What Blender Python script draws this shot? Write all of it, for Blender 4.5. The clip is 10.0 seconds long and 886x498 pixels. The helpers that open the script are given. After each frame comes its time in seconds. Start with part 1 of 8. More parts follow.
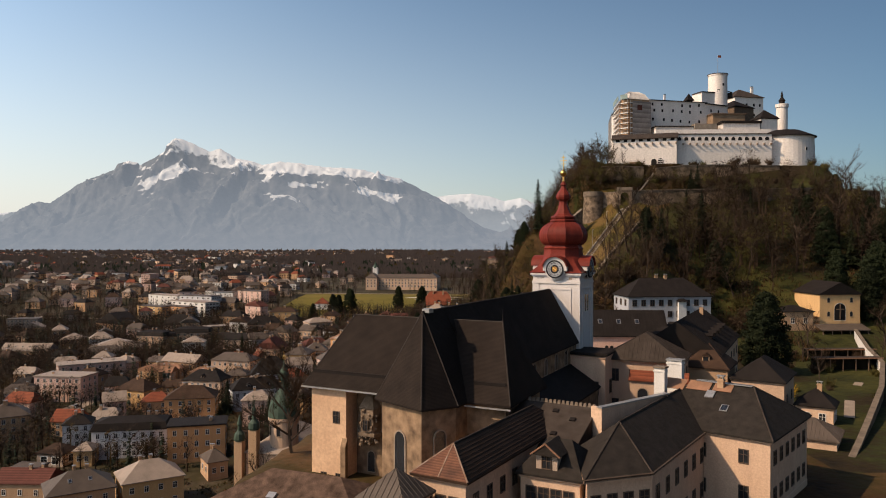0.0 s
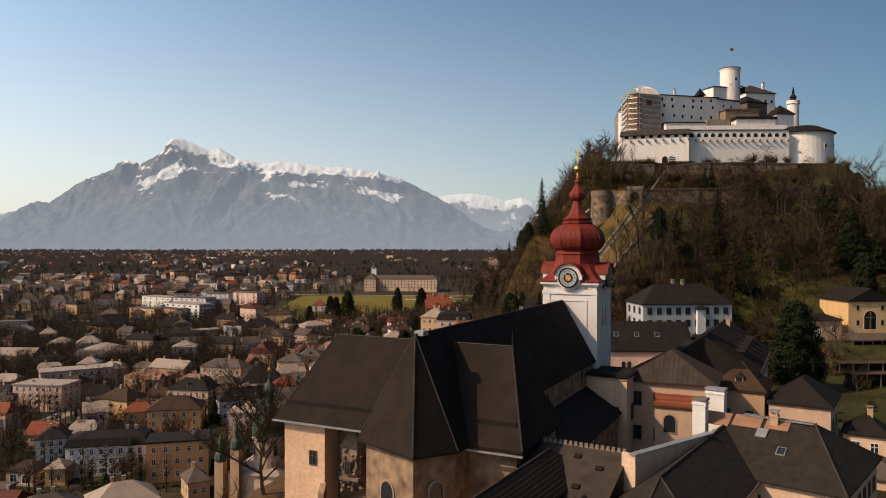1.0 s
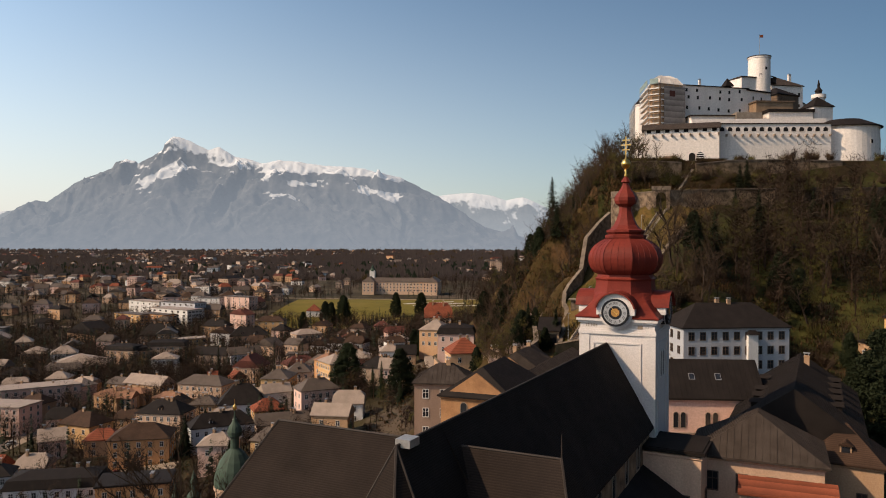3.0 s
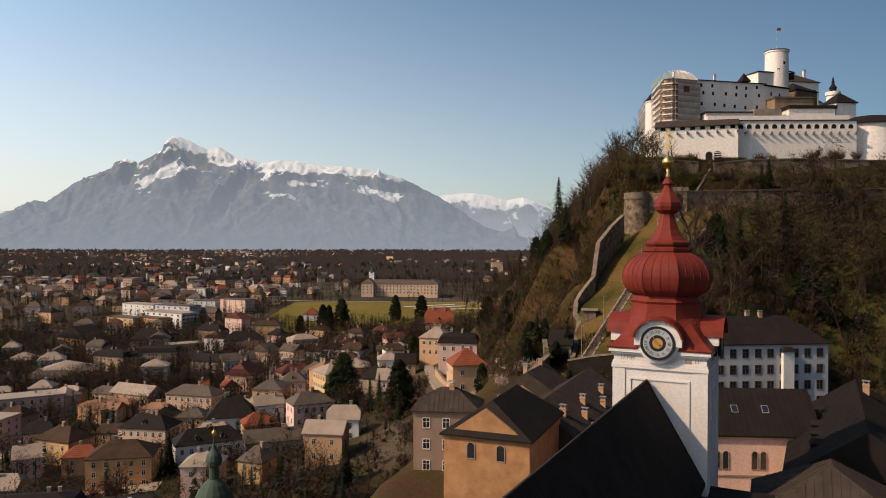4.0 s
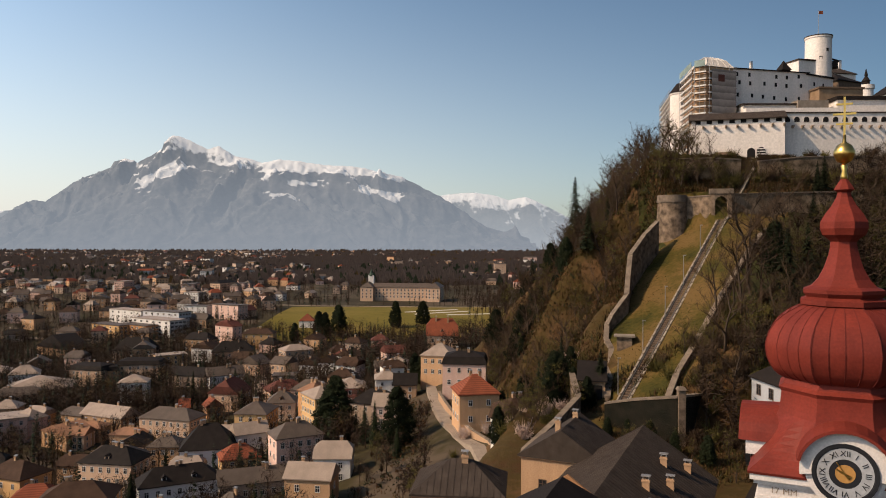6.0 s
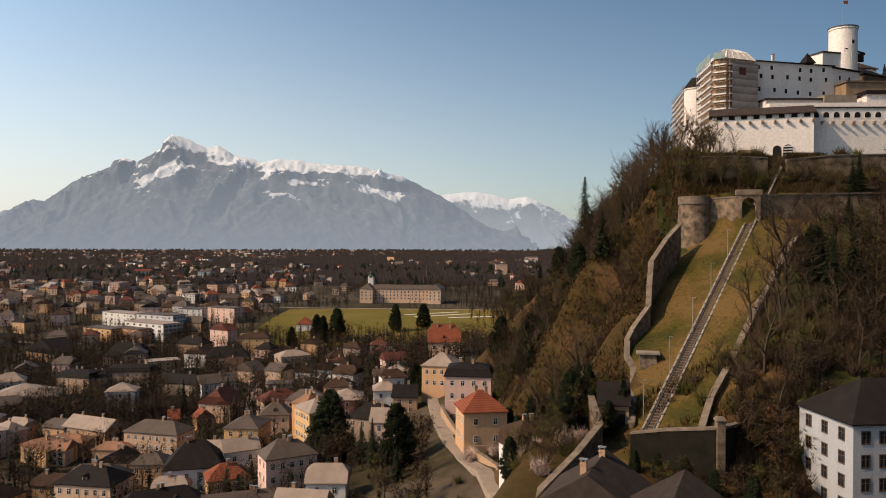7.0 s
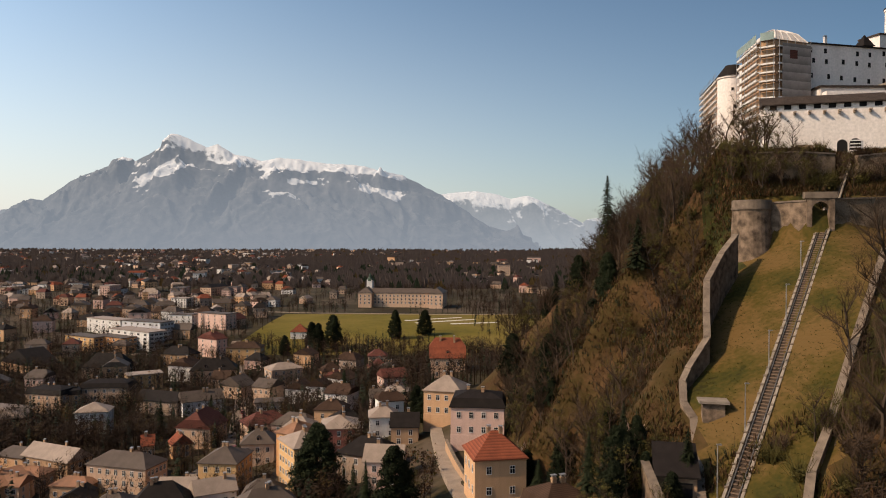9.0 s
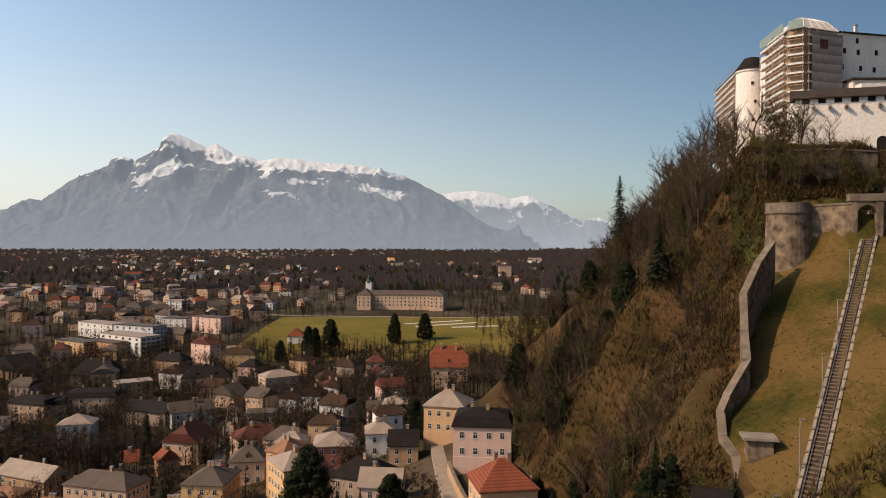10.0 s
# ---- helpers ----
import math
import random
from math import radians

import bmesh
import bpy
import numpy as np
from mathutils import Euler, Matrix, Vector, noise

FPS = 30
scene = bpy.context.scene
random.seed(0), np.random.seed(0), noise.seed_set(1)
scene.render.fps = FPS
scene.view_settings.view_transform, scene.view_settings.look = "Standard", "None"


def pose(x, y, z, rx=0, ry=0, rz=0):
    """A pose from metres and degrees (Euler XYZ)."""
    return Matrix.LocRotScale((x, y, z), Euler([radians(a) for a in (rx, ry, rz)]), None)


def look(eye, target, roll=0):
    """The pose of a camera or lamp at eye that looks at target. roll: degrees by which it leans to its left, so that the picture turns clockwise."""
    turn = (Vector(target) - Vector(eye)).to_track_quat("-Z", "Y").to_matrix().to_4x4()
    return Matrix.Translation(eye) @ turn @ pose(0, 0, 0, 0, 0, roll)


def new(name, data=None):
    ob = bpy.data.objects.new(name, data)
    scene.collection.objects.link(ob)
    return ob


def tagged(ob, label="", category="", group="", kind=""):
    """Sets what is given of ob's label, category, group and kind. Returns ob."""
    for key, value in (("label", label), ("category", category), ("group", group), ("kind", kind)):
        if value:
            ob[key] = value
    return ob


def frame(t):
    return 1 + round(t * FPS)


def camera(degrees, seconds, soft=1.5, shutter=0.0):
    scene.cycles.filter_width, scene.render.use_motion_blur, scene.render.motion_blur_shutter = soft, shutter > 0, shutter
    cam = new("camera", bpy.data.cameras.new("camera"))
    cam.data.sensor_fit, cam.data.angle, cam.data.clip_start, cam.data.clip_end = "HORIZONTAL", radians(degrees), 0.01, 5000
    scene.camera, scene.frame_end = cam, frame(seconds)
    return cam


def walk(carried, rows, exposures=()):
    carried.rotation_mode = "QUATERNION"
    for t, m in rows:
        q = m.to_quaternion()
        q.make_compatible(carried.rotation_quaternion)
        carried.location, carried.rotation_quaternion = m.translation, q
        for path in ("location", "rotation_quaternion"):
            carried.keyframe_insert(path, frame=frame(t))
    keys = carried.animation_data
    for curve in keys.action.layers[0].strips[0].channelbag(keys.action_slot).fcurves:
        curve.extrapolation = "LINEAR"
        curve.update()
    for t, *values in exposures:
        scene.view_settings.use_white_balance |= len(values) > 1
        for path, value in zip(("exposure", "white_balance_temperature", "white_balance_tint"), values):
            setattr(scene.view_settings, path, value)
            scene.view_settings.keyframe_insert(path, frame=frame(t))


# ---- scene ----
cam = camera(62.0, 10.0, soft=1.0)
METRES, EYE, TILT, LEAN, TURN = 160.0, 75.0, -0.5, 0.0, 0.0
ROWS = [
    (0.0, 0.0, 0.0, 0.0, -0.0, 0.0, -0.0),
    (0.5, 0.0022, 0.0507, 0.0048, 0.02, -0.01, -0.03),
    (1.0, 0.0037, 0.1014, 0.0107, 0.03, -0.02, -0.03),
    (1.5, 0.0048, 0.1524, 0.0169, 0.04, -0.02, -0.06),
    (2.0, 0.0049, 0.2027, 0.0246, 0.07, -0.03, -0.08),
    (2.5, 0.0044, 0.2524, 0.0332, 0.08, -0.06, -0.08),
    (4.0, -0.0018, 0.4, 0.0594, 0.11, -0.08, -0.09),
    (4.5, -0.0042, 0.4493, 0.0673, 0.14, -0.09, -0.1),
    (5.0, -0.0073, 0.4981, 0.0755, 0.16, -0.1, -0.12),
    (5.5, -0.0106, 0.5467, 0.0841, 0.18, -0.1, -0.12),
    (7.0, -0.0223, 0.6929, 0.1102, 0.23, -0.16, -0.11),
    (7.5, -0.0262, 0.7418, 0.1182, 0.24, -0.17, -0.12),
    (8.0, -0.0306, 0.7906, 0.1259, 0.25, -0.18, -0.12),
    (8.5, -0.0334, 0.8398, 0.1349, 0.27, -0.23, -0.1),
    (9.0, -0.0373, 0.8881, 0.1432, 0.28, -0.23, -0.12),
    (9.5, -0.0402, 0.9364, 0.1518, 0.28, -0.26, -0.09),
    (10.0, -0.0422, 0.9851, 0.1604, 0.29, -0.26, -0.08),
]
walk(cam, [(t, pose(0, 0, EYE, TILT, LEAN, TURN) @ pose(METRES * x * 0.58, METRES * y, METRES * z * 0.58, 90 + pitch, roll, yaw)) for t, x, y, z, yaw, pitch, roll in ROWS])

# ---- light ----
SUN_DIR = Vector((-0.70, -0.205, 0.62)).normalized()
sun = new("sun", bpy.data.lights.new("sun", "SUN"))
sun.data.energy, sun.data.angle, sun.data.color = 5.0, radians(0.55), (1.0, 0.76, 0.53)
sun.matrix_world = look(SUN_DIR * 900, (0, 0, 0))
world = bpy.data.worlds.new("world")
scene.world = world
world.use_nodes = True
wn = world.node_tree.nodes
sky = wn.new("ShaderNodeTexSky")
sky.sky_type, sky.sun_disc = "NISHITA", False
sky.sun_elevation = math.asin(SUN_DIR.z)
sky.sun_rotation = math.atan2(SUN_DIR.x, SUN_DIR.y)
sky.altitude, sky.air_density, sky.dust_density, sky.ozone_density = 400, 1.0, 1.7, 1.2
wl = world.node_tree.links


def sky_math(op, a, b, clamp=False):
    q = wn.new("ShaderNodeMath")
    q.operation, q.use_clamp = op, clamp
    for k, v in enumerate((a, b)):
        if isinstance(v, (int, float)):
            q.inputs[k].default_value = v
        else:
            wl.new(v, q.inputs[k])
    return q.outputs[0]


# hazy spring air: the sky brightens towards the sun's side and whitens low above the horizon there
wdir = wn.new("ShaderNodeTexCoord")
wsep = wn.new("ShaderNodeSeparateXYZ")
wl.new(wdir.outputs["Generated"], wsep.inputs[0])
side = sky_math("POWER", 2.0, sky_math("ADD", sky_math("MULTIPLY", wsep.outputs["X"], -1.25), 0.12))
bright = wn.new("ShaderNodeMix")
bright.data_type, bright.blend_type = "RGBA", "MULTIPLY"
bright.inputs["Factor"].default_value = 1.0
wl.new(sky.outputs[0], bright.inputs["A"])
wl.new(side, bright.inputs["B"])
low = sky_math("POWER", sky_math("SUBTRACT", 1.0, sky_math("MULTIPLY", sky_math("ABSOLUTE", wsep.outputs["Z"], 0.0), 2.6), True), 1.6)
veil_amount = sky_math("MULTIPLY", low, sky_math("ADD", sky_math("MULTIPLY", wsep.outputs["X"], -0.80), 0.44, True))
hazed = wn.new("ShaderNodeMix")
hazed.data_type = "RGBA"
wl.new(veil_amount, hazed.inputs["Factor"])
tint = wn.new("ShaderNodeMix")
tint.data_type, tint.blend_type = "RGBA", "MULTIPLY"
tint.inputs["Factor"].default_value = 1.0
cool = wn.new("ShaderNodeMix")
cool.data_type = "RGBA"
cool.inputs["A"].default_value, cool.inputs["B"].default_value = (0.965, 1.0, 0.95, 1), (0.79, 0.93, 0.985, 1)
wl.new(sky_math("MULTIPLY", sky_math("ADD", wsep.outputs["X"], 0.25), 1.3, True), cool.inputs["Factor"])
wl.new(cool.outputs["Result"], tint.inputs["B"])
wl.new(bright.outputs["Result"], tint.inputs["A"])
wl.new(tint.outputs["Result"], hazed.inputs["A"])
hazed.inputs["B"].default_value = (7.6, 7.25, 6.9, 1)
wl.new(hazed.outputs["Result"], wn["Background"].inputs[0])
wn["Background"].inputs[1].default_value = 0.113
scene.view_settings.exposure = 0.0


# ---- materials ----
def mat(name, base, dark=None, rough=0.85, metal=0.0, scale=1.0, grain=14.0, bump=0.15, mix=0.5, island=0.0,
        per_object=0.0, courses=0.0, spec=0.08, streak=False):
    """A surface with stains (large noise), grain (fine noise), relief, and a spread between pieces."""
    m = bpy.data.materials.new(name)
    m.use_nodes = True
    nt = m.node_tree
    n, l = nt.nodes, nt.links
    bsdf = n["Principled BSDF"]
    bsdf.inputs["Roughness"].default_value = rough
    bsdf.inputs["Metallic"].default_value = metal
    bsdf.inputs["Specular IOR Level"].default_value = spec
    dark = dark or tuple(c * 0.6 for c in base)
    co = n.new("ShaderNodeTexCoord")
    big, fine = n.new("ShaderNodeTexNoise"), n.new("ShaderNodeTexNoise")
    big.inputs["Scale"].default_value = 0.35 * scale
    big.inputs["Detail"].default_value = 6
    fine.inputs["Scale"].default_value = grain * scale * 0.35
    fine.inputs["Detail"].default_value = 4
    if streak:
        mp = n.new("ShaderNodeMapping")
        mp.inputs["Scale"].default_value = (2.2, 2.2, 0.35)
        l.new(co.outputs["Object"], mp.inputs["Vector"])
        l.new(mp.outputs[0], big.inputs["Vector"])
    else:
        l.new(co.outputs["Object"], big.inputs["Vector"])
    l.new(co.outputs["Object"], fine.inputs["Vector"])
    ramp = n.new("ShaderNodeValToRGB")
    ramp.color_ramp.elements[0].position, ramp.color_ramp.elements[1].position = 0.5 - mix / 2, 0.5 + mix / 2
    ramp.color_ramp.elements[0].color = (*dark, 1)
    ramp.color_ramp.elements[1].color = (*base, 1)
    l.new(big.outputs["Fac"], ramp.inputs["Fac"])
    mx = n.new("ShaderNodeMix")
    mx.data_type, mx.blend_type = "RGBA", "MULTIPLY"
    mx.inputs["Factor"].default_value = 0.45
    l.new(ramp.outputs["Color"], mx.inputs["A"])
    l.new(fine.outputs["Fac"], mx.inputs["B"])
    col = mx.outputs["Result"]
    gain = n.new("ShaderNodeMix")
    gain.data_type, gain.blend_type = "RGBA", "MULTIPLY"
    gain.inputs["Factor"].default_value = 1.0
    gain.inputs["B"].default_value = (1.28, 1.28, 1.28, 1)
    l.new(col, gain.inputs["A"])
    col = gain.outputs["Result"]
    if island or per_object:
        info = n.new("ShaderNodeNewGeometry") if island else n.new("ShaderNodeObjectInfo")
        src = info.outputs["Random Per Island"] if island else info.outputs["Random"]
        mr = n.new("ShaderNodeMapRange")
        k = island or per_object
        mr.inputs["To Min"].default_value, mr.inputs["To Max"].default_value = 1 - k, 1 + k
        l.new(src, mr.inputs["Value"])
        mv = n.new("ShaderNodeMix")
        mv.data_type, mv.blend_type = "RGBA", "MULTIPLY"
        mv.inputs["Factor"].default_value = 1.0
        l.new(col, mv.inputs["A"])
        l.new(mr.outputs[0], mv.inputs["B"])
        col = mv.outputs["Result"]
    height = fine.outputs["Fac"]
    if courses:
        # rows of shingles or tiles, one below the other, each row broken by the grain
        wave = n.new("ShaderNodeTexWave")
        wave.wave_type, wave.bands_direction, wave.wave_profile = "BANDS", "Z", "SAW"
        wave.inputs["Scale"].default_value, wave.inputs["Distortion"].default_value = courses, 0.6
        wave.inputs["Detail"].default_value, wave.inputs["Detail Scale"].default_value = 3, 3
        l.new(co.outputs["Object"], wave.inputs["Vector"])
        wr = n.new("ShaderNodeMapRange")
        wr.inputs["To Min"].default_value, wr.inputs["To Max"].default_value = 0.62, 1.18
        l.new(wave.outputs["Fac"], wr.inputs["Value"])
        wm = n.new("ShaderNodeMix")
        wm.data_type, wm.blend_type = "RGBA", "MULTIPLY"
        wm.inputs["Factor"].default_value = 1.0
        l.new(col, wm.inputs["A"])
        l.new(wr.outputs[0], wm.inputs["B"])
        col = wm.outputs["Result"]
        hm = n.new("ShaderNodeMath")
        hm.operation = "ADD"
        l.new(height, hm.inputs[0])
        l.new(wave.outputs["Fac"], hm.inputs[1])
        height = hm.outputs[0]
    l.new(col, bsdf.inputs["Base Color"])
    if bump:
        bp = n.new("ShaderNodeBump")
        bp.inputs["Strength"].default_value = bump
        bp.inputs["Distance"].default_value = 0.08
        l.new(height, bp.inputs["Height"])
        l.new(bp.outputs[0], bsdf.inputs["Normal"])
    return m


def ramped(name, scale, stops, rough=0.95, detail=8, bump=0.3, distance=0.5, island=0.0):
    """A surface whose colour runs through several stops of one broken noise: soil, grass, woods, rock."""
    m = bpy.data.materials.new(name)
    m.use_nodes = True
    n, l = m.node_tree.nodes, m.node_tree.links
    bsdf = n["Principled BSDF"]
    bsdf.inputs["Roughness"].default_value = rough
    bsdf.inputs["Specular IOR Level"].default_value = 0.15
    geo = n.new("ShaderNodeNewGeometry")
    big, fine = n.new("ShaderNodeTexNoise"), n.new("ShaderNodeTexNoise")
    for node, s in ((big, scale), (fine, scale * 14)):
        node.inputs["Scale"].default_value = s
        node.inputs["Detail"].default_value = detail
        l.new(geo.outputs["Position"], node.inputs["Vector"])
    add = n.new("ShaderNodeMath")
    add.operation = "MULTIPLY_ADD"
    add.inputs[1].default_value = 0.35
    l.new(fine.outputs["Fac"], add.inputs[0])
    l.new(big.outputs["Fac"], add.inputs[2])
    ramp = n.new("ShaderNodeValToRGB")
    els = ramp.color_ramp.elements
    while len(els) < len(stops):
        els.new(0.5)
    for e, (p, c) in zip(els, stops):
        e.position, e.color = p, (*c, 1)
    l.new(add.outputs[0], ramp.inputs["Fac"])
    l.new(ramp.outputs["Color"], bsdf.inputs["Base Color"])
    bp = n.new("ShaderNodeBump")
    bp.inputs["Strength"].default_value, bp.inputs["Distance"].default_value = bump, distance
    l.new(fine.outputs["Fac"], bp.inputs["Height"])
    l.new(bp.outputs[0], bsdf.inputs["Normal"])
    return m


PLASTER = {
    "white": mat("white_plaster", (0.68, 0.64, 0.60), (0.50, 0.46, 0.42), streak=True, mix=0.9),
    "cream": mat("cream_plaster", (0.594, 0.399, 0.272), (0.418, 0.276, 0.189), streak=True, mix=0.8, per_object=0.12),
    "ochre": mat("ochre_plaster", (0.543, 0.329, 0.183), (0.397, 0.235, 0.13), streak=True, mix=0.8, per_object=0.1),
    "yellow": mat("yellow_plaster", (0.563, 0.349, 0.163), (0.419, 0.257, 0.122), streak=True, mix=0.8, per_object=0.1),
    "orange": mat("orange_plaster", (0.567, 0.291, 0.129), (0.425, 0.213, 0.0968), streak=True, mix=0.8),
    "pink": mat("pink_plaster", (0.638, 0.4268, 0.344), (0.506, 0.3298, 0.2666), streak=True, mix=0.8),
    "grey": mat("grey_plaster", (0.396, 0.291, 0.2236), (0.297, 0.2182, 0.1634), streak=True, mix=0.8),
    "paleblue": mat("pale_blue_plaster", (0.56, 0.54, 0.54), (0.45, 0.43, 0.425), streak=True, mix=0.8),
    "red": mat("red_plaster", (0.36, 0.14, 0.10), (0.27, 0.10, 0.08), streak=True, mix=0.8),
    "brick": mat("brown_brick_plaster", (0.396, 0.2085, 0.0989), (0.22, 0.1115, 0.05332), scale=2.0, mix=0.6, bump=0.4),
    "bluegrey": mat("blue_grey_plaster", (0.36, 0.355, 0.365), (0.29, 0.285, 0.29), streak=True, mix=0.8),
    "taupe": mat("taupe_plaster", (0.297, 0.1988, 0.1462), (0.209, 0.1406, 0.1032), streak=True, mix=0.8),
    "tan": mat("tan_plaster", (0.44, 0.2764, 0.1634), (0.286, 0.1794, 0.1075), streak=True, mix=0.9),
}
ROOF = {
    "dark": mat("dark_slate_roof", (0.02226, 0.01709, 0.01478), (0.00901, 0.006912, 0.005984), rough=0.75, scale=1.5, grain=30, bump=0.3, mix=0.7),
    "brown": mat("brown_shingle_roof", (0.0742, 0.04224, 0.02728), (0.02968, 0.01728, 0.01144), rough=0.8, courses=1.7, grain=30, bump=0.4, mix=0.7),
    "grey": mat("grey_sheet_roof", (0.1113, 0.08448, 0.06688), (0.05512, 0.04128, 0.03256), rough=0.55, grain=20, bump=0.15, mix=0.8),
    "light": mat("pale_sheet_roof", (0.3286, 0.2515, 0.198), (0.1802, 0.1363, 0.1056), rough=0.5, grain=20, bump=0.1, mix=0.8),
    "red": mat("red_tile_roof", (0.245, 0.070, 0.035), (0.135, 0.042, 0.024), rough=0.8, courses=0.7, grain=26, bump=0.35, mix=0.8),
    "slate": mat("weathered_slate_roof", (0.0636, 0.048, 0.03872), (0.02756, 0.02016, 0.01584), rough=0.75, scale=2.0, grain=26, bump=0.5, mix=0.6),
    "mossy": mat("mossy_old_tile_roof", (0.1219, 0.07488, 0.0528), (0.0424, 0.02592, 0.0176), rough=0.9, scale=3.0, grain=8, bump=0.9, mix=0.4),
    "aged": mat("lichen_slate_roof", (0.034, 0.027, 0.022), (0.017, 0.0135, 0.011), rough=0.8, scale=3.0, grain=18, bump=0.5, mix=0.5),
    "rust": mat("rusty_sheet_roof", (0.30, 0.15, 0.085), (0.15, 0.085, 0.055), rough=0.7, grain=20, bump=0.2, mix=0.7),
    "maroon": mat("maroon_tile_roof", (0.13, 0.048, 0.034), (0.075, 0.028, 0.022), rough=0.8, courses=0.7, grain=26, bump=0.3, mix=0.8),
}
GLASS = mat("dark_window_glass", (0.022, 0.024, 0.028), (0.014, 0.015, 0.018), rough=0.12, bump=0.0, spec=0.6)
FRAME = mat("white_painted_frame", (0.62, 0.58, 0.53), (0.5, 0.46, 0.42), rough=0.6)
DARKFRAME = mat("brown_window_frame", (0.11, 0.075, 0.055), (0.06, 0.042, 0.03), rough=0.6)
STONEFRAME = mat("sandstone_trim", (0.29, 0.225, 0.17), (0.19, 0.145, 0.11), rough=0.85)
METAL = mat("zinc_flashing", (0.42, 0.40, 0.38), (0.28, 0.26, 0.25), rough=0.4, metal=0.6)
GOLD = mat("gilded_copper", (0.80, 0.50, 0.14), (0.62, 0.36, 0.09), rough=0.28, metal=1.0, bump=0.05)
REDCOPPER = mat("red_painted_sheet", (0.18, 0.030, 0.019), (0.085, 0.0155, 0.0115), rough=0.48, grain=18, bump=0.12, mix=0.8, streak=True)
PATINA = mat("green_copper", (0.06, 0.085, 0.062), (0.035, 0.048, 0.036), rough=0.6)
RUBBLE = mat("rubble_stone", (0.23, 0.163, 0.112), (0.055, 0.039, 0.027), scale=2.0, grain=10, bump=0.9, mix=0.38)
CAPSTONE = mat("cap_stone", (0.20, 0.152, 0.112), (0.095, 0.072, 0.055), scale=2, bump=0.5)
BARK = mat("tree_bark", (0.065, 0.045, 0.032), (0.035, 0.025, 0.018), scale=3, bump=0.5, mix=0.7)
TWIG = mat("bare_twigs", (0.068, 0.042, 0.025), (0.034, 0.022, 0.014), scale=1, bump=0, mix=0.7, per_object=0.35)
NEEDLE = mat("conifer_needles", (0.020, 0.024, 0.010), (0.009, 0.012, 0.0055), scale=2, bump=0, mix=0.7, per_object=0.3)
BUD = mat("budding_leaves", (0.085, 0.070, 0.020), (0.045, 0.038, 0.011), scale=1.5, bump=0, mix=0.7, per_object=0.35)
FORSYTHIA = mat("yellow_blossom", (0.45, 0.27, 0.03), (0.26, 0.15, 0.02), bump=0)
BLOSSOM = mat("pale_blossom", (0.48, 0.36, 0.30), (0.33, 0.23, 0.18), bump=0)
TIMBER = mat("weathered_timber", (0.16, 0.11, 0.075), (0.09, 0.06, 0.042), scale=2, bump=0.4)
RAILSTEEL = mat("worn_rail_steel", (0.30, 0.27, 0.24), (0.18, 0.15, 0.12), rough=0.4, metal=0.8)
CONCRETE = mat("old_concrete", (0.27, 0.22, 0.175), (0.16, 0.13, 0.10), scale=1.5, bump=0.3)
ASPHALT = mat("pale_asphalt", (0.29, 0.225, 0.17), (0.20, 0.155, 0.12), rough=0.9, bump=0.2)
SOIL = ramped("valley_ground", 0.018, [(0.40, (0.012, 0.0085, 0.0055)), (0.55, (0.024, 0.0165, 0.009)), (0.66, (0.032, 0.025, 0.009)),
                                       (0.80, (0.070, 0.050, 0.033))])
HILLSOIL = ramped("wooded_slope_soil", 0.05, [(0.42, (0.017, 0.0095, 0.004)), (0.56, (0.046, 0.022, 0.0075)), (0.68, (0.040, 0.026, 0.0065)),
                                              (0.84, (0.080, 0.042, 0.017))], bump=0.6)
# brown and mossy stops, darkened to carry the shade of dense trees
WOODFLOOR = ramped("shaded_mossy_floor", 0.045, [(0.44, (0.010, 0.007, 0.003)), (0.56, (0.022, 0.014, 0.005)), (0.66, (0.024, 0.025, 0.005)),
                                               (0.84, (0.052, 0.046, 0.010))], bump=0.6)
GRASS = ramped("spring_grass", 0.09, [(0.42, (0.018, 0.015, 0.003)), (0.53, (0.034, 0.030, 0.0045)), (0.62, (0.056, 0.040, 0.007)),
                                      (0.76, (0.098, 0.058, 0.018))])
MEADOW = ramped("sunny_meadow", 0.02, [(0.40, (0.066, 0.056, 0.007)), (0.60, (0.112, 0.086, 0.010)), (0.80, (0.145, 0.103, 0.020))])
IVY = ramped("ivy_clad_stone", 0.5, [(0.40, (0.005, 0.0055, 0.003)), (0.62, (0.011, 0.010, 0.0055)), (0.90, (0.020, 0.015, 0.010))], bump=0.8)


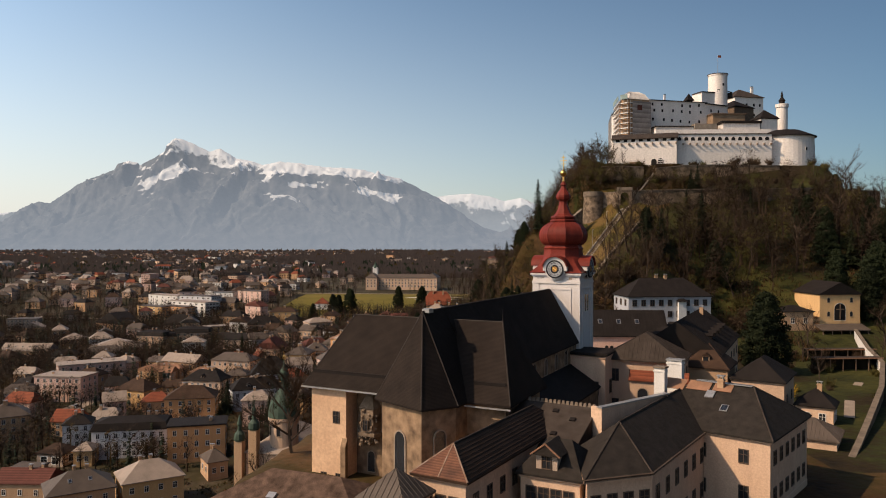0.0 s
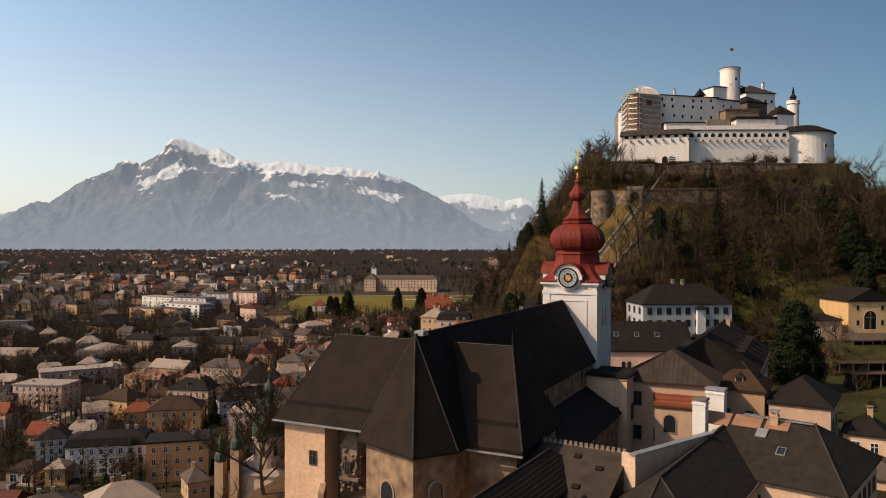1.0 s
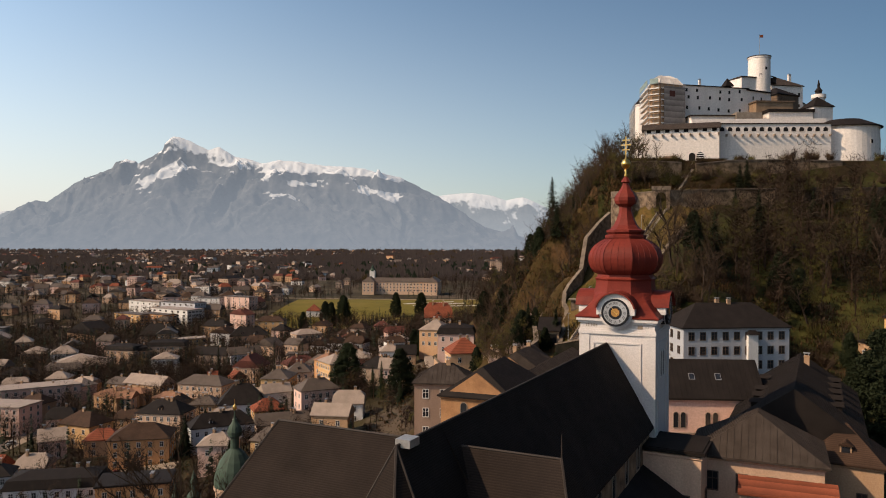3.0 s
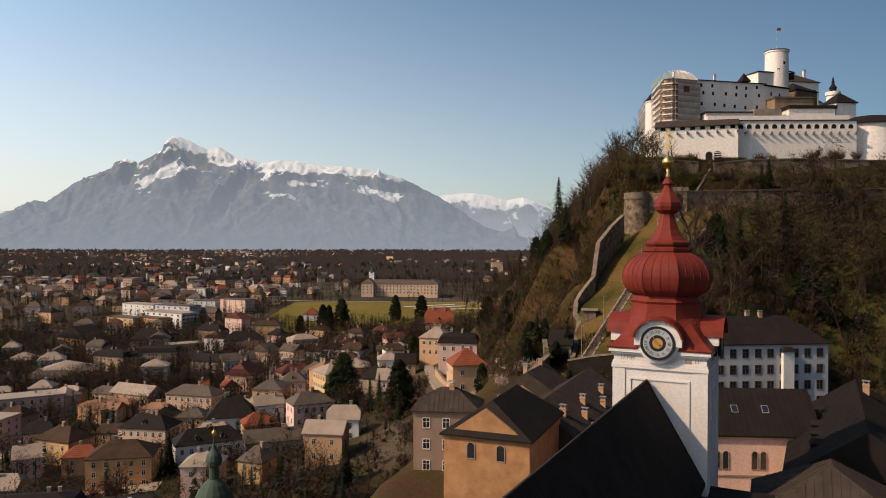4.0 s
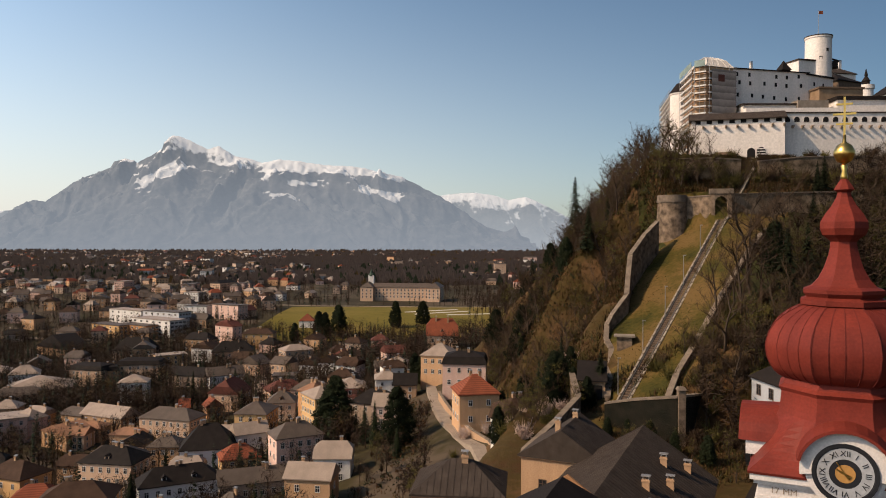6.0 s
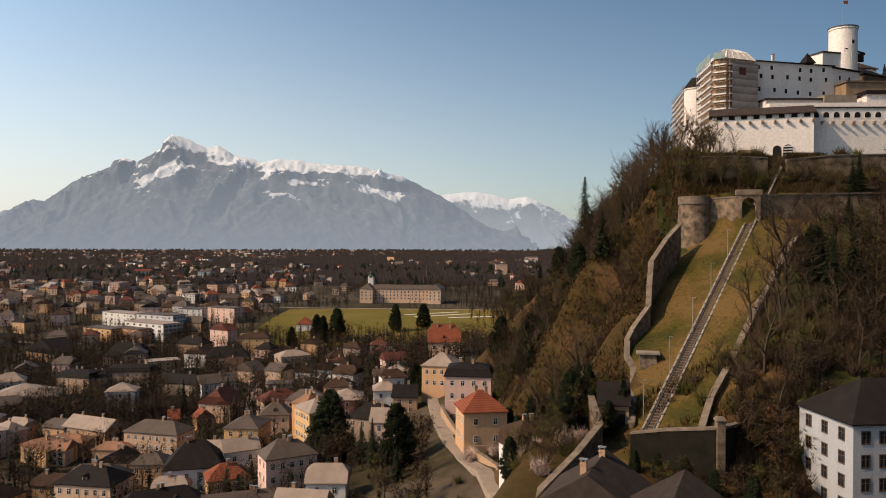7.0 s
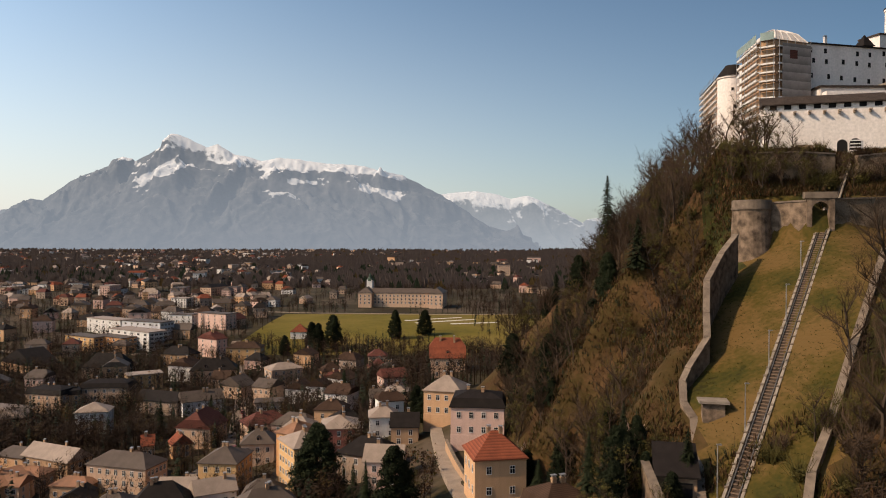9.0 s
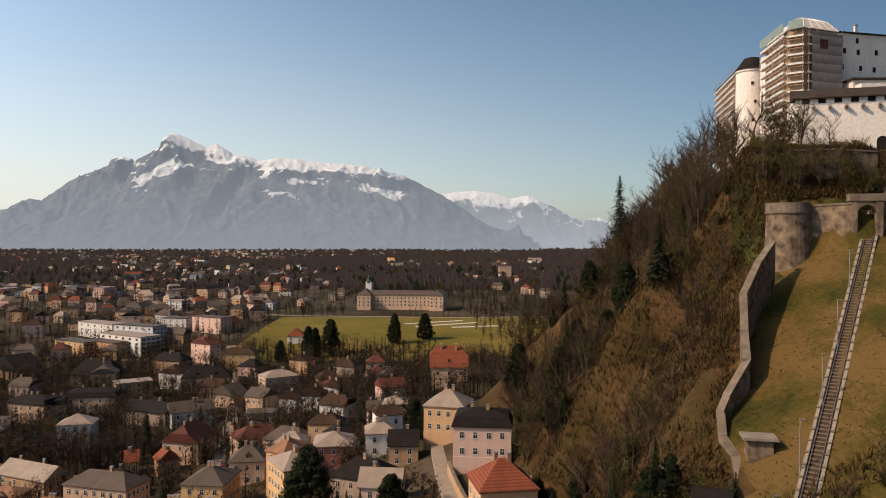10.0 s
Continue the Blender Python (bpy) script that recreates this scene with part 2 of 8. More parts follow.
# ---- mesh tools ----
class Build:
    """Collects vertices and faces of one mesh; material slots by index."""

    def __init__(self):
        self.v, self.f, self.mi = [], [], []

    def add(self, verts, faces, mi=0):
        k = len(self.v)
        self.v.extend(tuple(p) for p in verts)
        self.f.extend(tuple(i + k for i in face) for face in faces)
        self.mi.extend([mi] * len(faces))
        return self

    def box(self, x0, x1, y0, y1, z0, z1, mi=0):
        v = [(x0, y0, z0), (x1, y0, z0), (x1, y1, z0), (x0, y1, z0), (x0, y0, z1), (x1, y0, z1), (x1, y1, z1), (x0, y1, z1)]
        return self.add(v, [(0, 3, 2, 1), (4, 5, 6, 7), (0, 1, 5, 4), (1, 2, 6, 5), (2, 3, 7, 6), (3, 0, 4, 7)], mi)

    def prism(self, poly, z0, z1, mi=0, top=None):
        """A closed upright prism over a plan polygon (counter-clockwise); top: another polygon for the upper face."""
        n = len(poly)
        top = top or poly
        v = [(x, y, z0) for x, y in poly] + [(x, y, z1) for x, y in top]
        f = [tuple(range(n))[::-1], tuple(range(n, 2 * n))] + [(i, (i + 1) % n, n + (i + 1) % n, n + i) for i in range(n)]
        return self.add(v, f, mi)

    def lathe(self, prof, n=16, cx=0.0, cy=0.0, turn=0.0, mi=0):
        """A closed body of revolution (or of n sides) from rows of radius and height."""
        k = len(prof)
        v = []
        for r, z in prof:
            for i in range(n):
                a = turn + math.tau * i / n
                v.append((cx + r * math.cos(a), cy + r * math.sin(a), z))
        f = []
        for j in range(k - 1):
            for i in range(n):
                i2 = (i + 1) % n
                f.append((j * n + i, j * n + i2, (j + 1) * n + i2, (j + 1) * n + i))
        f += [tuple(range(n))[::-1], tuple(range((k - 1) * n, k * n))]
        return self.add(v, f, mi)

    def tube(self, a, b, ra, rb, n=4, mi=0):
        a, b = Vector(a), Vector(b)
        d = (b - a).normalized()
        u = d.orthogonal().normalized()
        w = d.cross(u)
        v = [a + (u * math.cos(math.tau * i / n) + w * math.sin(math.tau * i / n)) * ra for i in range(n)]
        v += [b + (u * math.cos(math.tau * i / n) + w * math.sin(math.tau * i / n)) * rb for i in range(n)]
        f = [(i, (i + 1) % n, n + (i + 1) % n, n + i) for i in range(n)]
        f += [tuple(range(n))[::-1], tuple(range(n, 2 * n))]
        return self.add(v, f, mi)

    def mesh(self, name, *mats, smooth=False):
        me = bpy.data.meshes.new(name)
        me.from_pydata(self.v, [], self.f)
        for m in mats:
            me.materials.append(m)
        if len(mats) > 1:
            me.polygons.foreach_set("material_index", self.mi)
        if smooth:
            me.polygons.foreach_set("use_smooth", [True] * len(me.polygons))
        me.update()
        return me


def thing(name, x, y, z, rz=0.0, label="", category="", group="", kind=""):
    ob = new(name)
    ob.empty_display_size = 0.5
    ob.matrix_world = pose(x, y, z, 0, 0, rz)
    return tagged(ob, label, category, group, kind)


def part(name, mesh, parent, m=None, label=""):
    """Links a mesh as one object under a thing or a part, at the pose m in its parent's frame."""
    ob = new(name, mesh)
    ob.parent = parent
    if m is not None:
        ob.matrix_local = m
    return tagged(ob, label)


def sstep(a, b, x):
    t = np.clip((x - a) / (b - a), 0, 1)
    return t * t * (3 - 2 * t)


# ---- the lie of the land ----
EDGE_Y = [-80, 60, 105, 150, 180, 215, 249, 263, 296, 324, 345, 400, 470, 560, 700]
EDGE_X = [-34, -30, -27, -16, -9, 4, 20, 29, 50, 65, 69, 75, 92, 150, 300]


# foot of the rampart that bounds the lawn
WALL_Y = [211, 219, 225.5, 233, 239.5, 246, 252, 257, 261, 264, 268.5, 273, 278, 285, 290.5, 297, 304, 318]
WALL_X = [6, 12, 18.5, 26, 30.0, 32.0, 33.6, 34.8, 34.8, 35.6, 41.0, 42.4, 44.2, 49.4, 54.4, 58, 66, 74]


# head of the lawn, where the terrace wall stands, and the ends of the railway's straight incline
TERRACE_X = [56, 62, 66, 69.6, 76, 92, 120, 150, 180]
TERRACE_Y = [299, 298, 295.5, 291.8, 291.8, 294, 296, 299, 305]
TRACK_A, TRACK_B = (31.0, 234.2, 50.35), (92.3, 318.5, 108.0)


def valley(x, y):
    """Height of the plain, which climbs a little towards the hill's foot and the far end."""
    near = 4 + 26 * np.clip((x + 130) / 130, 0, 1) ** 2 * (1 - sstep(470, 620, y)) * sstep(200, 290, y)
    return near + 0.010 * np.clip(y - 420, 0, 700) + 0.0034 * np.clip(y - 1120, 0, 6000) + 8 * sstep(560, 800, y) - 8 * sstep(-120, -420, x) * (1 - sstep(500, 900, y))


def crest(x, y):
    """Height of the hill's upper side: abbey terrace, lawn slope, fortress shelf."""
    terrace = 43 + 7 * sstep(190, 236, y)
    lawn = 87.6 + 0.531 * (x - 71) + 0.30 * (y - 288)
    wood = 94 + 0.60 * (y - 300)
    lawn = lawn - 30 * sstep(229, 206, y)
    k = sstep(62, 88, x)
    slope = lawn * (1 - k) + wood * k
    head = np.interp(x, TERRACE_X, TERRACE_Y)
    shelf = 94.4 + 0.36 * np.clip(y - 292, 0, 18) + 6.8 * sstep(309.4, 311.6, y)
    z = np.maximum(terrace, np.minimum(slope, shelf - 4))
    k = sstep(head - 0.6, head + 0.6, y) * sstep(56, 60, x)
    z = z * (1 - k) + np.maximum(z, shelf) * k
    # the railway's cutting up to the gate
    t = np.clip((y - TRACK_A[1]) / (TRACK_B[1] - TRACK_A[1]), 0, 1)
    off = np.abs(x - (TRACK_A[0] + (TRACK_B[0] - TRACK_A[0]) * t))
    bed = TRACK_A[2] + (TRACK_B[2] - TRACK_A[2]) * t - 0.5
    cut = (1 - sstep(2.2, 4.5, off)) * sstep(292, 294, y) * (1 - sstep(319, 321, y))
    z = np.where(z > bed, z * (1 - cut) + bed * cut, z)
    far = np.clip((y - 410) * 0.55, 0, 200) + np.clip((x - 190) * 0.22, 0, 60) + 26 * sstep(158, 186, x) * sstep(283, 300, y)
    return z - far


def land(x, y):
    x, y = np.asarray(x, float), np.asarray(y, float)
    d = np.interp(y, EDGE_Y, EDGE_X) - x
    ex = np.interp(y, EDGE_Y, EDGE_X)
    top = crest(np.maximum(x, ex), y)
    steep = 1.5 - 0.35 * sstep(330, 420, y)
    side = top - np.clip(d, 0, 400) * steep + 6 * sstep(0, 30, d) * np.sin(x * 0.13 + y * 0.09) * sstep(240, 280, y)
    low = valley(x, y)
    # a soft toe where the slope meets the plain
    k = 5.0
    return np.where(d > 0, low + np.log1p(np.exp(np.clip((side - low) / k, -30, 30))) * k, np.maximum(top, low))


def ground_at(x, y):
    return float(land(x, y))


# ---- ground, one sheet to the horizon ----
def lines(parts):
    out = []
    for a, b, step in parts:
        out.extend(np.arange(a, b, step))
    return np.array(out + [parts[-1][1]])


gx = lines([(-4200, -1200, 150), (-1200, -300, 30), (-300, -60, 8), (-60, 200, 2.5), (200, 400, 12), (400, 1200, 60), (1200, 4200, 150)])
gy = lines([(-300, 30, 20), (30, 200, 4), (200, 330, 2.0), (330, 450, 4), (450, 800, 12), (800, 1600, 40), (1600, 4920, 120)])
GX, GY = np.meshgrid(gx, gy)
GZ = land(GX, GY)
ruff = np.array([[noise.noise((x * 0.05, y * 0.05, 0)) + 0.5 * noise.noise((x * 0.17, y * 0.17, 3)) for x in gx] for y in gy])
on_slope = (np.interp(GY, EDGE_Y, EDGE_X) - GX > -2) & (GZ > valley(GX, GY) + 4) & (GY > 200)
GZ = GZ + ruff * np.where(on_slope, 2.6, 0.25)
nx, ny = len(gx), len(gy)
me = bpy.data.meshes.new("ground")
quads = [(j * nx + i, j * nx + i + 1, (j + 1) * nx + i + 1, (j + 1) * nx + i) for j in range(ny - 1) for i in range(nx - 1)]
me.from_pydata(list(zip(GX.ravel(), GY.ravel(), GZ.ravel())), [], quads)
for m in (SOIL, HILLSOIL, GRASS, MEADOW, WOODFLOOR):
    me.materials.append(m)


def cover(x, y):
    """0 town soil, 1 wooded slope, 2 grass."""
    d = np.interp(y, EDGE_Y, EDGE_X) - x
    z = land(x, y)
    if x > np.interp(y, WALL_Y, WALL_X) + 0.6 and 226 < y < 322 and x < 44 + 0.74 * (y - 232):
        return 2
    if x > 54 and 200 < y < 322:
        return 4
    if -170 < x - 0.02 * y < 75 and 640 < y < 850:
        return 3
    # abbey garden: its shade is put into the ground by the dark floor colour
    if x > 54 and 100 < y <= 200:
        return 4
    return 1 if z > valley(x, y) + 3 else 0


me.polygons.foreach_set("material_index", [int(cover((gx[i] + gx[i + 1]) / 2, (gy[j] + gy[j + 1]) / 2)) for j in range(ny - 1) for i in range(nx - 1)])
me.polygons.foreach_set("use_smooth", [True] * len(quads))
tagged(new("ground", me), "brown spring earth, gardens and grass of valley and hill", "ground", kind="structure")


# ---- mountains, far off ----
def massif(name, label, y0, y1, crest_px, depth, material, seed, amp):
    """A range whose crest runs at y1; crest_px: pairs of slope across and slope up, seen from the walk's middle."""
    ex, ey, ez = 0.0, 80.0, 81.5
    xs = np.array([ex + u * (y1 - ey) for u, w in crest_px])
    zs = np.array([ez + w * (y1 - ey) for u, w in crest_px])
    gx = np.linspace(xs[0], xs[-1], 420)
    top = np.interp(gx, xs, zs)
    rows = 90
    V = []
    for j in range(rows):
        s = j / (rows - 1)
        yy = y1 - s * depth
        for i, x in enumerate(gx):
            w = noise.fractal((x * 0.002, yy * 0.002, seed), 1.0, 2.1, 3)
            sk = x + 0.8 * (y1 - yy) * (1 if w > 0 else -1) * min(1.0, abs(w) * 3)
            ridge = noise.ridged_multi_fractal((sk * 0.0030, yy * 0.0036, seed + 5), 0.85, 2.2, 6, 1.0, 2.0)
            rug = noise.fractal((x * 0.02, yy * 0.02, seed + 3), 0.8, 2.2, 4)
            step = 0.5 + 0.5 * math.tanh((0.26 + 0.12 * w - s) * 7)
            full = 0.5 + 0.5 * math.tanh((0.26 + 0.12 * w) * 7)
            fall = 0.80 * (1 - s) ** 1.15 + 0.20 * step / full * (1 - s) ** 0.4
            h = (top[i] - y0) * fall + y0
            rel = min(1.0, s * 8) * (1 - s) ** 0.7
            h += amp * rel * (0.62 * (ridge - 1.0) + 0.10 * rug) + amp * 0.03 * rug * (1 - s)
            if s < 0.06:
                h = min(h, top[i] + amp * 0.04 * rug)
            V.append((x, yy, max(h, y0 - 20)))
    n = len(gx)
    F = [(j * n + i, (j + 1) * n + i, (j + 1) * n + i + 1, j * n + i + 1) for j in range(rows - 1) for i in range(n - 1)]
    me = bpy.data.meshes.new(name)
    me.from_pydata(V, [], F)
    me.materials.append(material)
    me.polygons.foreach_set("use_smooth", [True] * len(F))
    return tagged(new(name, me), label, "mountain", kind="structure")


def alpine(name, snowline, snowband, glow, strength, base_z, top_z, veil_low, veil_high, fields=()):
    """Forest below, grey rock, snow on the gentler high ground, with kilometres of bluish air painted over as emission.
    """
    m = bpy.data.materials.new(name)
    m.use_nodes = True
    n, l = m.node_tree.nodes, m.node_tree.links
    bsdf = n["Principled BSDF"]
    bsdf.inputs["Roughness"].default_value = 0.95
    bsdf.inputs["Specular IOR Level"].default_value = 0.05
    geo = n.new("ShaderNodeNewGeometry")
    sep, sepn = n.new("ShaderNodeSeparateXYZ"), n.new("ShaderNodeSeparateXYZ")
    l.new(geo.outputs["Position"], sep.inputs[0])
    l.new(geo.outputs["Normal"], sepn.inputs[0])
    ns = n.new("ShaderNodeTexNoise")
    ns.inputs["Scale"].default_value, ns.inputs["Detail"].default_value, ns.inputs["Roughness"].default_value = 0.014, 10, 0.75
    l.new(geo.outputs["Position"], ns.inputs["Vector"])

    def math_node(op, a, b, c=None):
        q = n.new("ShaderNodeMath")
        q.operation = op
        for k, v in enumerate((a, b, c)):
            if v is None:
                continue
            if isinstance(v, (int, float)):
                q.inputs[k].default_value = v
            else:
                l.new(v, q.inputs[k])
        return q.outputs[0]

    nb = n.new("ShaderNodeTexNoise")
    nb.inputs["Scale"].default_value, nb.inputs["Detail"].default_value = 0.0042, 3
    l.new(geo.outputs["Position"], nb.inputs["Vector"])
    wob = math_node("MULTIPLY_ADD", ns.outputs["Fac"], 1.6 * snowband, -0.8 * snowband)
    big = math_node("MULTIPLY_ADD", nb.outputs["Fac"], 2.4 * snowband, -1.2 * snowband)
    hh = math_node("ADD", math_node("ADD", sep.outputs["Z"], wob), big)
    hh = math_node("MULTIPLY_ADD", sepn.outputs["Z"], snowband * 2.2, hh)
    # snowfields that lie in the bowls and on the plateau
    for fx, fz, rx, rz, lean, gain in fields:
        dx = math_node("MULTIPLY_ADD", sep.outputs["X"], 1 / rx, -fx / rx)
        dz = math_node("MULTIPLY_ADD", sep.outputs["Z"], 1 / rz, -fz / rz)
        dz = math_node("MULTIPLY_ADD", dx, lean, dz)
        far = math_node("ADD", math_node("MULTIPLY", dx, dx), math_node("MULTIPLY", dz, dz))
        bump = math_node("POWER", 2.718, math_node("MULTIPLY", far, -1.0))
        hh = math_node("MULTIPLY_ADD", bump, gain * snowband, hh)
    sn = n.new("ShaderNodeMapRange")
    sn.inputs["From Min"].default_value, sn.inputs["From Max"].default_value = snowline, snowline + snowband * 0.22
    l.new(hh, sn.inputs["Value"])
    rock = n.new("ShaderNodeValToRGB")
    rock.color_ramp.elements[0].position, rock.color_ramp.elements[0].color = 0.35, (0.05, 0.06, 0.065, 1)
    rock.color_ramp.elements[1].position, rock.color_ramp.elements[1].color = 0.68, (0.20, 0.195, 0.19, 1)
    l.new(ns.outputs["Fac"], rock.inputs["Fac"])
    mx = n.new("ShaderNodeMix")
    mx.data_type = "RGBA"
    l.new(sn.outputs[0], mx.inputs["Factor"])
    l.new(rock.outputs[0], mx.inputs["A"])
    mx.inputs["B"].default_value = (0.92, 0.91, 0.89, 1)
    l.new(mx.outputs["Result"], bsdf.inputs["Base Color"])
    # the painted haze: bluish emission mixed into the rock, thicker towards the foot
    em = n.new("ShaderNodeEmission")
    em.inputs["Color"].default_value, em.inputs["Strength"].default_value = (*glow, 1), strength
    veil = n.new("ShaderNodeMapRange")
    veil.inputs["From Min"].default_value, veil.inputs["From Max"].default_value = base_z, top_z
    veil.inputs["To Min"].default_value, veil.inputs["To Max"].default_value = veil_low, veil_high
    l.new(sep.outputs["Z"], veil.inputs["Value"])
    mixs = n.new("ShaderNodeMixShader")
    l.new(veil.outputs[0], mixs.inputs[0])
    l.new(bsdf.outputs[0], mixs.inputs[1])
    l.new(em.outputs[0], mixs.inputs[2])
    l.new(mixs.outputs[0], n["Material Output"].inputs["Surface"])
    return m


SNOWFIELDS = [(-1640, 490, 120, 48, -0.6, 1.75), (-1745, 400, 60, 80, 0.2, 1.25), (-1480, 660, 110, 40, 0.5, 0.55), (-1330, 560, 120, 70, 0.4, 0.8), (-930, 335, 110, 22, 0.8, 1.7),
              (-285, 320, 105, 44, 0.5, 2.2), (-480, 370, 200, 30, 0.5, 1.6), (-650, 530, 430, 58, 0.12, 1.9), (-330, 470, 130, 40, 0.3, 1.1), (-1050, 450, 50, 100, 0.9, 1.05),
              (-780, 420, 260, 26, 0.45, 1.35), (-1830, 520, 60, 30, 0.0, 0.8)]
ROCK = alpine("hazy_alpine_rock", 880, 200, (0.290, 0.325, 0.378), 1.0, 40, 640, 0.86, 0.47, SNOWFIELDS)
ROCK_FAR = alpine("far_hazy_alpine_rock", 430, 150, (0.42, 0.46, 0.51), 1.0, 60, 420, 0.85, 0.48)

MAIN_CREST = [(-0.70, -0.0015), (-0.6312, 0.0024), (-0.6004, 0.0218), (-0.5696, 0.0508), (-0.5594, 0.0554), (-0.5416, 0.0525), (-0.5032, 0.0789), (-0.4776, 0.0901), (-0.4531, 0.0993), (-0.449, 0.1074),
              (-0.4342, 0.111), (-0.4215, 0.1084), (-0.4174, 0.1044), (-0.4133, 0.1074), (-0.3934, 0.1186), (-0.3776, 0.1273), (-0.3771, 0.1359), (-0.3694, 0.143), (-0.3552, 0.14), (-0.3222, 0.1238),
              (-0.3069, 0.1284), (-0.2855, 0.1152), (-0.2688, 0.1122), (-0.2484, 0.1056), (-0.223, 0.1107), (-0.1671, 0.1032), (-0.1112, 0.0997), (-0.0909, 0.0926), (-0.0604, 0.0871), (-0.035, 0.0744),
              (-0.0071, 0.0608), (0.026, 0.0365), (0.0565, 0.0188), (0.1124, 0.0036)]
FAR_CREST = [(-0.13, 0.01), (-0.0909, 0.0337), (-0.04, 0.049), (-0.007, 0.0618), (0.0108, 0.0643), (0.0387, 0.0659), (0.0666, 0.0619), (0.0844, 0.0558), (0.1072, 0.0604), (0.1225, 0.0543), (0.1479, 0.0417), (0.181, 0.024), (0.1869, 0.0286), (0.2019, 0.0308), (0.2132, 0.0256), (0.27, 0.012), (0.3539, 0.0025)]
LOW_CREST = [(-0.7199, 0.0233), (-0.6506, 0.0381), (-0.6045, 0.0397), (-0.5814, 0.042), (-0.5583, 0.049), (-0.52, 0.0352), (-0.4509, 0.0124)]
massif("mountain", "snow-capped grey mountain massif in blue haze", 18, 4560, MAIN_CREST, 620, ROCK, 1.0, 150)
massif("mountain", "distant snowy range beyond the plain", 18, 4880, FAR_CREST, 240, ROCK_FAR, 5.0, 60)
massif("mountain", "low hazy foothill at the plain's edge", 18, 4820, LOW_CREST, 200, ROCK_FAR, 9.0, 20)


# ---- windows, chimneys and other repeated parts ----
MESHES = {}


def cached(key, make):
    if key not in MESHES:
        MESHES[key] = make()
    return MESHES[key]


def window_mesh(w, h, frame_mat=None, arch=False):
    """A window seen from outside: a raised surround, dark glass behind it, a mullion and a transom. Its back lies in y = 0, it faces -y."""
    frame_mat = frame_mat or FRAME

    def make():
        b = Build()
        t = max(0.07, 0.10 * w)
        if arch:
            n = 8
            inner = [(-w / 2, 0), (w / 2, 0)] + [(w / 2 * math.cos(a), h - w / 2 + w / 2 * math.sin(a)) for a in np.linspace(0, math.pi, n)]
            outer = [(-w / 2 - t, -t), (w / 2 + t, -t)] + [((w / 2 + t) * math.cos(a), h - w / 2 + (w / 2 + t) * math.sin(a)) for a in np.linspace(0, math.pi, n)]
            k = len(inner)
            v = [(x, -0.10, z) for x, z in outer] + [(x, -0.10, z) for x, z in inner] + [(x, -0.02, z) for x, z in inner] + [(x, 0.05, z) for x, z in outer]
            f = []
            for i in range(k):
                j = (i + 1) % k
                f += [(i, j, k + j, k + i), (k + i, k + j, 2 * k + j, 2 * k + i), (j, i, 3 * k + i, 3 * k + j)]
            b.add(v, f, 0)
            b.add([(x, -0.03, z) for x, z in inner], [tuple(range(k))], 1)
        else:
            xs = [-w / 2 - t, -w / 2, -0.035, 0.035, w / 2, w / 2 + t]
            zs = [-t * 1.3, 0, h * 0.62, h * 0.62 + 0.06, h, h + t]
            v = [(x, -0.09, z) for z in zs for x in xs]
            for j in (1, 3):
                for i in (1, 3):
                    k = j * 6 + i
                    ring = [k, k + 1, k + 7, k + 6]
                    m = len(v)
                    v += [(v[q][0], -0.03, v[q][2]) for q in ring]
                    b.f += [(ring[q], ring[(q + 1) % 4], m + (q + 1) % 4, m + q) for q in range(4)] + [(m, m + 1, m + 2, m + 3)]
                    b.mi += [0, 0, 0, 0, 1]
            for j in range(5):
                for i in range(5):
                    if not (j in (1, 3) and i in (1, 3)):
                        k = j * 6 + i
                        b.f.append((k, k + 1, k + 7, k + 6))
                        b.mi.append(0)
            rim = [0, 5, 35, 30]
            m = len(v)
            v += [(v[q][0], 0.05, v[q][2]) for q in rim]
            b.f += [(m, m + 1, 5, 0), (m + 1, m + 2, 35, 5), (m + 2, m + 3, 30, 35), (m + 3, m, 0, 30)]
            b.mi += [0] * 4
            b.v += v
        return b.mesh("window", frame_mat, GLASS)

    return cached(("win", round(w, 2), round(h, 2), frame_mat.name, arch), make)


def chimney(parent, x, y, z0, z1, s=0.8, material=None, cap="hood"):
    """A plastered chimney with a covering slab on four feet or a pot."""
    material = material or PLASTER["tan"]

    def make():
        b = Build()
        h = z1 - z0
        b.box(-s / 2, s / 2, -s * 0.35, s * 0.35, 0, h)
        b.box(-s / 2 - 0.07, s / 2 + 0.07, -s * 0.35 - 0.07, s * 0.35 + 0.07, h - 0.3, h - 0.14)
        return b.mesh("chimney", material)

    def make_cap():
        b = Build()
        for sx in (-1, 1):
            for sy in (-1, 1):
                b.box(sx * s * 0.36 - 0.06, sx * s * 0.36 + 0.06, sy * s * 0.24 - 0.06, sy * s * 0.24 + 0.06, 0, 0.32)
        b.box(-s / 2 - 0.1, s / 2 + 0.1, -s * 0.35 - 0.1, s * 0.35 + 0.1, 0.32, 0.42)
        return b.mesh("cap", METAL)

    c = part("chimney", cached(("ch", round(z1 - z0, 1), s, material.name), make), parent, pose(x, y, z0))
    part("cap", cached(("cap", s), make_cap), c, pose(0, 0, z1 - z0))
    return c


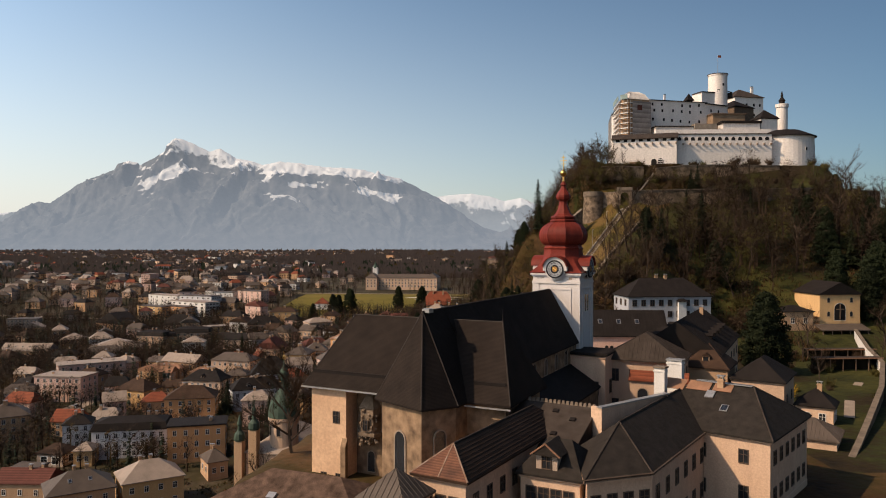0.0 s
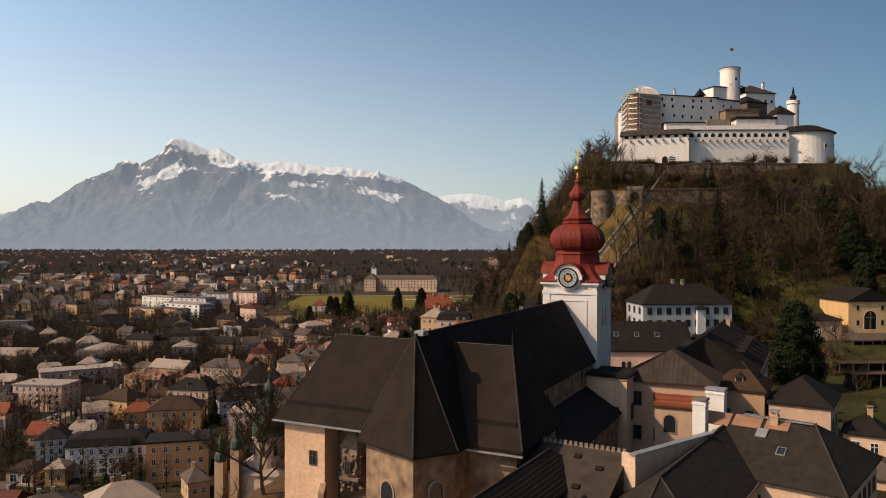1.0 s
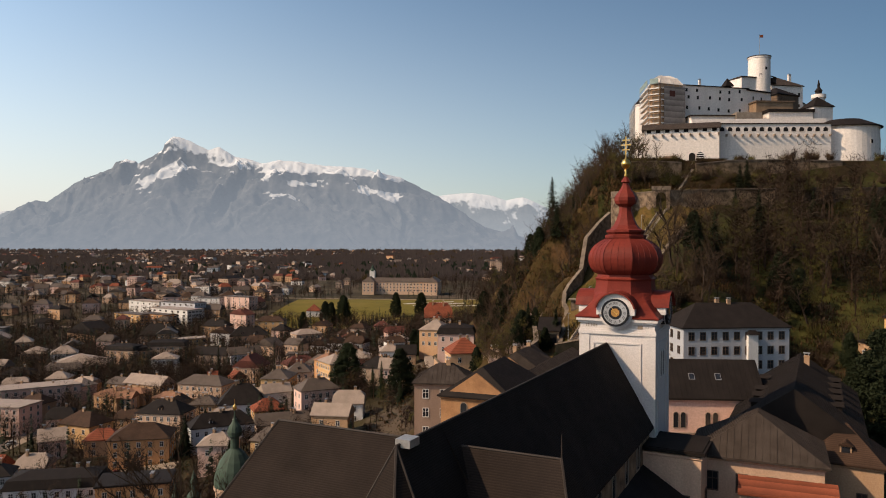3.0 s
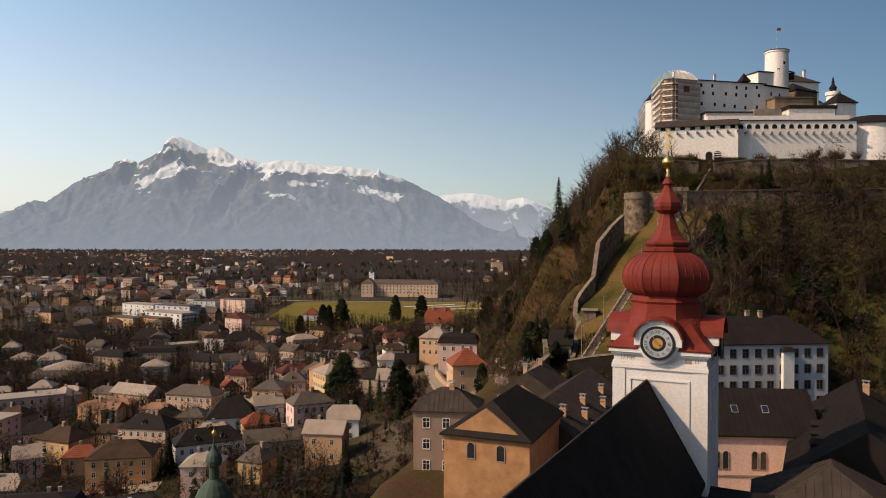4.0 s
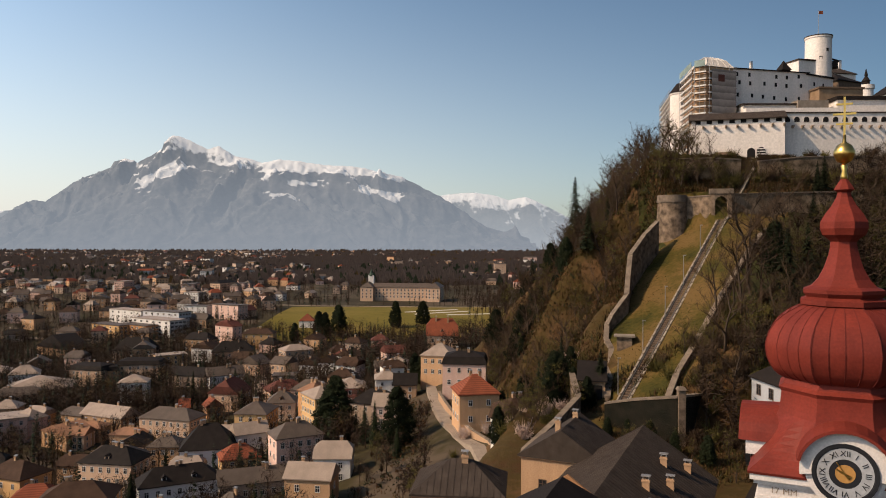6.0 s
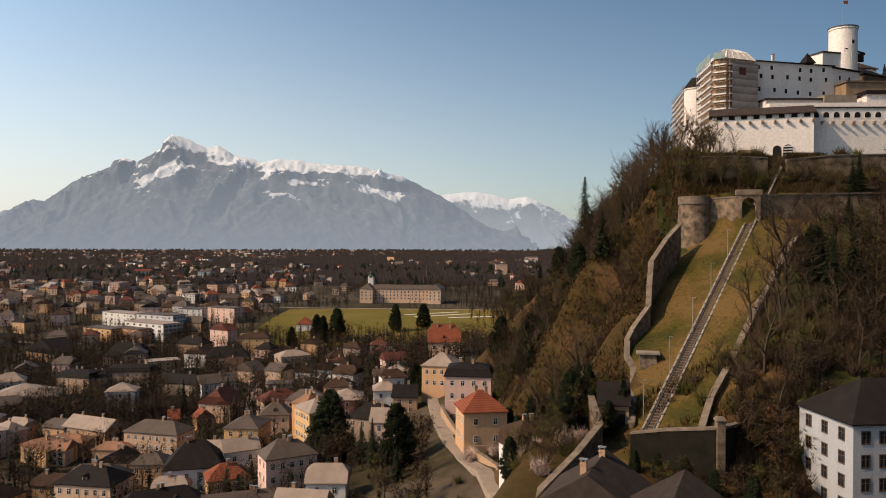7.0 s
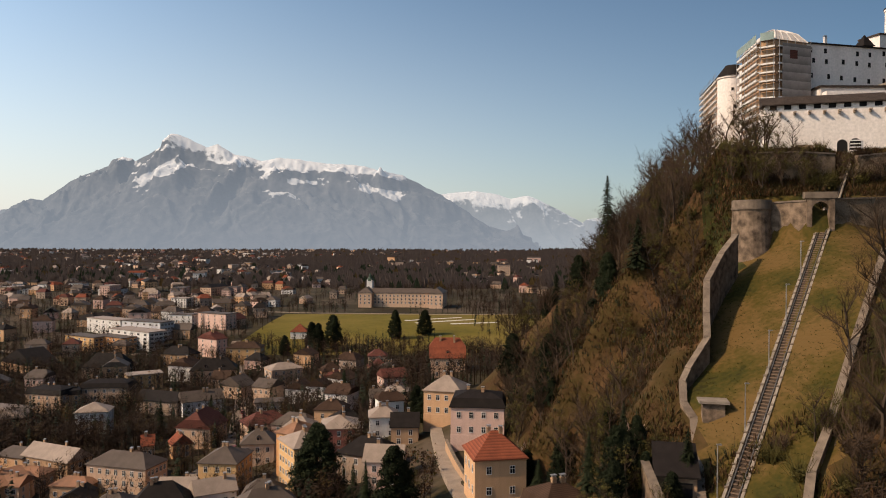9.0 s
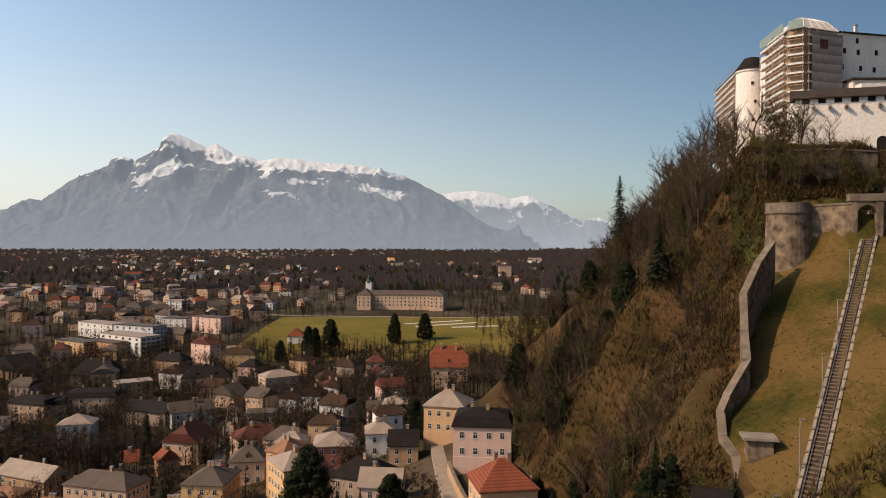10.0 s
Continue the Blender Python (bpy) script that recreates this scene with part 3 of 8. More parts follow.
def roof_build(kind, w, d, rh, over, axis="x", inset=None, thick=0.22):
    """Roof over a w x d plan centred on the origin, its eaves at z = 0. The ridge runs along axis."""
    b = Build()
    W, D = w / 2 + over, d / 2 + over
    if kind == "flat":
        b.box(-W, W, -D, D, 0, 0.35)
        b.box(-W + 0.3, W - 0.3, -D + 0.3, D - 0.3, 0.35, 0.42)
        return b
    swap = axis == "y"
    if swap:
        W, D = D, W
    if kind == "pyramid":
        ridge = [(0.0, 0.0), (0.0, 0.0)]
    else:
        ins = {"gable": 0.0, "hip": D * 0.9, "half": D * 0.38, "mansard": D * 0.9}[kind] if inset is None else inset
        ins = min(ins, W - 0.05)
        ridge = [(-W + ins, 0), (W - ins, 0)]

    def P(x, y, z):
        return (y, x, z) if swap else (x, y, z)

    if kind == "mansard":
        k = min(W, D) * 0.16
        low = [(-W, -D), (W, -D), (W, D), (-W, D)]
        mid = [(-W + k, -D + k), (W - k, -D + k), (W - k, D - k), (-W + k, D - k)]
        v = [P(x, y, -thick) for x, y in low] + [P(x, y, 0) for x, y in low] + [P(x, y, rh * 0.62) for x, y in mid] + [P(x, 0, rh) for x, _ in ridge]
        f = [(3, 2, 1, 0)] + [(i, (i + 1) % 4, 4 + (i + 1) % 4, 4 + i) for i in range(4)]
        f += [(4 + i, 4 + (i + 1) % 4, 8 + (i + 1) % 4, 8 + i) for i in range(4)]
        f += [(8, 9, 13, 12), (9, 10, 13), (10, 11, 12, 13), (11, 8, 12)]
    else:
        low = [(-W, -D), (W, -D), (W, D), (-W, D)]
        gz = rh * (0.55 if kind == "half" else 0.0)
        v = [P(x, y, -thick) for x, y in low] + [P(x, y, 0) for x, y in low] + [P(x, 0, rh) for x, _ in ridge]
        f = [(3, 2, 1, 0)] + [(i, (i + 1) % 4, 4 + (i + 1) % 4, 4 + i) for i in range(4)]
        if kind == "half":
            q = D * (1 - 0.55)
            v += [P(-W, -q, gz), P(W, -q, gz), P(W, q, gz), P(-W, q, gz)]
            f += [(4, 5, 11, 9, 8, 10), (6, 7, 13, 8, 9, 12), (5, 6, 12, 11), (7, 4, 10, 13), (11, 12, 9), (13, 10, 8)]
        else:
            f += [(4, 5, 9, 8), (5, 6, 9), (6, 7, 8, 9), (7, 4, 8)]
    if swap:
        f = [t[::-1] for t in f]
    return b.add(v, f)


def rib_roof(roof_ob, build, spacing, material, size=0.05, name="seam", level=False):
    """Standing seams down each slope of a roof (level: battens across it), every one a part of its own."""
    for f in build.f:
        pts = [Vector(build.v[i]) for i in f]
        nrm = (pts[1] - pts[0]).cross(pts[2] - pts[0])
        if nrm.length < 1e-6:
            continue
        nrm.normalize()
        if nrm.z < 0.15 or nrm.z > 0.995:
            continue
        u = Vector((0, 0, 1)).cross(nrm).normalized()
        v = nrm.cross(u)
        if level:
            u, v = v, u
        P = [((q - pts[0]).dot(u), (q - pts[0]).dot(v)) for q in pts]
        lo, hi = min(a for a, _ in P), max(a for a, _ in P)
        k = lo + spacing * 0.5
        while k < hi:
            cut = []
            for (a0, b0), (a1, b1) in zip(P, P[1:] + P[:1]):
                if (a0 - k) * (a1 - k) < 0:
                    cut.append(b0 + (b1 - b0) * (k - a0) / (a1 - a0))
            if len(cut) >= 2 and max(cut) - min(cut) > 0.5:
                a, b = pts[0] + u * k + v * min(cut) + nrm * size * 0.3, pts[0] + u * k + v * max(cut) + nrm * size * 0.3
                part(name, Build().tube(a, b, size, size, 4).mesh(name, material), roof_ob)
            k += spacing


def skylight_mesh():
    def make():
        b = Build()
        b.box(-0.45, 0.45, -0.6, 0.6, 0, 0.10, 0)
        b.box(-0.36, 0.36, -0.5, 0.5, 0.10, 0.12, 1)
        return b.mesh("skylight", METAL, GLASS)
    return cached("sky", make)


def dormer_mesh(w, h, d, wallm, roofm):
    def make():
        b = Build()
        b.box(-w / 2, w / 2, 0, d, 0, h, 0)
        b.box(-w / 2 + 0.18, w / 2 - 0.18, -0.04, 0.0, 0.25, h - 0.12, 2)
        b.add([(-w / 2 - .2, -.25, h), (w / 2 + .2, -.25, h), (w / 2 + .2, d, h), (-w / 2 - .2, d, h), (0, -.25, h + w * .45), (0, d, h + w * .45)],
              [(0, 1, 4), (1, 2, 5, 4), (2, 3, 5), (3, 0, 4, 5), (3, 2, 1, 0)], 1)
        return b.mesh("dormer", wallm, roofm, GLASS)
    return cached(("dorm", w, h, d, wallm.name, roofm.name), make)


def house(x, y, rz, w, d, h, roof="hip", rh=4.0, wall="cream", cover_="grey", rows=3, cols=4, side=3, z=None, axis="x", chims=2,
          label="", over=0.45, win=(1.0, 1.5), dorm=0, sky_=0, name="house", category="house", frame_mat=None, inset=None, group="houses of the town", seams=0.0, hips=False):
    """A house: walls standing in the ground, roof, windows on its front (-y) and both sides, chimneys."""
    z = ground_at(x, y) if z is None else z
    top = thing(name, x, y, z, rz, label, category, group)
    if roof in ("gable", "half"):
        # the gable ends are masonry
        ww, dd = (w / 2, d / 2) if axis == "x" else (d / 2, w / 2)
        g = rh * (0.92 if roof == "gable" else 0.50)
        q = dd * (0.0 if roof == "gable" else 0.5)
        for s in (-1, 1):
            e0, e1 = s * ww, s * (ww - 0.35)
            pr = [(e0, -dd * .95, h), (e0, dd * .95, h), (e0, q, h + g), (e0, -q, h + g), (e1, -dd * .95, h), (e1, dd * .95, h), (e1, q, h + g), (e1, -q, h + g)]
            if axis == "y":
                pr = [(b_, a_, c_) for a_, b_, c_ in pr]
            part("gable_wall", Build().add(pr, [(0, 1, 2, 3), (7, 6, 5, 4), (0, 4, 5, 1), (1, 5, 6, 2), (2, 6, 7, 3), (3, 7, 4, 0)]).mesh("gable_wall", PLASTER[wall]), top)
    # a plinth and a cornice band give the wall its edges
    o = 0.14
    ring = [(w / 2 + k, d / 2 + k, z_) for k, z_ in ((0.06, -5), (0.06, 0.7), (0, 0.75), (0, h - 0.4), (o, h - 0.3), (o, h))]
    b = Build()
    b.add([(sx * a_, sy * b_, z_) for a_, b_, z_ in ring for sx, sy in ((-1, -1), (1, -1), (1, 1), (-1, 1))],
          [(q * 4 + i, q * 4 + (i + 1) % 4, q * 4 + 4 + (i + 1) % 4, q * 4 + 4 + i) for q in range(5) for i in range(4)] + [(20, 21, 22, 23)])
    part("wall", b.mesh("wall", PLASTER[wall]), top)
    rb_ = roof_build(roof, w, d, rh, over, axis, inset)
    rf = part("roof", rb_.mesh("roof", ROOF[cover_]), top, pose(0, 0, h + 0.18))
    if seams:
        rib_roof(rf, rb_, seams, ROOF[cover_])
    if hips and roof == "hip":
        for i, j in ((4, 8), (7, 8), (5, 9), (6, 9), (8, 9)):
            a_, b_ = Vector(rb_.v[i]), Vector(rb_.v[j])
            part("ridge_cap", Build().tube(a_, b_, 0.10, 0.10, 5).mesh("ridge_cap", ROOF["slate"]), rf)
    wm = window_mesh(*win, frame_mat)
    fl = (h - 0.3) / max(rows, 1)

    def row_of(n, length, place):
        for r in range(rows):
            zz = r * fl + (fl - win[1]) * 0.55 + 0.1
            for c in range(n):
                u = (c + 0.5) / n * (length - 1.0) - (length - 1.0) / 2
                part("window", wm, top, place(u, zz))

    row_of(cols, w, lambda u, zz: pose(u, -d / 2, zz))
    row_of(side, d, lambda u, zz: pose(w / 2, u, zz, 0, 0, 90))
    if x > -40 or rz > 12:
        row_of(side, d, lambda u, zz: pose(-w / 2, u, zz, 0, 0, -90))
    rng = random.Random(int(x * 7 + y * 13))
    for i in range(chims):
        u = rng.uniform(-0.32, 0.32) * (w if axis == "x" else d)
        v = rng.uniform(-0.12, 0.12) * (d if axis == "x" else w)
        cx, cy = (u, v) if axis == "x" else (v, u)
        if roof in ("hip", "pyramid"):
            cx, cy = cx * 0.5, cy * 0.7
        chimney(top, cx, cy, h + rh * 0.55, h + rh + 0.9, 0.8)
    for i in range(dorm):
        u = ((i + .5) / dorm - .5) * w * 0.75
        part("dormer", dormer_mesh(1.3, 1.2, 1.8, PLASTER[wall], ROOF[cover_]), top, pose(u, -d / 2 + d * 0.10, h + rh * 0.22))
    for i in range(sky_):
        u = ((i + .5) / sky_ - .5) * w * 0.6
        ang = math.degrees(math.atan2(rh, d / 2 + over))
        if roof == "mansard" or axis == "y":
            continue
        part("skylight", skylight_mesh(), top, pose(u, -d / 4, h + 0.2 + rh * (0.5 + over / (d + 2 * over)), ang, 0, 0))
    return top


# ---- the bell tower ----
TX, TY, TZ, TURN_ABBEY = 22.9, 140.3, 43.0, -26.5


def ring_mix(h, r_oct, k, n=32):
    """Plan outline between a square of half side h (k = 0) and an octagon of radius r_oct (k = 1)."""
    out = []
    for i in range(n):
        a = math.tau * i / n + math.pi / 4
        sq = h / max(abs(math.cos(a)), abs(math.sin(a)))
        e = (a + math.pi / 8) % (math.pi / 4) - math.pi / 8
        oc = r_oct * math.cos(math.pi / 8) / math.cos(e)
        r = sq * (1 - k) + oc * k
        out.append((r * math.cos(a), r * math.sin(a)))
    return out


def loft(rows, n):
    b = Build()
    v = [(x, y, z) for ring, z in rows for x, y in ring]
    f = [(j * n + i, j * n + (i + 1) % n, (j + 1) * n + (i + 1) % n, (j + 1) * n + i) for j in range(len(rows) - 1) for i in range(n)]
    f += [tuple(range(n))[::-1], tuple(range((len(rows) - 1) * n, len(rows) * n))]
    return b.add(v, f)


TOWERWHITE = mat("tower_limewash", (0.60, 0.545, 0.515), (0.50, 0.45, 0.42), scale=0.7, grain=30, bump=0.12, mix=0.9, streak=True)
tower = thing("bell_tower", TX, TY, TZ, TURN_ABBEY, "white church bell tower with red onion dome and clocks", "tower")
Z0 = -TZ
hs = 4.45
part("wall", Build().box(-hs, hs, -hs, hs, -4, 26.0).mesh("wall", TOWERWHITE), tower)
for s in (-1, 1):
    for q in (-1, 1):
        # L-shaped corner pilasters
        c0, c1 = hs + 0.1, hs - 1.15
        L_ = [(c0, c0), (c1, c0), (c1, hs - 0.02), (hs - 0.02, hs - 0.02), (hs - 0.02, c1), (c0, c1)]
        L_ = [(s * x, q * y) for x, y in L_]
        part("pilaster", Build().prism(L_ if s * q > 0 else L_[::-1], -4, 24.6).mesh("pilaster", TOWERWHITE), tower)
b = Build()
for z0, z1, o in ((24.4, 24.8, 0.18), (24.8, 25.05, 0.10), (25.75, 26.0, 0.22), (26.0, 26.35, 0.42)):
    b.box(-hs - o, hs + o, -hs - o, hs + o, z0, z1)
part("cornice", b.mesh("cornice", TOWERWHITE), tower)
b = Build()
for q in range(4):
    a = math.pi / 2 * q
    ca, sa = math.cos(a), math.sin(a)
    for x0, x1, z0, z1 in ((-2.9, 2.9, 23.3, 23.5), (-2.9, 2.9, 8, 8.2), (-2.9, -2.7, 8.2, 23.3), (2.7, 2.9, 8.2, 23.3)):
        vs = [(x, y, z) for z in (z0, z1) for x, y in ((x0, -hs - .11), (x1, -hs - .11), (x1, -hs + .05), (x0, -hs + .05))]
        b.add([(x * ca - y * sa, x * sa + y * ca, z) for x, y, z in vs],
              [(3, 2, 1, 0), (4, 5, 6, 7), (0, 1, 5, 4), (1, 2, 6, 5), (2, 3, 7, 6), (3, 0, 4, 7)])
part("panel_moulding", b.mesh("panel_moulding", TOWERWHITE), tower)
# curved skirt roof from the square eaves to the octagon
rows = [(ring_mix(4.95, 4.0, 0.0), 26.36), (ring_mix(5.0, 4.0, 0.0), 26.5)]
for k in np.linspace(0.08, 1, 12):
    z = 26.5 + 4.3 * k
    h = 3.42 + 1.58 * (1 - k) ** 2.0
    rows.append((ring_mix(h, h * 1.06, min(1, k * 1.5)), z))
part("skirt_roof", loft(rows, 32).mesh("skirt_roof", REDCOPPER), tower, label="curved red sheet metal roof above the clocks")
# onion dome, eight sided with standing seams
SEAM = mat("shaded_sheet_seam", (0.13, 0.024, 0.018), rough=0.6, bump=0)
dome = part("onion_dome", Build().lathe([(3.62, 30.7), (3.78, 30.95), (3.5, 31.15), (3.38, 31.5), (3.2, 34.0), (2.0, 35.8)], 8, turn=math.pi / 8).mesh("onion_dome", REDCOPPER), tower)


def bulge(u):
    """Outline of the onion from its foot (0) to its shoulder (1)."""
    keys = [(0, 3.40, 31.5), (0.08, 3.74, 31.68), (0.2, 4.20, 32.1), (0.35, 4.50, 32.8), (0.5, 4.58, 33.5), (0.65, 4.42, 34.2), (0.78, 4.02, 34.85), (0.88, 3.48, 35.35), (0.95, 2.9, 35.7), (1, 2.35, 35.95)]
    us = [k[0] for k in keys]
    return float(np.interp(u, us, [k[1] for k in keys])), float(np.interp(u, us, [k[2] for k in keys]))


for i in range(8):
    # one smooth curved panel to each of the eight sides
    b = Build()
    rows_ = 18
    a0, a1 = math.tau * i / 8 - math.pi / 8, math.tau * i / 8 + math.pi / 8
    v = []
    for j in range(rows_ + 1):
        r, z = bulge(j / rows_)
        for a in (a0, a1):
            v.append((r * math.cos(a), r * math.sin(a), z))
    b.add(v, [(2 * j, 2 * j + 1, 2 * j + 3, 2 * j + 2) for j in range(rows_)])
    part("dome_panel", b.mesh("dome_panel", REDCOPPER, smooth=True), dome)
prof = [(2.2, 35.8), (2.52, 36.0), (2.52, 36.3), (2.15, 36.45), (2.36, 36.7), (2.36, 36.92), (1.9, 37.1), (1.5, 37.55), (1.15, 38.2), (0.92, 38.9), (0.80, 39.4), (0.76, 39.8), (0.95, 40.0), (1.25, 40.2), (1.4, 40.6),
        (1.38, 41.0), (1.1, 41.5), (0.72, 42.0), (0.45, 42.5), (0.38, 42.8), (0.6, 42.95), (0.5, 43.15), (0.2, 43.6)]
part("lantern", Build().lathe(prof, 8, turn=math.pi / 8).mesh("lantern", REDCOPPER), tower)


def seam(b, prof, a, w=0.035, lift=0.05):
    for (r0, z0), (r1, z1) in zip(prof, prof[1:]):
        b.tube(((r0 + lift) * math.cos(a), (r0 + lift) * math.sin(a), z0), ((r1 + lift) * math.cos(a), (r1 + lift) * math.sin(a), z1), w, w, 4)


prof = [bulge(q / 12) for q in range(13)]
for i in range(8):
    for j in (-1, 0, 1, 2):
        b = Build()
        a = math.tau * i / 8 + j * math.tau / 32
        c = 1.0 if j == 2 else math.cos(math.pi / 8) / math.cos(abs(j) * math.tau / 32)
        seam(b, [(r * c, z) for r, z in prof], a, 0.05 if j == 2 else 0.035, 0.01)
        part("seam", b.mesh("seam", SEAM), dome)
b = Build().lathe([(0.16, 43.4), (0.20, 43.8), (0.12, 44.1), (0.2, 44.4), (0.12, 44.5)], 12)
b.lathe([(0.1, 44.5), (0.42, 44.7), (0.6, 45.1), (0.6, 45.3), (0.42, 45.65), (0.12, 45.85), (0.08, 46.3)], 16)
part("finial", b.mesh("finial", GOLD, smooth=True), tower, label="gilded ball")
b = Build().box(-0.06, 0.06, -0.06, 0.06, 46.2, 48.6)
for z, s in ((46.9, 0.45), (47.5, 0.62), (48.1, 0.45)):
    b.box(-s, s, -0.05, 0.05, z, z + 0.12)
part("cross", b.mesh("cross", GOLD), tower, label="gilded double cross")
DIAL = mat("black_clock_ring", (0.022, 0.022, 0.025), rough=0.5, bump=0)
GOLDMATT = mat("matt_gold_paint", (0.42, 0.22, 0.07), rough=0.5, bump=0)
NUMERAL = mat("pale_numerals", (0.36, 0.36, 0.37), rough=0.5, bump=0)


def clock(q):
    m = pose(0, 0, 0, 0, 0, 90 * q)
    y = -hs - 0.62
    b = Build()
    n = 24
    # round arched hood that breaks into the skirt roof; a thin ring runs right round the dial
    for r0, r1, y0, y1, a0, a1 in ((1.62, 2.28, y - 0.22, y + 2.6, -0.14, math.pi + 0.14),):
        v, f = [], []
        for i in range(n + 1):
            a = a0 + (a1 - a0) * i / n
            c, s = math.cos(a), math.sin(a)
            v += [(r1 * c, y0, 27.1 + r1 * s), (r0 * c, y0, 27.1 + r0 * s), (r1 * c, y1, 27.1 + r1 * s), (r0 * c, y1, 27.1 + r0 * s)]
        for i in range(n):
            j = i + 1
            f += [(4 * i, 4 * j, 4 * j + 1, 4 * i + 1), (4 * i + 2, 4 * j + 2, 4 * j, 4 * i), (4 * i + 1, 4 * j + 1, 4 * j + 3, 4 * i + 3)]
        f += [(0, 1, 3, 2), (4 * n, 4 * n + 2, 4 * n + 3, 4 * n + 1)]
        b.add(v, f)
    v = [(2.0 * math.cos(math.tau * i / n), y + 0.02, 27.1 + 2.0 * math.sin(math.tau * i / n)) for i in range(n)]
    b.add(v, [tuple(range(n))])
    surround = part("clock", b.mesh("clock", TOWERWHITE), tower, m)
    # red lead over the round hood
    b = Build()
    v, f = [], []
    for i in range(13):
        a = math.pi * (i / 12 * 0.86 + 0.07)
        c, s = math.cos(a), math.sin(a)
        v += [(2.29 * c, y - 0.62, 27.1 + 2.29 * s), (2.46 * c, y - 0.62, 27.1 + 2.46 * s), (2.58 * c, y + 2.9, 27.1 + 2.58 * s), (2.29 * c, y + 2.9, 27.1 + 2.29 * s)]
    for i in range(12):
        k, j = 4 * i, 4 * i + 4
        f += [(k, j, j + 1, k + 1), (k + 1, j + 1, j + 2, k + 2), (k + 3, j + 3, j, k)]
    b.add(v, f)
    part("hood", b.mesh("hood", REDCOPPER), surround)

    def disc(r0, r1, yy, mt, name):
        b = Build()
        k = 32
        v = []
        for r in (r0, r1):
            v += [(r * math.cos(math.tau * i / k), yy, 27.1 + r * math.sin(math.tau * i / k)) for i in range(k)]
        if r0 > 0:
            b.add(v, [(i, (i + 1) % k, k + (i + 1) % k, k + i) for i in range(k)])
        else:
            b.add(v[k:], [tuple(range(k))])
        part(name, b.mesh(name, mt), surround)

    b = Build()
    v = []
    for yy, rr in ((y + 0.62, 1.66), (y - 0.30, 1.66), (y - 0.30, 1.46), (y - 0.20, 1.44)):
        v += [(rr * math.cos(math.tau * i / 32), yy, 27.1 + rr * math.sin(math.tau * i / 32)) for i in range(32)]
    b.add(v, [(q_ * 32 + i, q_ * 32 + (i + 1) % 32, q_ * 32 + 32 + (i + 1) % 32, q_ * 32 + 32 + i) for q_ in range(3) for i in range(32)])
    part("rim", b.mesh("rim", DIAL), surround)
    disc(0.0, 1.5, y - 0.23, DIAL, "dial")
    disc(0.80, 1.40, y - 0.245, NUMERAL, "numeral_ring")
    disc(0.0, 0.50, y - 0.25, GOLDMATT, "dial_centre")
    for i, text in enumerate(("XII", "I", "II", "III", "IV", "V", "VI", "VII", "VIII", "IX", "X", "XI")):
        a = math.pi / 2 - math.tau * i / 12
        cu = bpy.data.curves.new("numeral", "FONT")
        cu.body, cu.size, cu.align_x, cu.align_y, cu.extrude = text, 0.44, "CENTER", "CENTER", 0.01
        cu.materials.append(DIAL)
        ob = new("numeral", cu)
        ob.parent = surround
        ob.matrix_local = pose(1.10 * math.cos(a), y - 0.262, 27.1 + 1.10 * math.sin(a)) @ pose(0, 0, 0, 90, 0, 0) @ pose(0, 0, 0, 0, 0, math.degrees(a) - 90)
    for name, ang, ln, wd in (("hour_pointer", -62, 0.52, 0.06), ("minute_pointer", -35, 0.75, 0.04)):
        b = Build().add([(-wd, 0, -0.3), (wd, 0, -0.3), (wd * 0.5, 0, ln), (-wd * 0.5, 0, ln), (-wd, -.04, -0.3), (wd, -.04, -0.3), (wd * 0.5, -.04, ln), (-wd * 0.5, -.04, ln)],
                        [(3, 2, 1, 0), (4, 5, 6, 7), (0, 1, 5, 4), (1, 2, 6, 5), (2, 3, 7, 6), (3, 0, 4, 7)])
        part(name, b.mesh(name, GOLD), surround, pose(0, y - 0.28, 27.1) @ pose(0, 0, 0, 0, ang, 0))


for q in (0, 1, 3):
    clock(q)
sound = window_mesh(0.95, 3.2, PLASTER["white"], arch=True)
for q in range(4):
    for u in (-0.75, 0.75):
        if q == 0:
            continue
        part("sound_window", sound, tower, pose(0, 0, 0, 0, 0, 90 * q) @ pose(u, -hs - 0.02, 19.2))

# ---- the abbey church: nave, choir with polygonal end, side choirs ----
church = thing("abbey_church", TX - 1.0, TY + 0.5, TZ, TURN_ABBEY, "gothic stone church with steep dark shingle roofs", "church")
STEEP = mat("steep_shingle_roof", (0.034, 0.024, 0.019), (0.016, 0.0115, 0.0092), rough=0.85, scale=1.3, grain=36, bump=0.5, mix=0.7, courses=2.2)
CHOIRWALL = mat("stained_pink_plaster", (0.64, 0.41, 0.255), (0.40, 0.245, 0.15), scale=0.8, grain=10, bump=0.25, mix=0.7)
OLDSTONE = mat("plastered_old_stone", (0.30, 0.195, 0.118), (0.085, 0.055, 0.035), scale=2.2, bump=0.5, mix=0.5)
EV, RD = 12.5, 23.4      # eaves and ridge above the terrace


def gable_wedge(x0, x1, y0, y1, z0, z1, hip0=0.0, hip1=0.0):
    """A ridge roof along y with hips of the given length at its ends."""
    xm = (x0 + x1) / 2
    v = [(x0, y0, z0), (x1, y0, z0), (x1, y1, z0), (x0, y1, z0), (xm, y0 + hip0, z1), (xm, y1 - hip1, z1)]
    v += [(x, y, z - 0.25) for x, y, z in v[:4]]
    return Build().add(v, [(0, 1, 4), (1, 2, 5, 4), (2, 3, 5), (3, 0, 4, 5), (9, 8, 7, 6), (6, 7, 1, 0), (7, 8, 2, 1), (8, 9, 3, 2), (9, 6, 0, 3)])


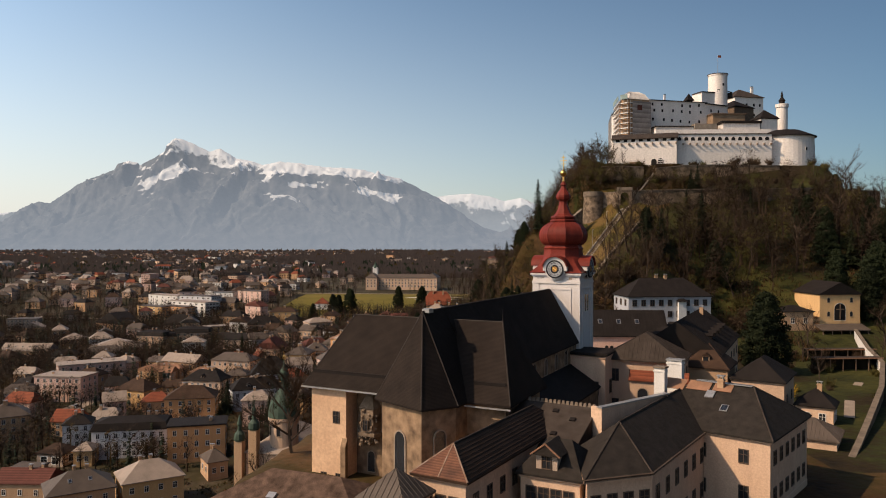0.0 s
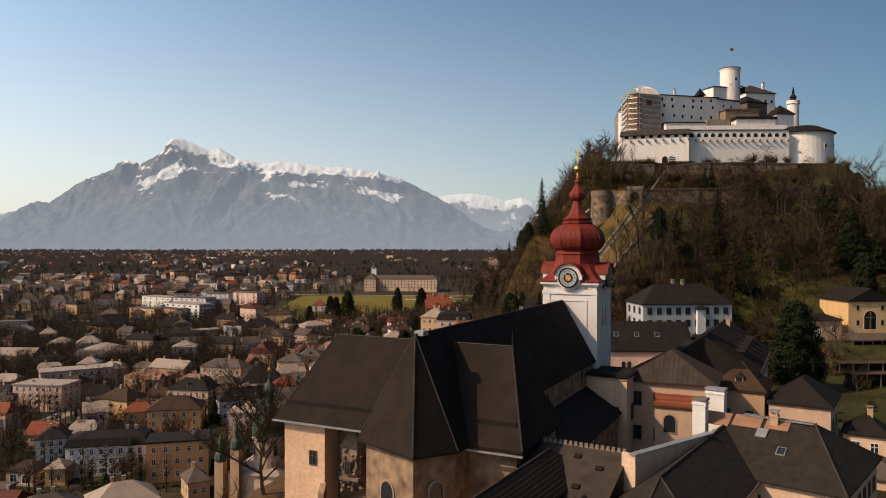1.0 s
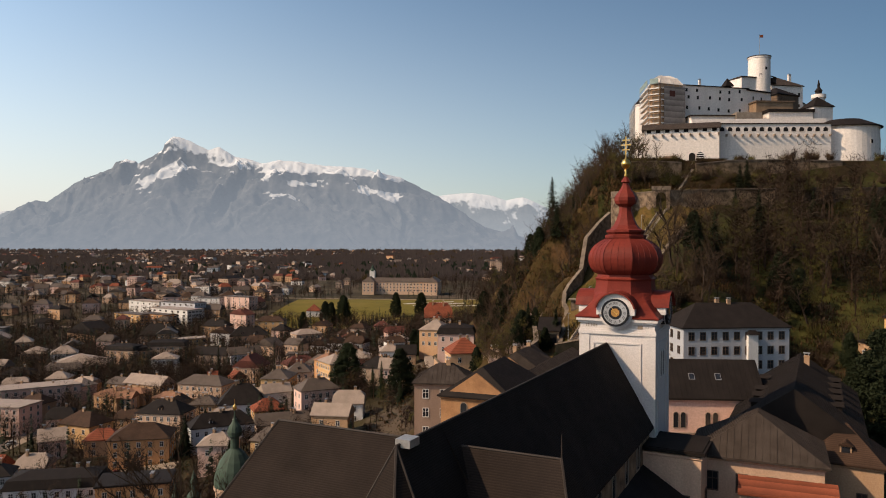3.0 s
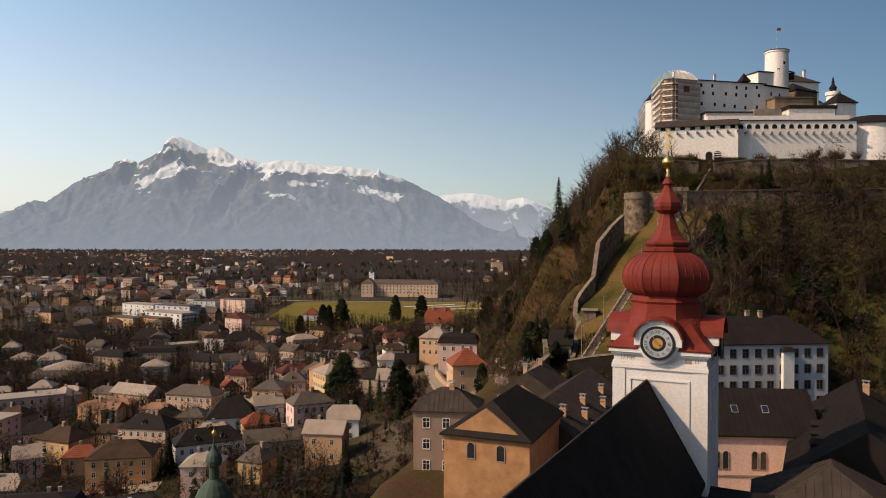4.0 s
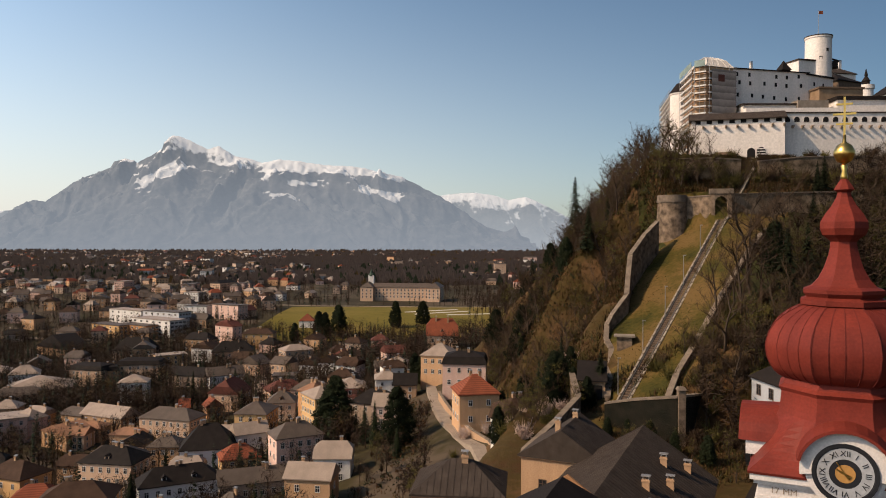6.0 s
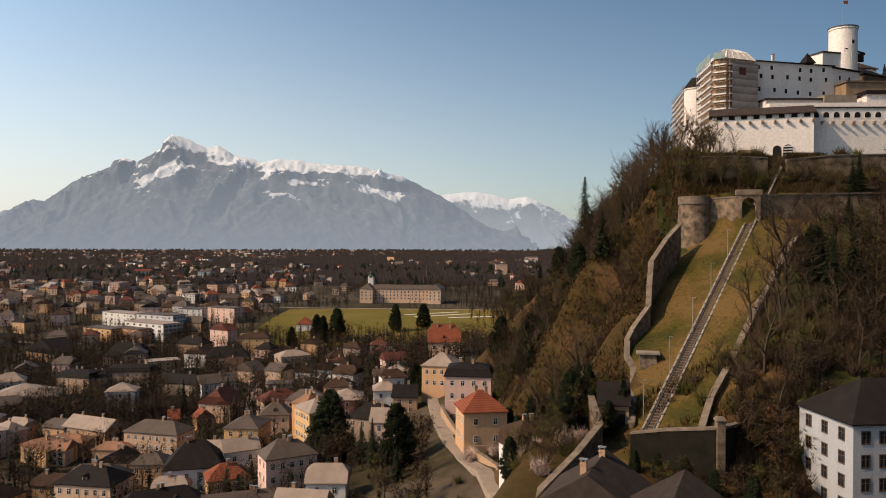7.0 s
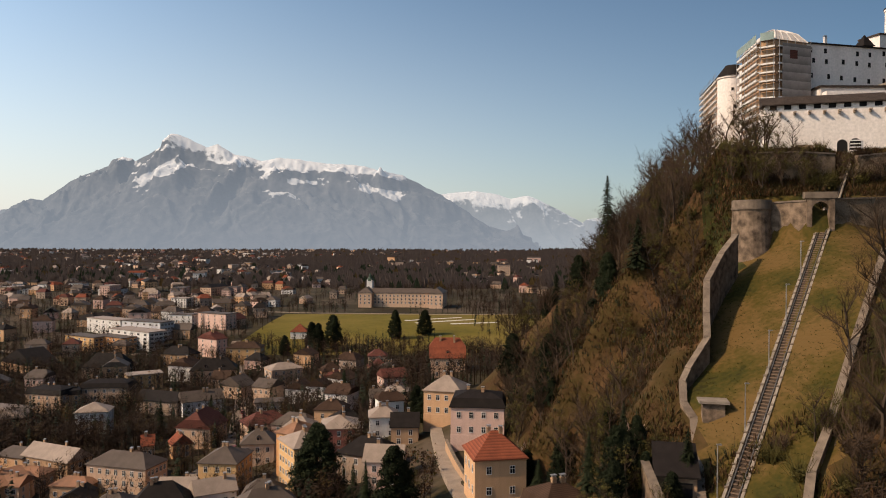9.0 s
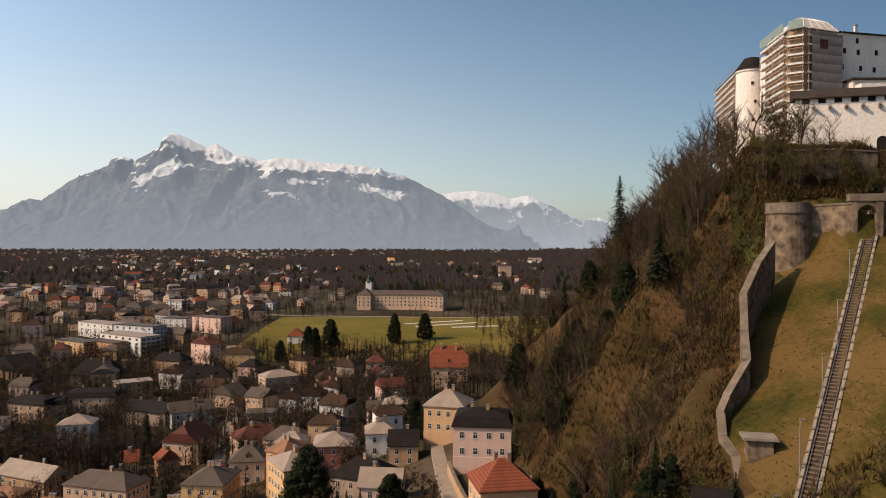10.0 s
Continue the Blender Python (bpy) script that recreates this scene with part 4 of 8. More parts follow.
# nave
part("nave_wall", Build().box(-5.0, 5.0, -49, -4.3, -4, EV + 1.5).mesh("nave_wall", OLDSTONE), church)
part("nave_roof", gable_wedge(-5.5, 5.5, -49.0, -4.5, EV + 1.4, RD).mesh("nave_roof", STEEP), church)
# polygonal choir end
apse = [(5.3, -48.5), (-5.3, -48.5), (-5.3, -56.6), (2.6, -60.0), (5.3, -56.0)]
part("apse_wall", Build().prism([(x * .94, y if y > -50 else y + 0.35) for x, y in apse], -6, EV).mesh("apse_wall", OLDSTONE), church)
n = len(apse)
v = [(x * 1.06, y - (0.3 if y < -50 else 0), EV) for x, y in apse] + [(0, -54.8, RD), (0, -48.5, RD)]
v += [(x, y, z - 0.25) for x, y, z in v[:n]]
f = [(2, 3, 5), (3, 4, 5), (4, 0, 6, 5), (1, 2, 5, 6), tuple(range(7, 7 + n))[::-1]] + [(7 + i, 7 + (i + 1) % n, (i + 1) % n, i) for i in range(n)]
part("apse_roof", Build().add(v, f).mesh("apse_roof", STEEP), church)
# side choirs, under one cross roof
part("side_choir_wall", Build().box(-19.0, -13.3, -52.0, -38, -8, EV - 0.5).mesh("side_choir_wall", CHOIRWALL), church)
part("recessed_wall", Build().box(-13.3, -4.5, -49.3, -38, -8, EV - 0.5).mesh("recessed_wall", OLDSTONE), church)
part("buttress", Build().box(-13.9, -13.1, -52.5, -51.9, -8, 4.2).prism([(-13.9, -52.5), (-13.1, -52.5), (-13.1, -51.9), (-13.9, -51.9)], 4.2, 5.4, top=[(-13.9, -51.95), (-13.1, -51.95), (-13.1, -51.9), (-13.9, -51.9)]).mesh("buttress", OLDSTONE), church)
part("side_choir_wall", Build().box(4.5, 10.2, -52.4, -40, -6, EV - 0.2).mesh("side_choir_wall", OLDSTONE), church)


def cross_roof(x0, x1, y0, y1, z0, z1, r0, r1, ry):
    """A roof with its ridge along x from r0 to r1 at y = ry, hipped towards both ends."""
    v = [(x0, y0, z0), (x1, y0, z0), (x1, y1, z0), (x0, y1, z0), (r0, ry, z1), (r1, ry, z1)]
    v += [(x, y, z - 0.25) for x, y, z in v[:4]]
    return Build().add(v, [(0, 1, 5, 4), (1, 2, 5), (2, 3, 4, 5), (3, 0, 4), (9, 8, 7, 6), (6, 7, 1, 0), (7, 8, 2, 1), (8, 9, 3, 2), (9, 6, 0, 3)])


part("side_choir_roof", cross_roof(-20.1, 1.0, -52.6, -38, EV - 0.4, 21.8, -14.6, 1.0, -47.6).mesh("side_choir_roof", STEEP), church)
part("side_choir_roof", cross_roof(-1.0, 11.3, -53.8, -40, EV, 21.8, -1.0, 7.9, -47.7).mesh("side_choir_roof", STEEP), church)
for x0, x1, y in ((-20.2, -5.2, -52.66), (5.4, 11.4, -53.86)):
    part("gutter", Build().box(x0, x1, y - 0.18, y + 0.06, EV - 0.58, EV - 0.40).mesh("gutter", METAL), church)
# aisles with lean-to roofs
part("aisle_wall", Build().box(4.9, 10.0, -40, -4.3, -4, 7.0).mesh("aisle_wall", OLDSTONE), church)
v = [(5.0, -40, 10.4), (10.5, -40, 6.9), (10.5, -4.3, 6.9), (5.0, -4.3, 10.4), (5.0, -40, 6.6), (10.5, -40, 6.6), (10.5, -4.3, 6.6), (5.0, -4.3, 6.6)]
part("aisle_roof", Build().add(v, [(0, 1, 2, 3), (7, 6, 5, 4), (0, 4, 5, 1), (1, 5, 6, 2), (2, 6, 7, 3)]).mesh("aisle_roof", ROOF["dark"]), church)
for y in (-11, -16.5, -22, -27.5, -33):
    part("arched_window", window_mesh(1.25, 2.6, STONEFRAME, True), church, pose(5.0, y, 10.6, 0, 0, 90))
for (x, y), rz, zz, ww in (((-1.4, -57.95), -24, 3.4, 2.0), ((3.85, -57.6), 62, 4.0, 1.6)):
    part("arched_window", window_mesh(ww, 5.6, STONEFRAME, True), church, pose(x, y, zz, 0, 0, rz))
for x, y, w, h, z in ((-14.9, -52.0, 0.9, 1.5, 7.3), (-17.0, -52.0, 0.8, 1.4, -1.2), (-14.6, -52.0, 0.7, 1.3, -1.0)):
    part("window", window_mesh(w, h, DARKFRAME), church, pose(x, y, z))
# stone oriel niche on the side choir
orng = random.Random(4)
b = Build().prism([(-1.1, 0), (-0.8, -1.1), (0.8, -1.1), (1.1, 0)], 4.4, 7.6)
b.prism([(-1.3, 0), (-1.0, -1.3), (1.0, -1.3), (1.3, 0)], 4.0, 4.4).prism([(-0.4, 0), (-0.2, -0.3), (0.2, -0.3), (0.4, 0)], 2.6, 4.0, top=[(-1.1, 0), (-0.8, -1.1), (0.8, -1.1), (1.1, 0)])
b.prism([(-1.2, 0), (-0.9, -1.2), (0.9, -1.2), (1.2, 0)], 7.6, 10.0, top=[(-0.1, 0), (-0.1, -0.1), (0.1, -0.1), (0.1, 0)])
for i in range(70):
    # broken stone crust of the oriel
    a_, z_ = orng.uniform(-1.15, 1.15), orng.uniform(2.8, 8.6)
    y_ = -1.15 if abs(a_) < 0.75 else -0.75
    k = 1.0 if z_ < 7.6 else 0.45
    s_ = orng.uniform(.10, .24)
    b.lathe([(s_ * .5, z_ - s_), (s_, z_), (s_ * .5, z_ + s_)], 5, cx=a_ * k, cy=y_ * k, turn=orng.random())
part("oriel", b.mesh("oriel", RUBBLE), church, pose(-10.9, -49.3, 1.4) @ Matrix.Diagonal((1.35, 1.2, 1.05, 1)), "carved pale stone oriel")

part("oriel_window", window_mesh(0.7, 1.4, DARKFRAME), church, pose(-10.9, -50.9, 6.4))
part("arched_window", window_mesh(1.1, 2.8, STONEFRAME, True), church, pose(-10.9, -49.3, 0.4))
# lead-covered hips and snow guards on the steep roofs
LEAD = mat("grey_lead_edge", (0.050, 0.039, 0.033), (0.03, 0.024, 0.020), rough=0.6)
for a_, b_ in (((-5.62, -56.9, EV), (0, -54.8, RD)), ((2.76, -60.3, EV), (0, -54.8, RD)), ((5.62, -56.3, EV), (0, -54.8, RD)),
               ((0, -54.8, RD), (0, -5, RD)), ((-20.1, -52.6, EV - .4), (-14.6, -47.6, 21.8)), ((-14.6, -47.6, 21.8), (-1, -47.6, 21.8)), ((11.3, -53.8, EV), (7.9, -47.7, 21.8)), ((-0.5, -47.7, 21.8), (7.9, -47.7, 21.8))):
    part("hip_cap", Build().tube(a_, b_, 0.09, 0.09, 5).mesh("hip_cap", LEAD), church)
for x0, x1, y0, z0, ry, e0, k in ((-19.0, -5.9, -52.6, EV - .4, -47.6, EV - .4, 0.20), (6.0, 10.2, -53.8, EV, -47.7, EV, 0.22)):
    yy, zz = y0 + (ry - y0) * k, z0 + (21.8 - z0) * k
    part("snow_guard", Build().box(x0, x1, yy - 0.1, yy + 0.06, zz - 0.1, zz + 0.32).mesh("snow_guard", ROOF["dark"]), church)
part("ridge_spike", Build().tube((7.9, -47.7, 21.7), (7.9, -47.7, 23.4), 0.06, 0.02, 5).mesh("ridge_spike", LEAD), church)
ledge = Build().box(-0.5, 0.5, -0.6, 0.6, 0, 0.5).mesh("ridge_cover", METAL)
part("ridge_cover", ledge, church, pose(0.2, -53.8, RD - 0.2))

# dates on the tower's frieze
for text, u in (("17", -3.55), ("MM", -2.75), ("11", 3.55)):
    cu = bpy.data.curves.new("date_letters", "FONT")
    cu.body, cu.size, cu.align_x, cu.align_y, cu.extrude = text, 0.5, "CENTER", "CENTER", 0.01
    cu.materials.append(STONEFRAME)
    ob = new("date_letters", cu)
    ob.parent = tower
    ob.matrix_local = pose(u, -hs - 0.02, 25.4, 90, 0, 0)
part("date_bar", Build().box(2.45, 3.05, -hs - 0.05, -hs + 0.02, 25.2, 25.6).mesh("date_bar", STONEFRAME), tower)


# ---- the fortress on its shelf ----
LIME = mat("limewashed_wall", (0.73, 0.655, 0.60), (0.54, 0.475, 0.42), scale=0.5, grain=9, bump=0.3, mix=0.9, streak=True)
OPENING = mat("dark_opening", (0.02, 0.018, 0.017), rough=0.9, bump=0)


def quad_wall(name, a, b, z0, z1, thick, material, parent=None, label="", category="wall"):
    """A straight wall from a to b (plan), its outer face on that line, its body behind it."""
    ax, ay = a
    bx, by = b
    ln = math.hypot(bx - ax, by - ay)
    rz = math.degrees(math.atan2(by - ay, bx - ax))
    me = Build().box(0, ln, 0, thick, z0, z1).mesh(name, material)
    ob = part(name, me, parent, pose(ax, ay, 0, 0, 0, rz), label) if parent else tagged(new(name, me), label, category)
    if not parent:
        ob.matrix_world = pose(ax, ay, 0, 0, 0, rz)
    return ob, ln


def hole_mesh(w, h, arch=False):
    def make():
        b = Build()
        t = 0.09
        if arch:
            pts = [(-w / 2, 0), (w / 2, 0)] + [(w / 2 * math.cos(a), h - w / 2 + w / 2 * math.sin(a)) for a in np.linspace(0, math.pi, 9)]
        else:
            pts = [(-w / 2, 0), (w / 2, 0), (w / 2, h), (-w / 2, h)]
        k = len(pts)
        cx, cz = 0, h / 2
        out = [((x - cx) * (1 + 2 * t / w) + cx, (z - cz) * (1 + 2 * t / h) + cz) for x, z in pts]
        b.add([(x, -0.07, z) for x, z in out] + [(x, -0.07, z) for x, z in pts] + [(x, -0.02, z) for x, z in pts] + [(x, 0.1, z) for x, z in out],
              [q for i in range(k) for q in ((i, (i + 1) % k, k + (i + 1) % k, k + i), (k + i, k + (i + 1) % k, 2 * k + (i + 1) % k, 2 * k + i),
                                             ((i + 1) % k, i, 3 * k + i, 3 * k + (i + 1) % k))], 0)
        b.add([(x, -0.025, z) for x, z in pts], [tuple(range(k))], 1)
        return b.mesh("window", LIME, OPENING)
    return cached(("hole", w, h, arch), make)


fort = thing("fortress", 110, 330, 106, 0, "white limewashed hilltop fortress with round keep", "castle")
FM = Matrix.Translation((-110, -330, -106))


def fpart(name, me, m=None, label=""):
    return part(name, me, fort, FM @ (m if m is not None else Matrix.Identity(4)), label)


def fblock(name, a, b, depth, z0, z1, material=LIME, label=""):
    ln = math.hypot(b[0] - a[0], b[1] - a[1])
    rz = math.degrees(math.atan2(b[1] - a[1], b[0] - a[0]))
    return fpart(name, Build().box(0, ln, 0, depth, z0, z1).mesh(name, material), pose(a[0], a[1], 0, 0, 0, rz), label), ln


# gate bastion with its lean-to wall-walk roof
bast, L = fblock("gate_bastion", (75.0, 325.0), (100.4, 317.2), 14, 98, 120.4)
b = Build().add([(-0.8, -0.9, 120.3), (L + 0.6, -0.9, 120.3), (L + 0.6, 4.4, 122.9), (-0.8, 4.4, 122.9), (-0.8, -0.9, 120.05), (L + 0.6, -0.9, 120.05), (L + 0.6, 4.4, 120.05), (-0.8, 4.4, 120.05)],
                [(0, 1, 2, 3), (7, 6, 5, 4), (0, 4, 5, 1), (1, 5, 6, 2), (2, 6, 7, 3), (3, 7, 4, 0)])
part("wall_walk_roof", b.mesh("wall_walk_roof", ROOF["slate"]), bast)
b = Build().box(0, L, 4.4, 9, 119, 122.7)
part("wall_walk", b.mesh("wall_walk", LIME), bast)
for i in range(8):
    part("embrasure", hole_mesh(1.6, 1.1), bast, pose(1.9 + i * (L - 3.6) / 7, 0, 119.0))
    part("corbel", cached("corbel", lambda: Build().box(-0.28, 0.28, -1.35, 0.0, -0.1, 0.3).box(-0.28, 0.28, -0.7, 0.0, -0.55, -0.1).mesh("corbel", STONEFRAME)), bast, pose(3.4 + i * (L - 3.6) / 7, 0, 118.1))
part("gate_arch", hole_mesh(2.3, 3.7, True), bast, pose(17.2, 0, 107.6))
g2 = part("gate_arch", hole_mesh(2.5, 3.7, True), bast, pose(20.0, 0, 107.8))
for z in (0.6, 1.4, 2.2, 3.0):
    part("bar", cached("gbar", lambda: Build().box(-1.2, 1.2, -0.35, -0.15, 0, 0.28).mesh("bar", FRAME)), g2, pose(0, 0, z))
b = Build().add([(-1.9, -2.0, 1.9), (1.9, -2.0, 1.9), (1.9, 0, 2.9), (-1.9, 0, 2.9), (-1.9, -2.0, 1.7), (1.9, -2.0, 1.7), (1.9, 0, 2.7), (-1.9, 0, 2.7)],
                [(0, 1, 2, 3), (7, 6, 5, 4), (0, 4, 5, 1), (1, 5, 6, 2), (3, 7, 4, 0)])
b.box(-1.5, 1.5, -1.6, 0, -1.2, 1.9)
part("shed", b.mesh("shed", TIMBER), bast, pose(8.8, 0, 107.4), "small timber lean-to")
# long curtain wall with loopholes
cur, L = fblock("curtain_wall", (100.8, 321.0), (142.5, 320.0), 3.0, 99, 122.0)
b = Build().box(-0.2, L + 0.2, -0.35, 3.3, 122.0, 122.35)
part("coping", b.mesh("coping", ROOF["slate"]), cur)
for i in range(14):
    part("loophole", hole_mesh(1.7, 1.6, True), cur, pose(2.0 + i * (L - 4) / 13, 0, 119.3))
    part("corbel", MESHES["corbel"], cur, pose(3.5 + i * (L - 4) / 13, 0, 117.9))
# round bastion
rb = fpart("round_bastion", Build().lathe([(13.2, 92), (12.5, 104), (11.9, 121.2), (12.2, 121.3), (12.2, 121.7)], 40).mesh("round_bastion", LIME, smooth=False), pose(153.5, 331.5, 0))
part("cone_roof", Build().lathe([(13.0, 121.6), (13.0, 121.9), (6.0, 125.0), (5.6, 125.0)], 40).mesh("cone_roof", ROOF["dark"]), rb)
for a, z in ((-70, 115.0), (-45, 112.0), (-25, 116)):
    part("loophole", hole_mesh(1.0, 1.4), rb, pose(12.15 * math.cos(radians(a)), 12.15 * math.sin(radians(a)), z, 0, 0, a + 90))
# inner ward walls
fblock("inner_wall", (98, 340), (150, 338), 3, 104, 127.0)
iw, L = fblock("inner_terrace", (100, 347.5), (118, 347.5), 6, 104, 129.4)
fblock("inner_roof", (99.5, 346.8), (118.5, 346.8), 6.6, 129.4, 129.9, ROOF["slate"])
fblock("inner_terrace", (118, 346.0), (128.5, 346.4), 5, 104, 130.8, CONCRETE)
WARMSTONE = mat("brown_bastion_stone", (0.30, 0.20, 0.125), (0.16, 0.105, 0.066), scale=1.2, grain=10, bump=0.5, mix=0.6)
st, L = fblock("stone_bastion", (129.7, 355), (145.5, 356), 9, 110, 136.6, WARMSTONE, "brown rubble stone bastion")
fblock("bastion_roof", (129.3, 354.5), (145.9, 355.5), 9.6, 136.6, 137.2, TIMBER)
wt, L = fblock("white_turret", (148.6, 345), (157.0, 346.5), 8, 104, 133.0)
part("turret_roof", roof_build("pyramid", 8.6, 8.0, 4.6, 0.6).mesh("turret_roof", ROOF["dark"]), wt, pose(4.3, 4.0, 133.2))
fblock("gallery", (130.5, 344.5), (148.0, 344.5), 6, 104, 130.6)
fblock("gallery_roof", (130.0, 343.9), (148.6, 343.9), 7, 130.6, 131.8, ROOF["dark"])
# the great residential block
hb, L = fblock("high_block", (98.5, 353.5), (128.5, 361.0), 30, 104, 143.6)
b = Build().add([(-0.5, -0.6, 143.5), (L + .5, -0.6, 143.5), (L + .5, 14, 146.0), (-0.5, 14, 146.0), (-0.5, -0.6, 143.2), (L + .5, -0.6, 143.2), (L + .5, 14, 143.2), (-.5, 14, 143.2)],
                [(0, 1, 2, 3), (7, 6, 5, 4), (0, 4, 5, 1), (1, 5, 6, 2), (2, 6, 7, 3), (3, 7, 4, 0)])
part("roof", b.mesh("roof", ROOF["dark"]), hb)
rng = random.Random(4)
for r, z in enumerate((140.8, 137.6, 133.2)):
    for c in range(6):
        if rng.random() < 0.85:
            part("window", hole_mesh(1.0, 1.4), hb, pose(2.5 + c * 5.0 + rng.uniform(-.7, .7), 0, z + rng.uniform(-.4, .4)))
part("turret_roof", Build().lathe([(2.9, 0), (0.1, 3.6)], 4, turn=math.pi / 4).mesh("turret_roof", ROOF["dark"]), hb, pose(24.0, 4.0, 144.6))
chimney(hb, 12, 6, 143.5, 147.3, 0.9, LIME)
hb2, L = fblock("high_block", (128.5, 361.0), (141.0, 367.5), 26, 104, 142.6)
fblock("block_roof", (128.2, 360.3), (141.3, 366.9), 26, 142.6, 143.1, ROOF["dark"])
for z in (139.0, 134.5):
    for u in (3.5, 8.5):
        part("window", hole_mesh(1.0, 1.4), hb2, pose(u, 0, z))
# scaffolded corner tower, round stair tower and the wing behind
NETTING = mat("dusty_scaffold_net", (0.34, 0.285, 0.245), (0.22, 0.185, 0.16), rough=0.9, scale=1.2, bump=0.3, mix=0.6, courses=0.134)


def scaffold(parent, a, b, z0, z1, lift, deck_mat, net=None):
    """Poles, decks and rails along a facade from a to b; net: heights between which a dusty net hangs."""
    ln = math.hypot(b[0] - a[0], b[1] - a[1])
    m = pose(a[0], a[1], 0, 0, 0, math.degrees(math.atan2(b[1] - a[1], b[0] - a[0])))
    me = Build().box(-0.3, ln + 0.3, -1.45, -0.35, 0, 0.2).mesh("scaffold_deck", deck_mat)
    toe = Build().box(-0.3, ln + 0.3, -1.5, -1.44, 0.2, 0.62).mesh("toe_board", FRAME)
    z = z0
    while z < z1:
        part("scaffold_deck", me, parent, m @ pose(0, 0, z))
        part("toe_board", toe, parent, m @ pose(0, 0, z))
        z += lift
    pole = Build().tube((0, 0, z0 - 6), (0, 0, z1 + 1.2), 0.07, 0.07, 5).mesh("scaffold_pole", METAL)
    n = max(2, int(ln / 2.4))
    for i in range(n + 1):
        part("scaffold_pole", pole, parent, m @ pose(ln * i / n, -1.5, 0))
    if net:
        part("scaffold_net", Build().box(1.0, ln, -1.62, -1.56, net[0], net[1]).mesh("scaffold_net", NETTING), parent, m)


poly = [(84.6, 349.6), (87.4, 347.4), (98.0, 351.5), (101.0, 372.0), (86.4, 368.0)]
sc = fpart("scaffolded_tower", Build().prism(poly, 100, 142.6).mesh("scaffolded_tower", PLASTER["tan"]), None, "corner tower wrapped in scaffolding and netting")
scaffold(sc, poly[1], poly[2], 112, 142, 2.35, TIMBER, (116, 141.5))
scaffold(sc, poly[0], poly[1], 112, 142, 2.35, TIMBER)
scaffold(sc, poly[4], poly[0], 108, 142, 2.35, FRAME)
cx, cy = 92.5, 359.5
TENT = mat("pale_plastic_sheet", (0.62, 0.55, 0.48), (0.46, 0.40, 0.35), rough=0.4, bump=0.05)
rim = [(x + (x - cx) * 0.04, y + (y - cy) * 0.04) for x, y in poly]
mid = [(x + (cx - x) * 0.28, y + (cy - y) * 0.28) for x, y in poly]
tip = [(x + (cx - x) * 0.66, y + (cy - y) * 0.66) for x, y in poly]
v = [(x, y, z) for ring, z in ((rim, 142.7), (mid, 145.8), (tip, 147.6)) for x, y in ring]
f = [(5 * j + i, 5 * j + (i + 1) % 5, 5 * j + 5 + (i + 1) % 5, 5 * j + 5 + i) for j in (0, 1) for i in range(5)] + [(10, 11, 12, 13, 14), (4, 3, 2, 1, 0)]
tent = part("tent_roof", Build().add(v, f).mesh("tent_roof", TENT), sc, None, "pale plastic weather roof")
for i in range(5):
    for k in (0.0, 0.25, 0.5, 0.75):
        a_, b_, c_ = [Vector(v[5 * j + i]).lerp(Vector(v[5 * j + (i + 1) % 5]), k) + Vector((0, 0, .08)) for j in range(3)]
        part("rib", Build().tube(a_, b_, 0.09, 0.09, 4).tube(b_, c_, 0.09, 0.09, 4).mesh("rib", FRAME), tent)
GUARD = mat("greenish_guard_net", (0.24, 0.30, 0.28), (0.16, 0.20, 0.19), rough=0.8, bump=0)
for a_, b_ in ((poly[4], poly[0]), (poly[0], poly[1])):
    ln_ = math.hypot(b_[0] - a_[0], b_[1] - a_[1])
    part("guard_net", Build().box(0, ln_, -1.6, -1.54, 142.4, 144.6).mesh("guard_net", GUARD), sc, pose(a_[0], a_[1], 0, 0, 0, math.degrees(math.atan2(b_[1] - a_[1], b_[0] - a_[0]))))
part("banner", Build().box(-1.4, 1.4, -0.05, 0.05, -1.2, 1.2).mesh("banner", ROOF["maroon"]), sc, pose(92.6, 347.7, 138.6, 0, 0, 20), "small red and white site banner")
rt = fpart("round_tower", Build().lathe([(5.3, 92), (5.0, 143.6), (5.35, 143.8), (5.35, 144.4)], 28).mesh("round_tower", LIME), pose(97.4, 404.0, 0))
part("cone_roof", Build().lathe([(5.6, 144.4), (2.4, 148.6), (0.5, 148.8)], 28).mesh("cone_roof", ROOF["dark"]), rt)
for a, z in ((-100, 120), (-108, 127), (-100, 133), (-110, 139)):
    part("window", hole_mesh(0.8, 1.1), rt, pose(5.08 * math.cos(radians(a)), 5.08 * math.sin(radians(a)), z, 0, 0, a + 90))
poly = [(95.0, 409.0), (108.0, 405.0), (114.0, 446.0), (101.0, 444.0)]
fw = fpart("far_wing", Build().prism(poly, 96, 146.0).mesh("far_wing", PLASTER["tan"]))
scaffold(fw, poly[3], poly[0], 112, 146, 2.3, FRAME)
part("roof", Build().prism([(94, 408), (109, 404), (115, 447), (100, 445)], 146, 150, top=[(99, 414), (105, 412), (109, 440), (105, 440)]).mesh("roof", ROOF["dark"]), fw)
poly = [(95.0, 372.0), (104.0, 372.0), (110.0, 404.0), (100.0, 404.0)]
fpart("link_block", Build().prism(poly, 96, 142.5).mesh("link_block", PLASTER["tan"]))
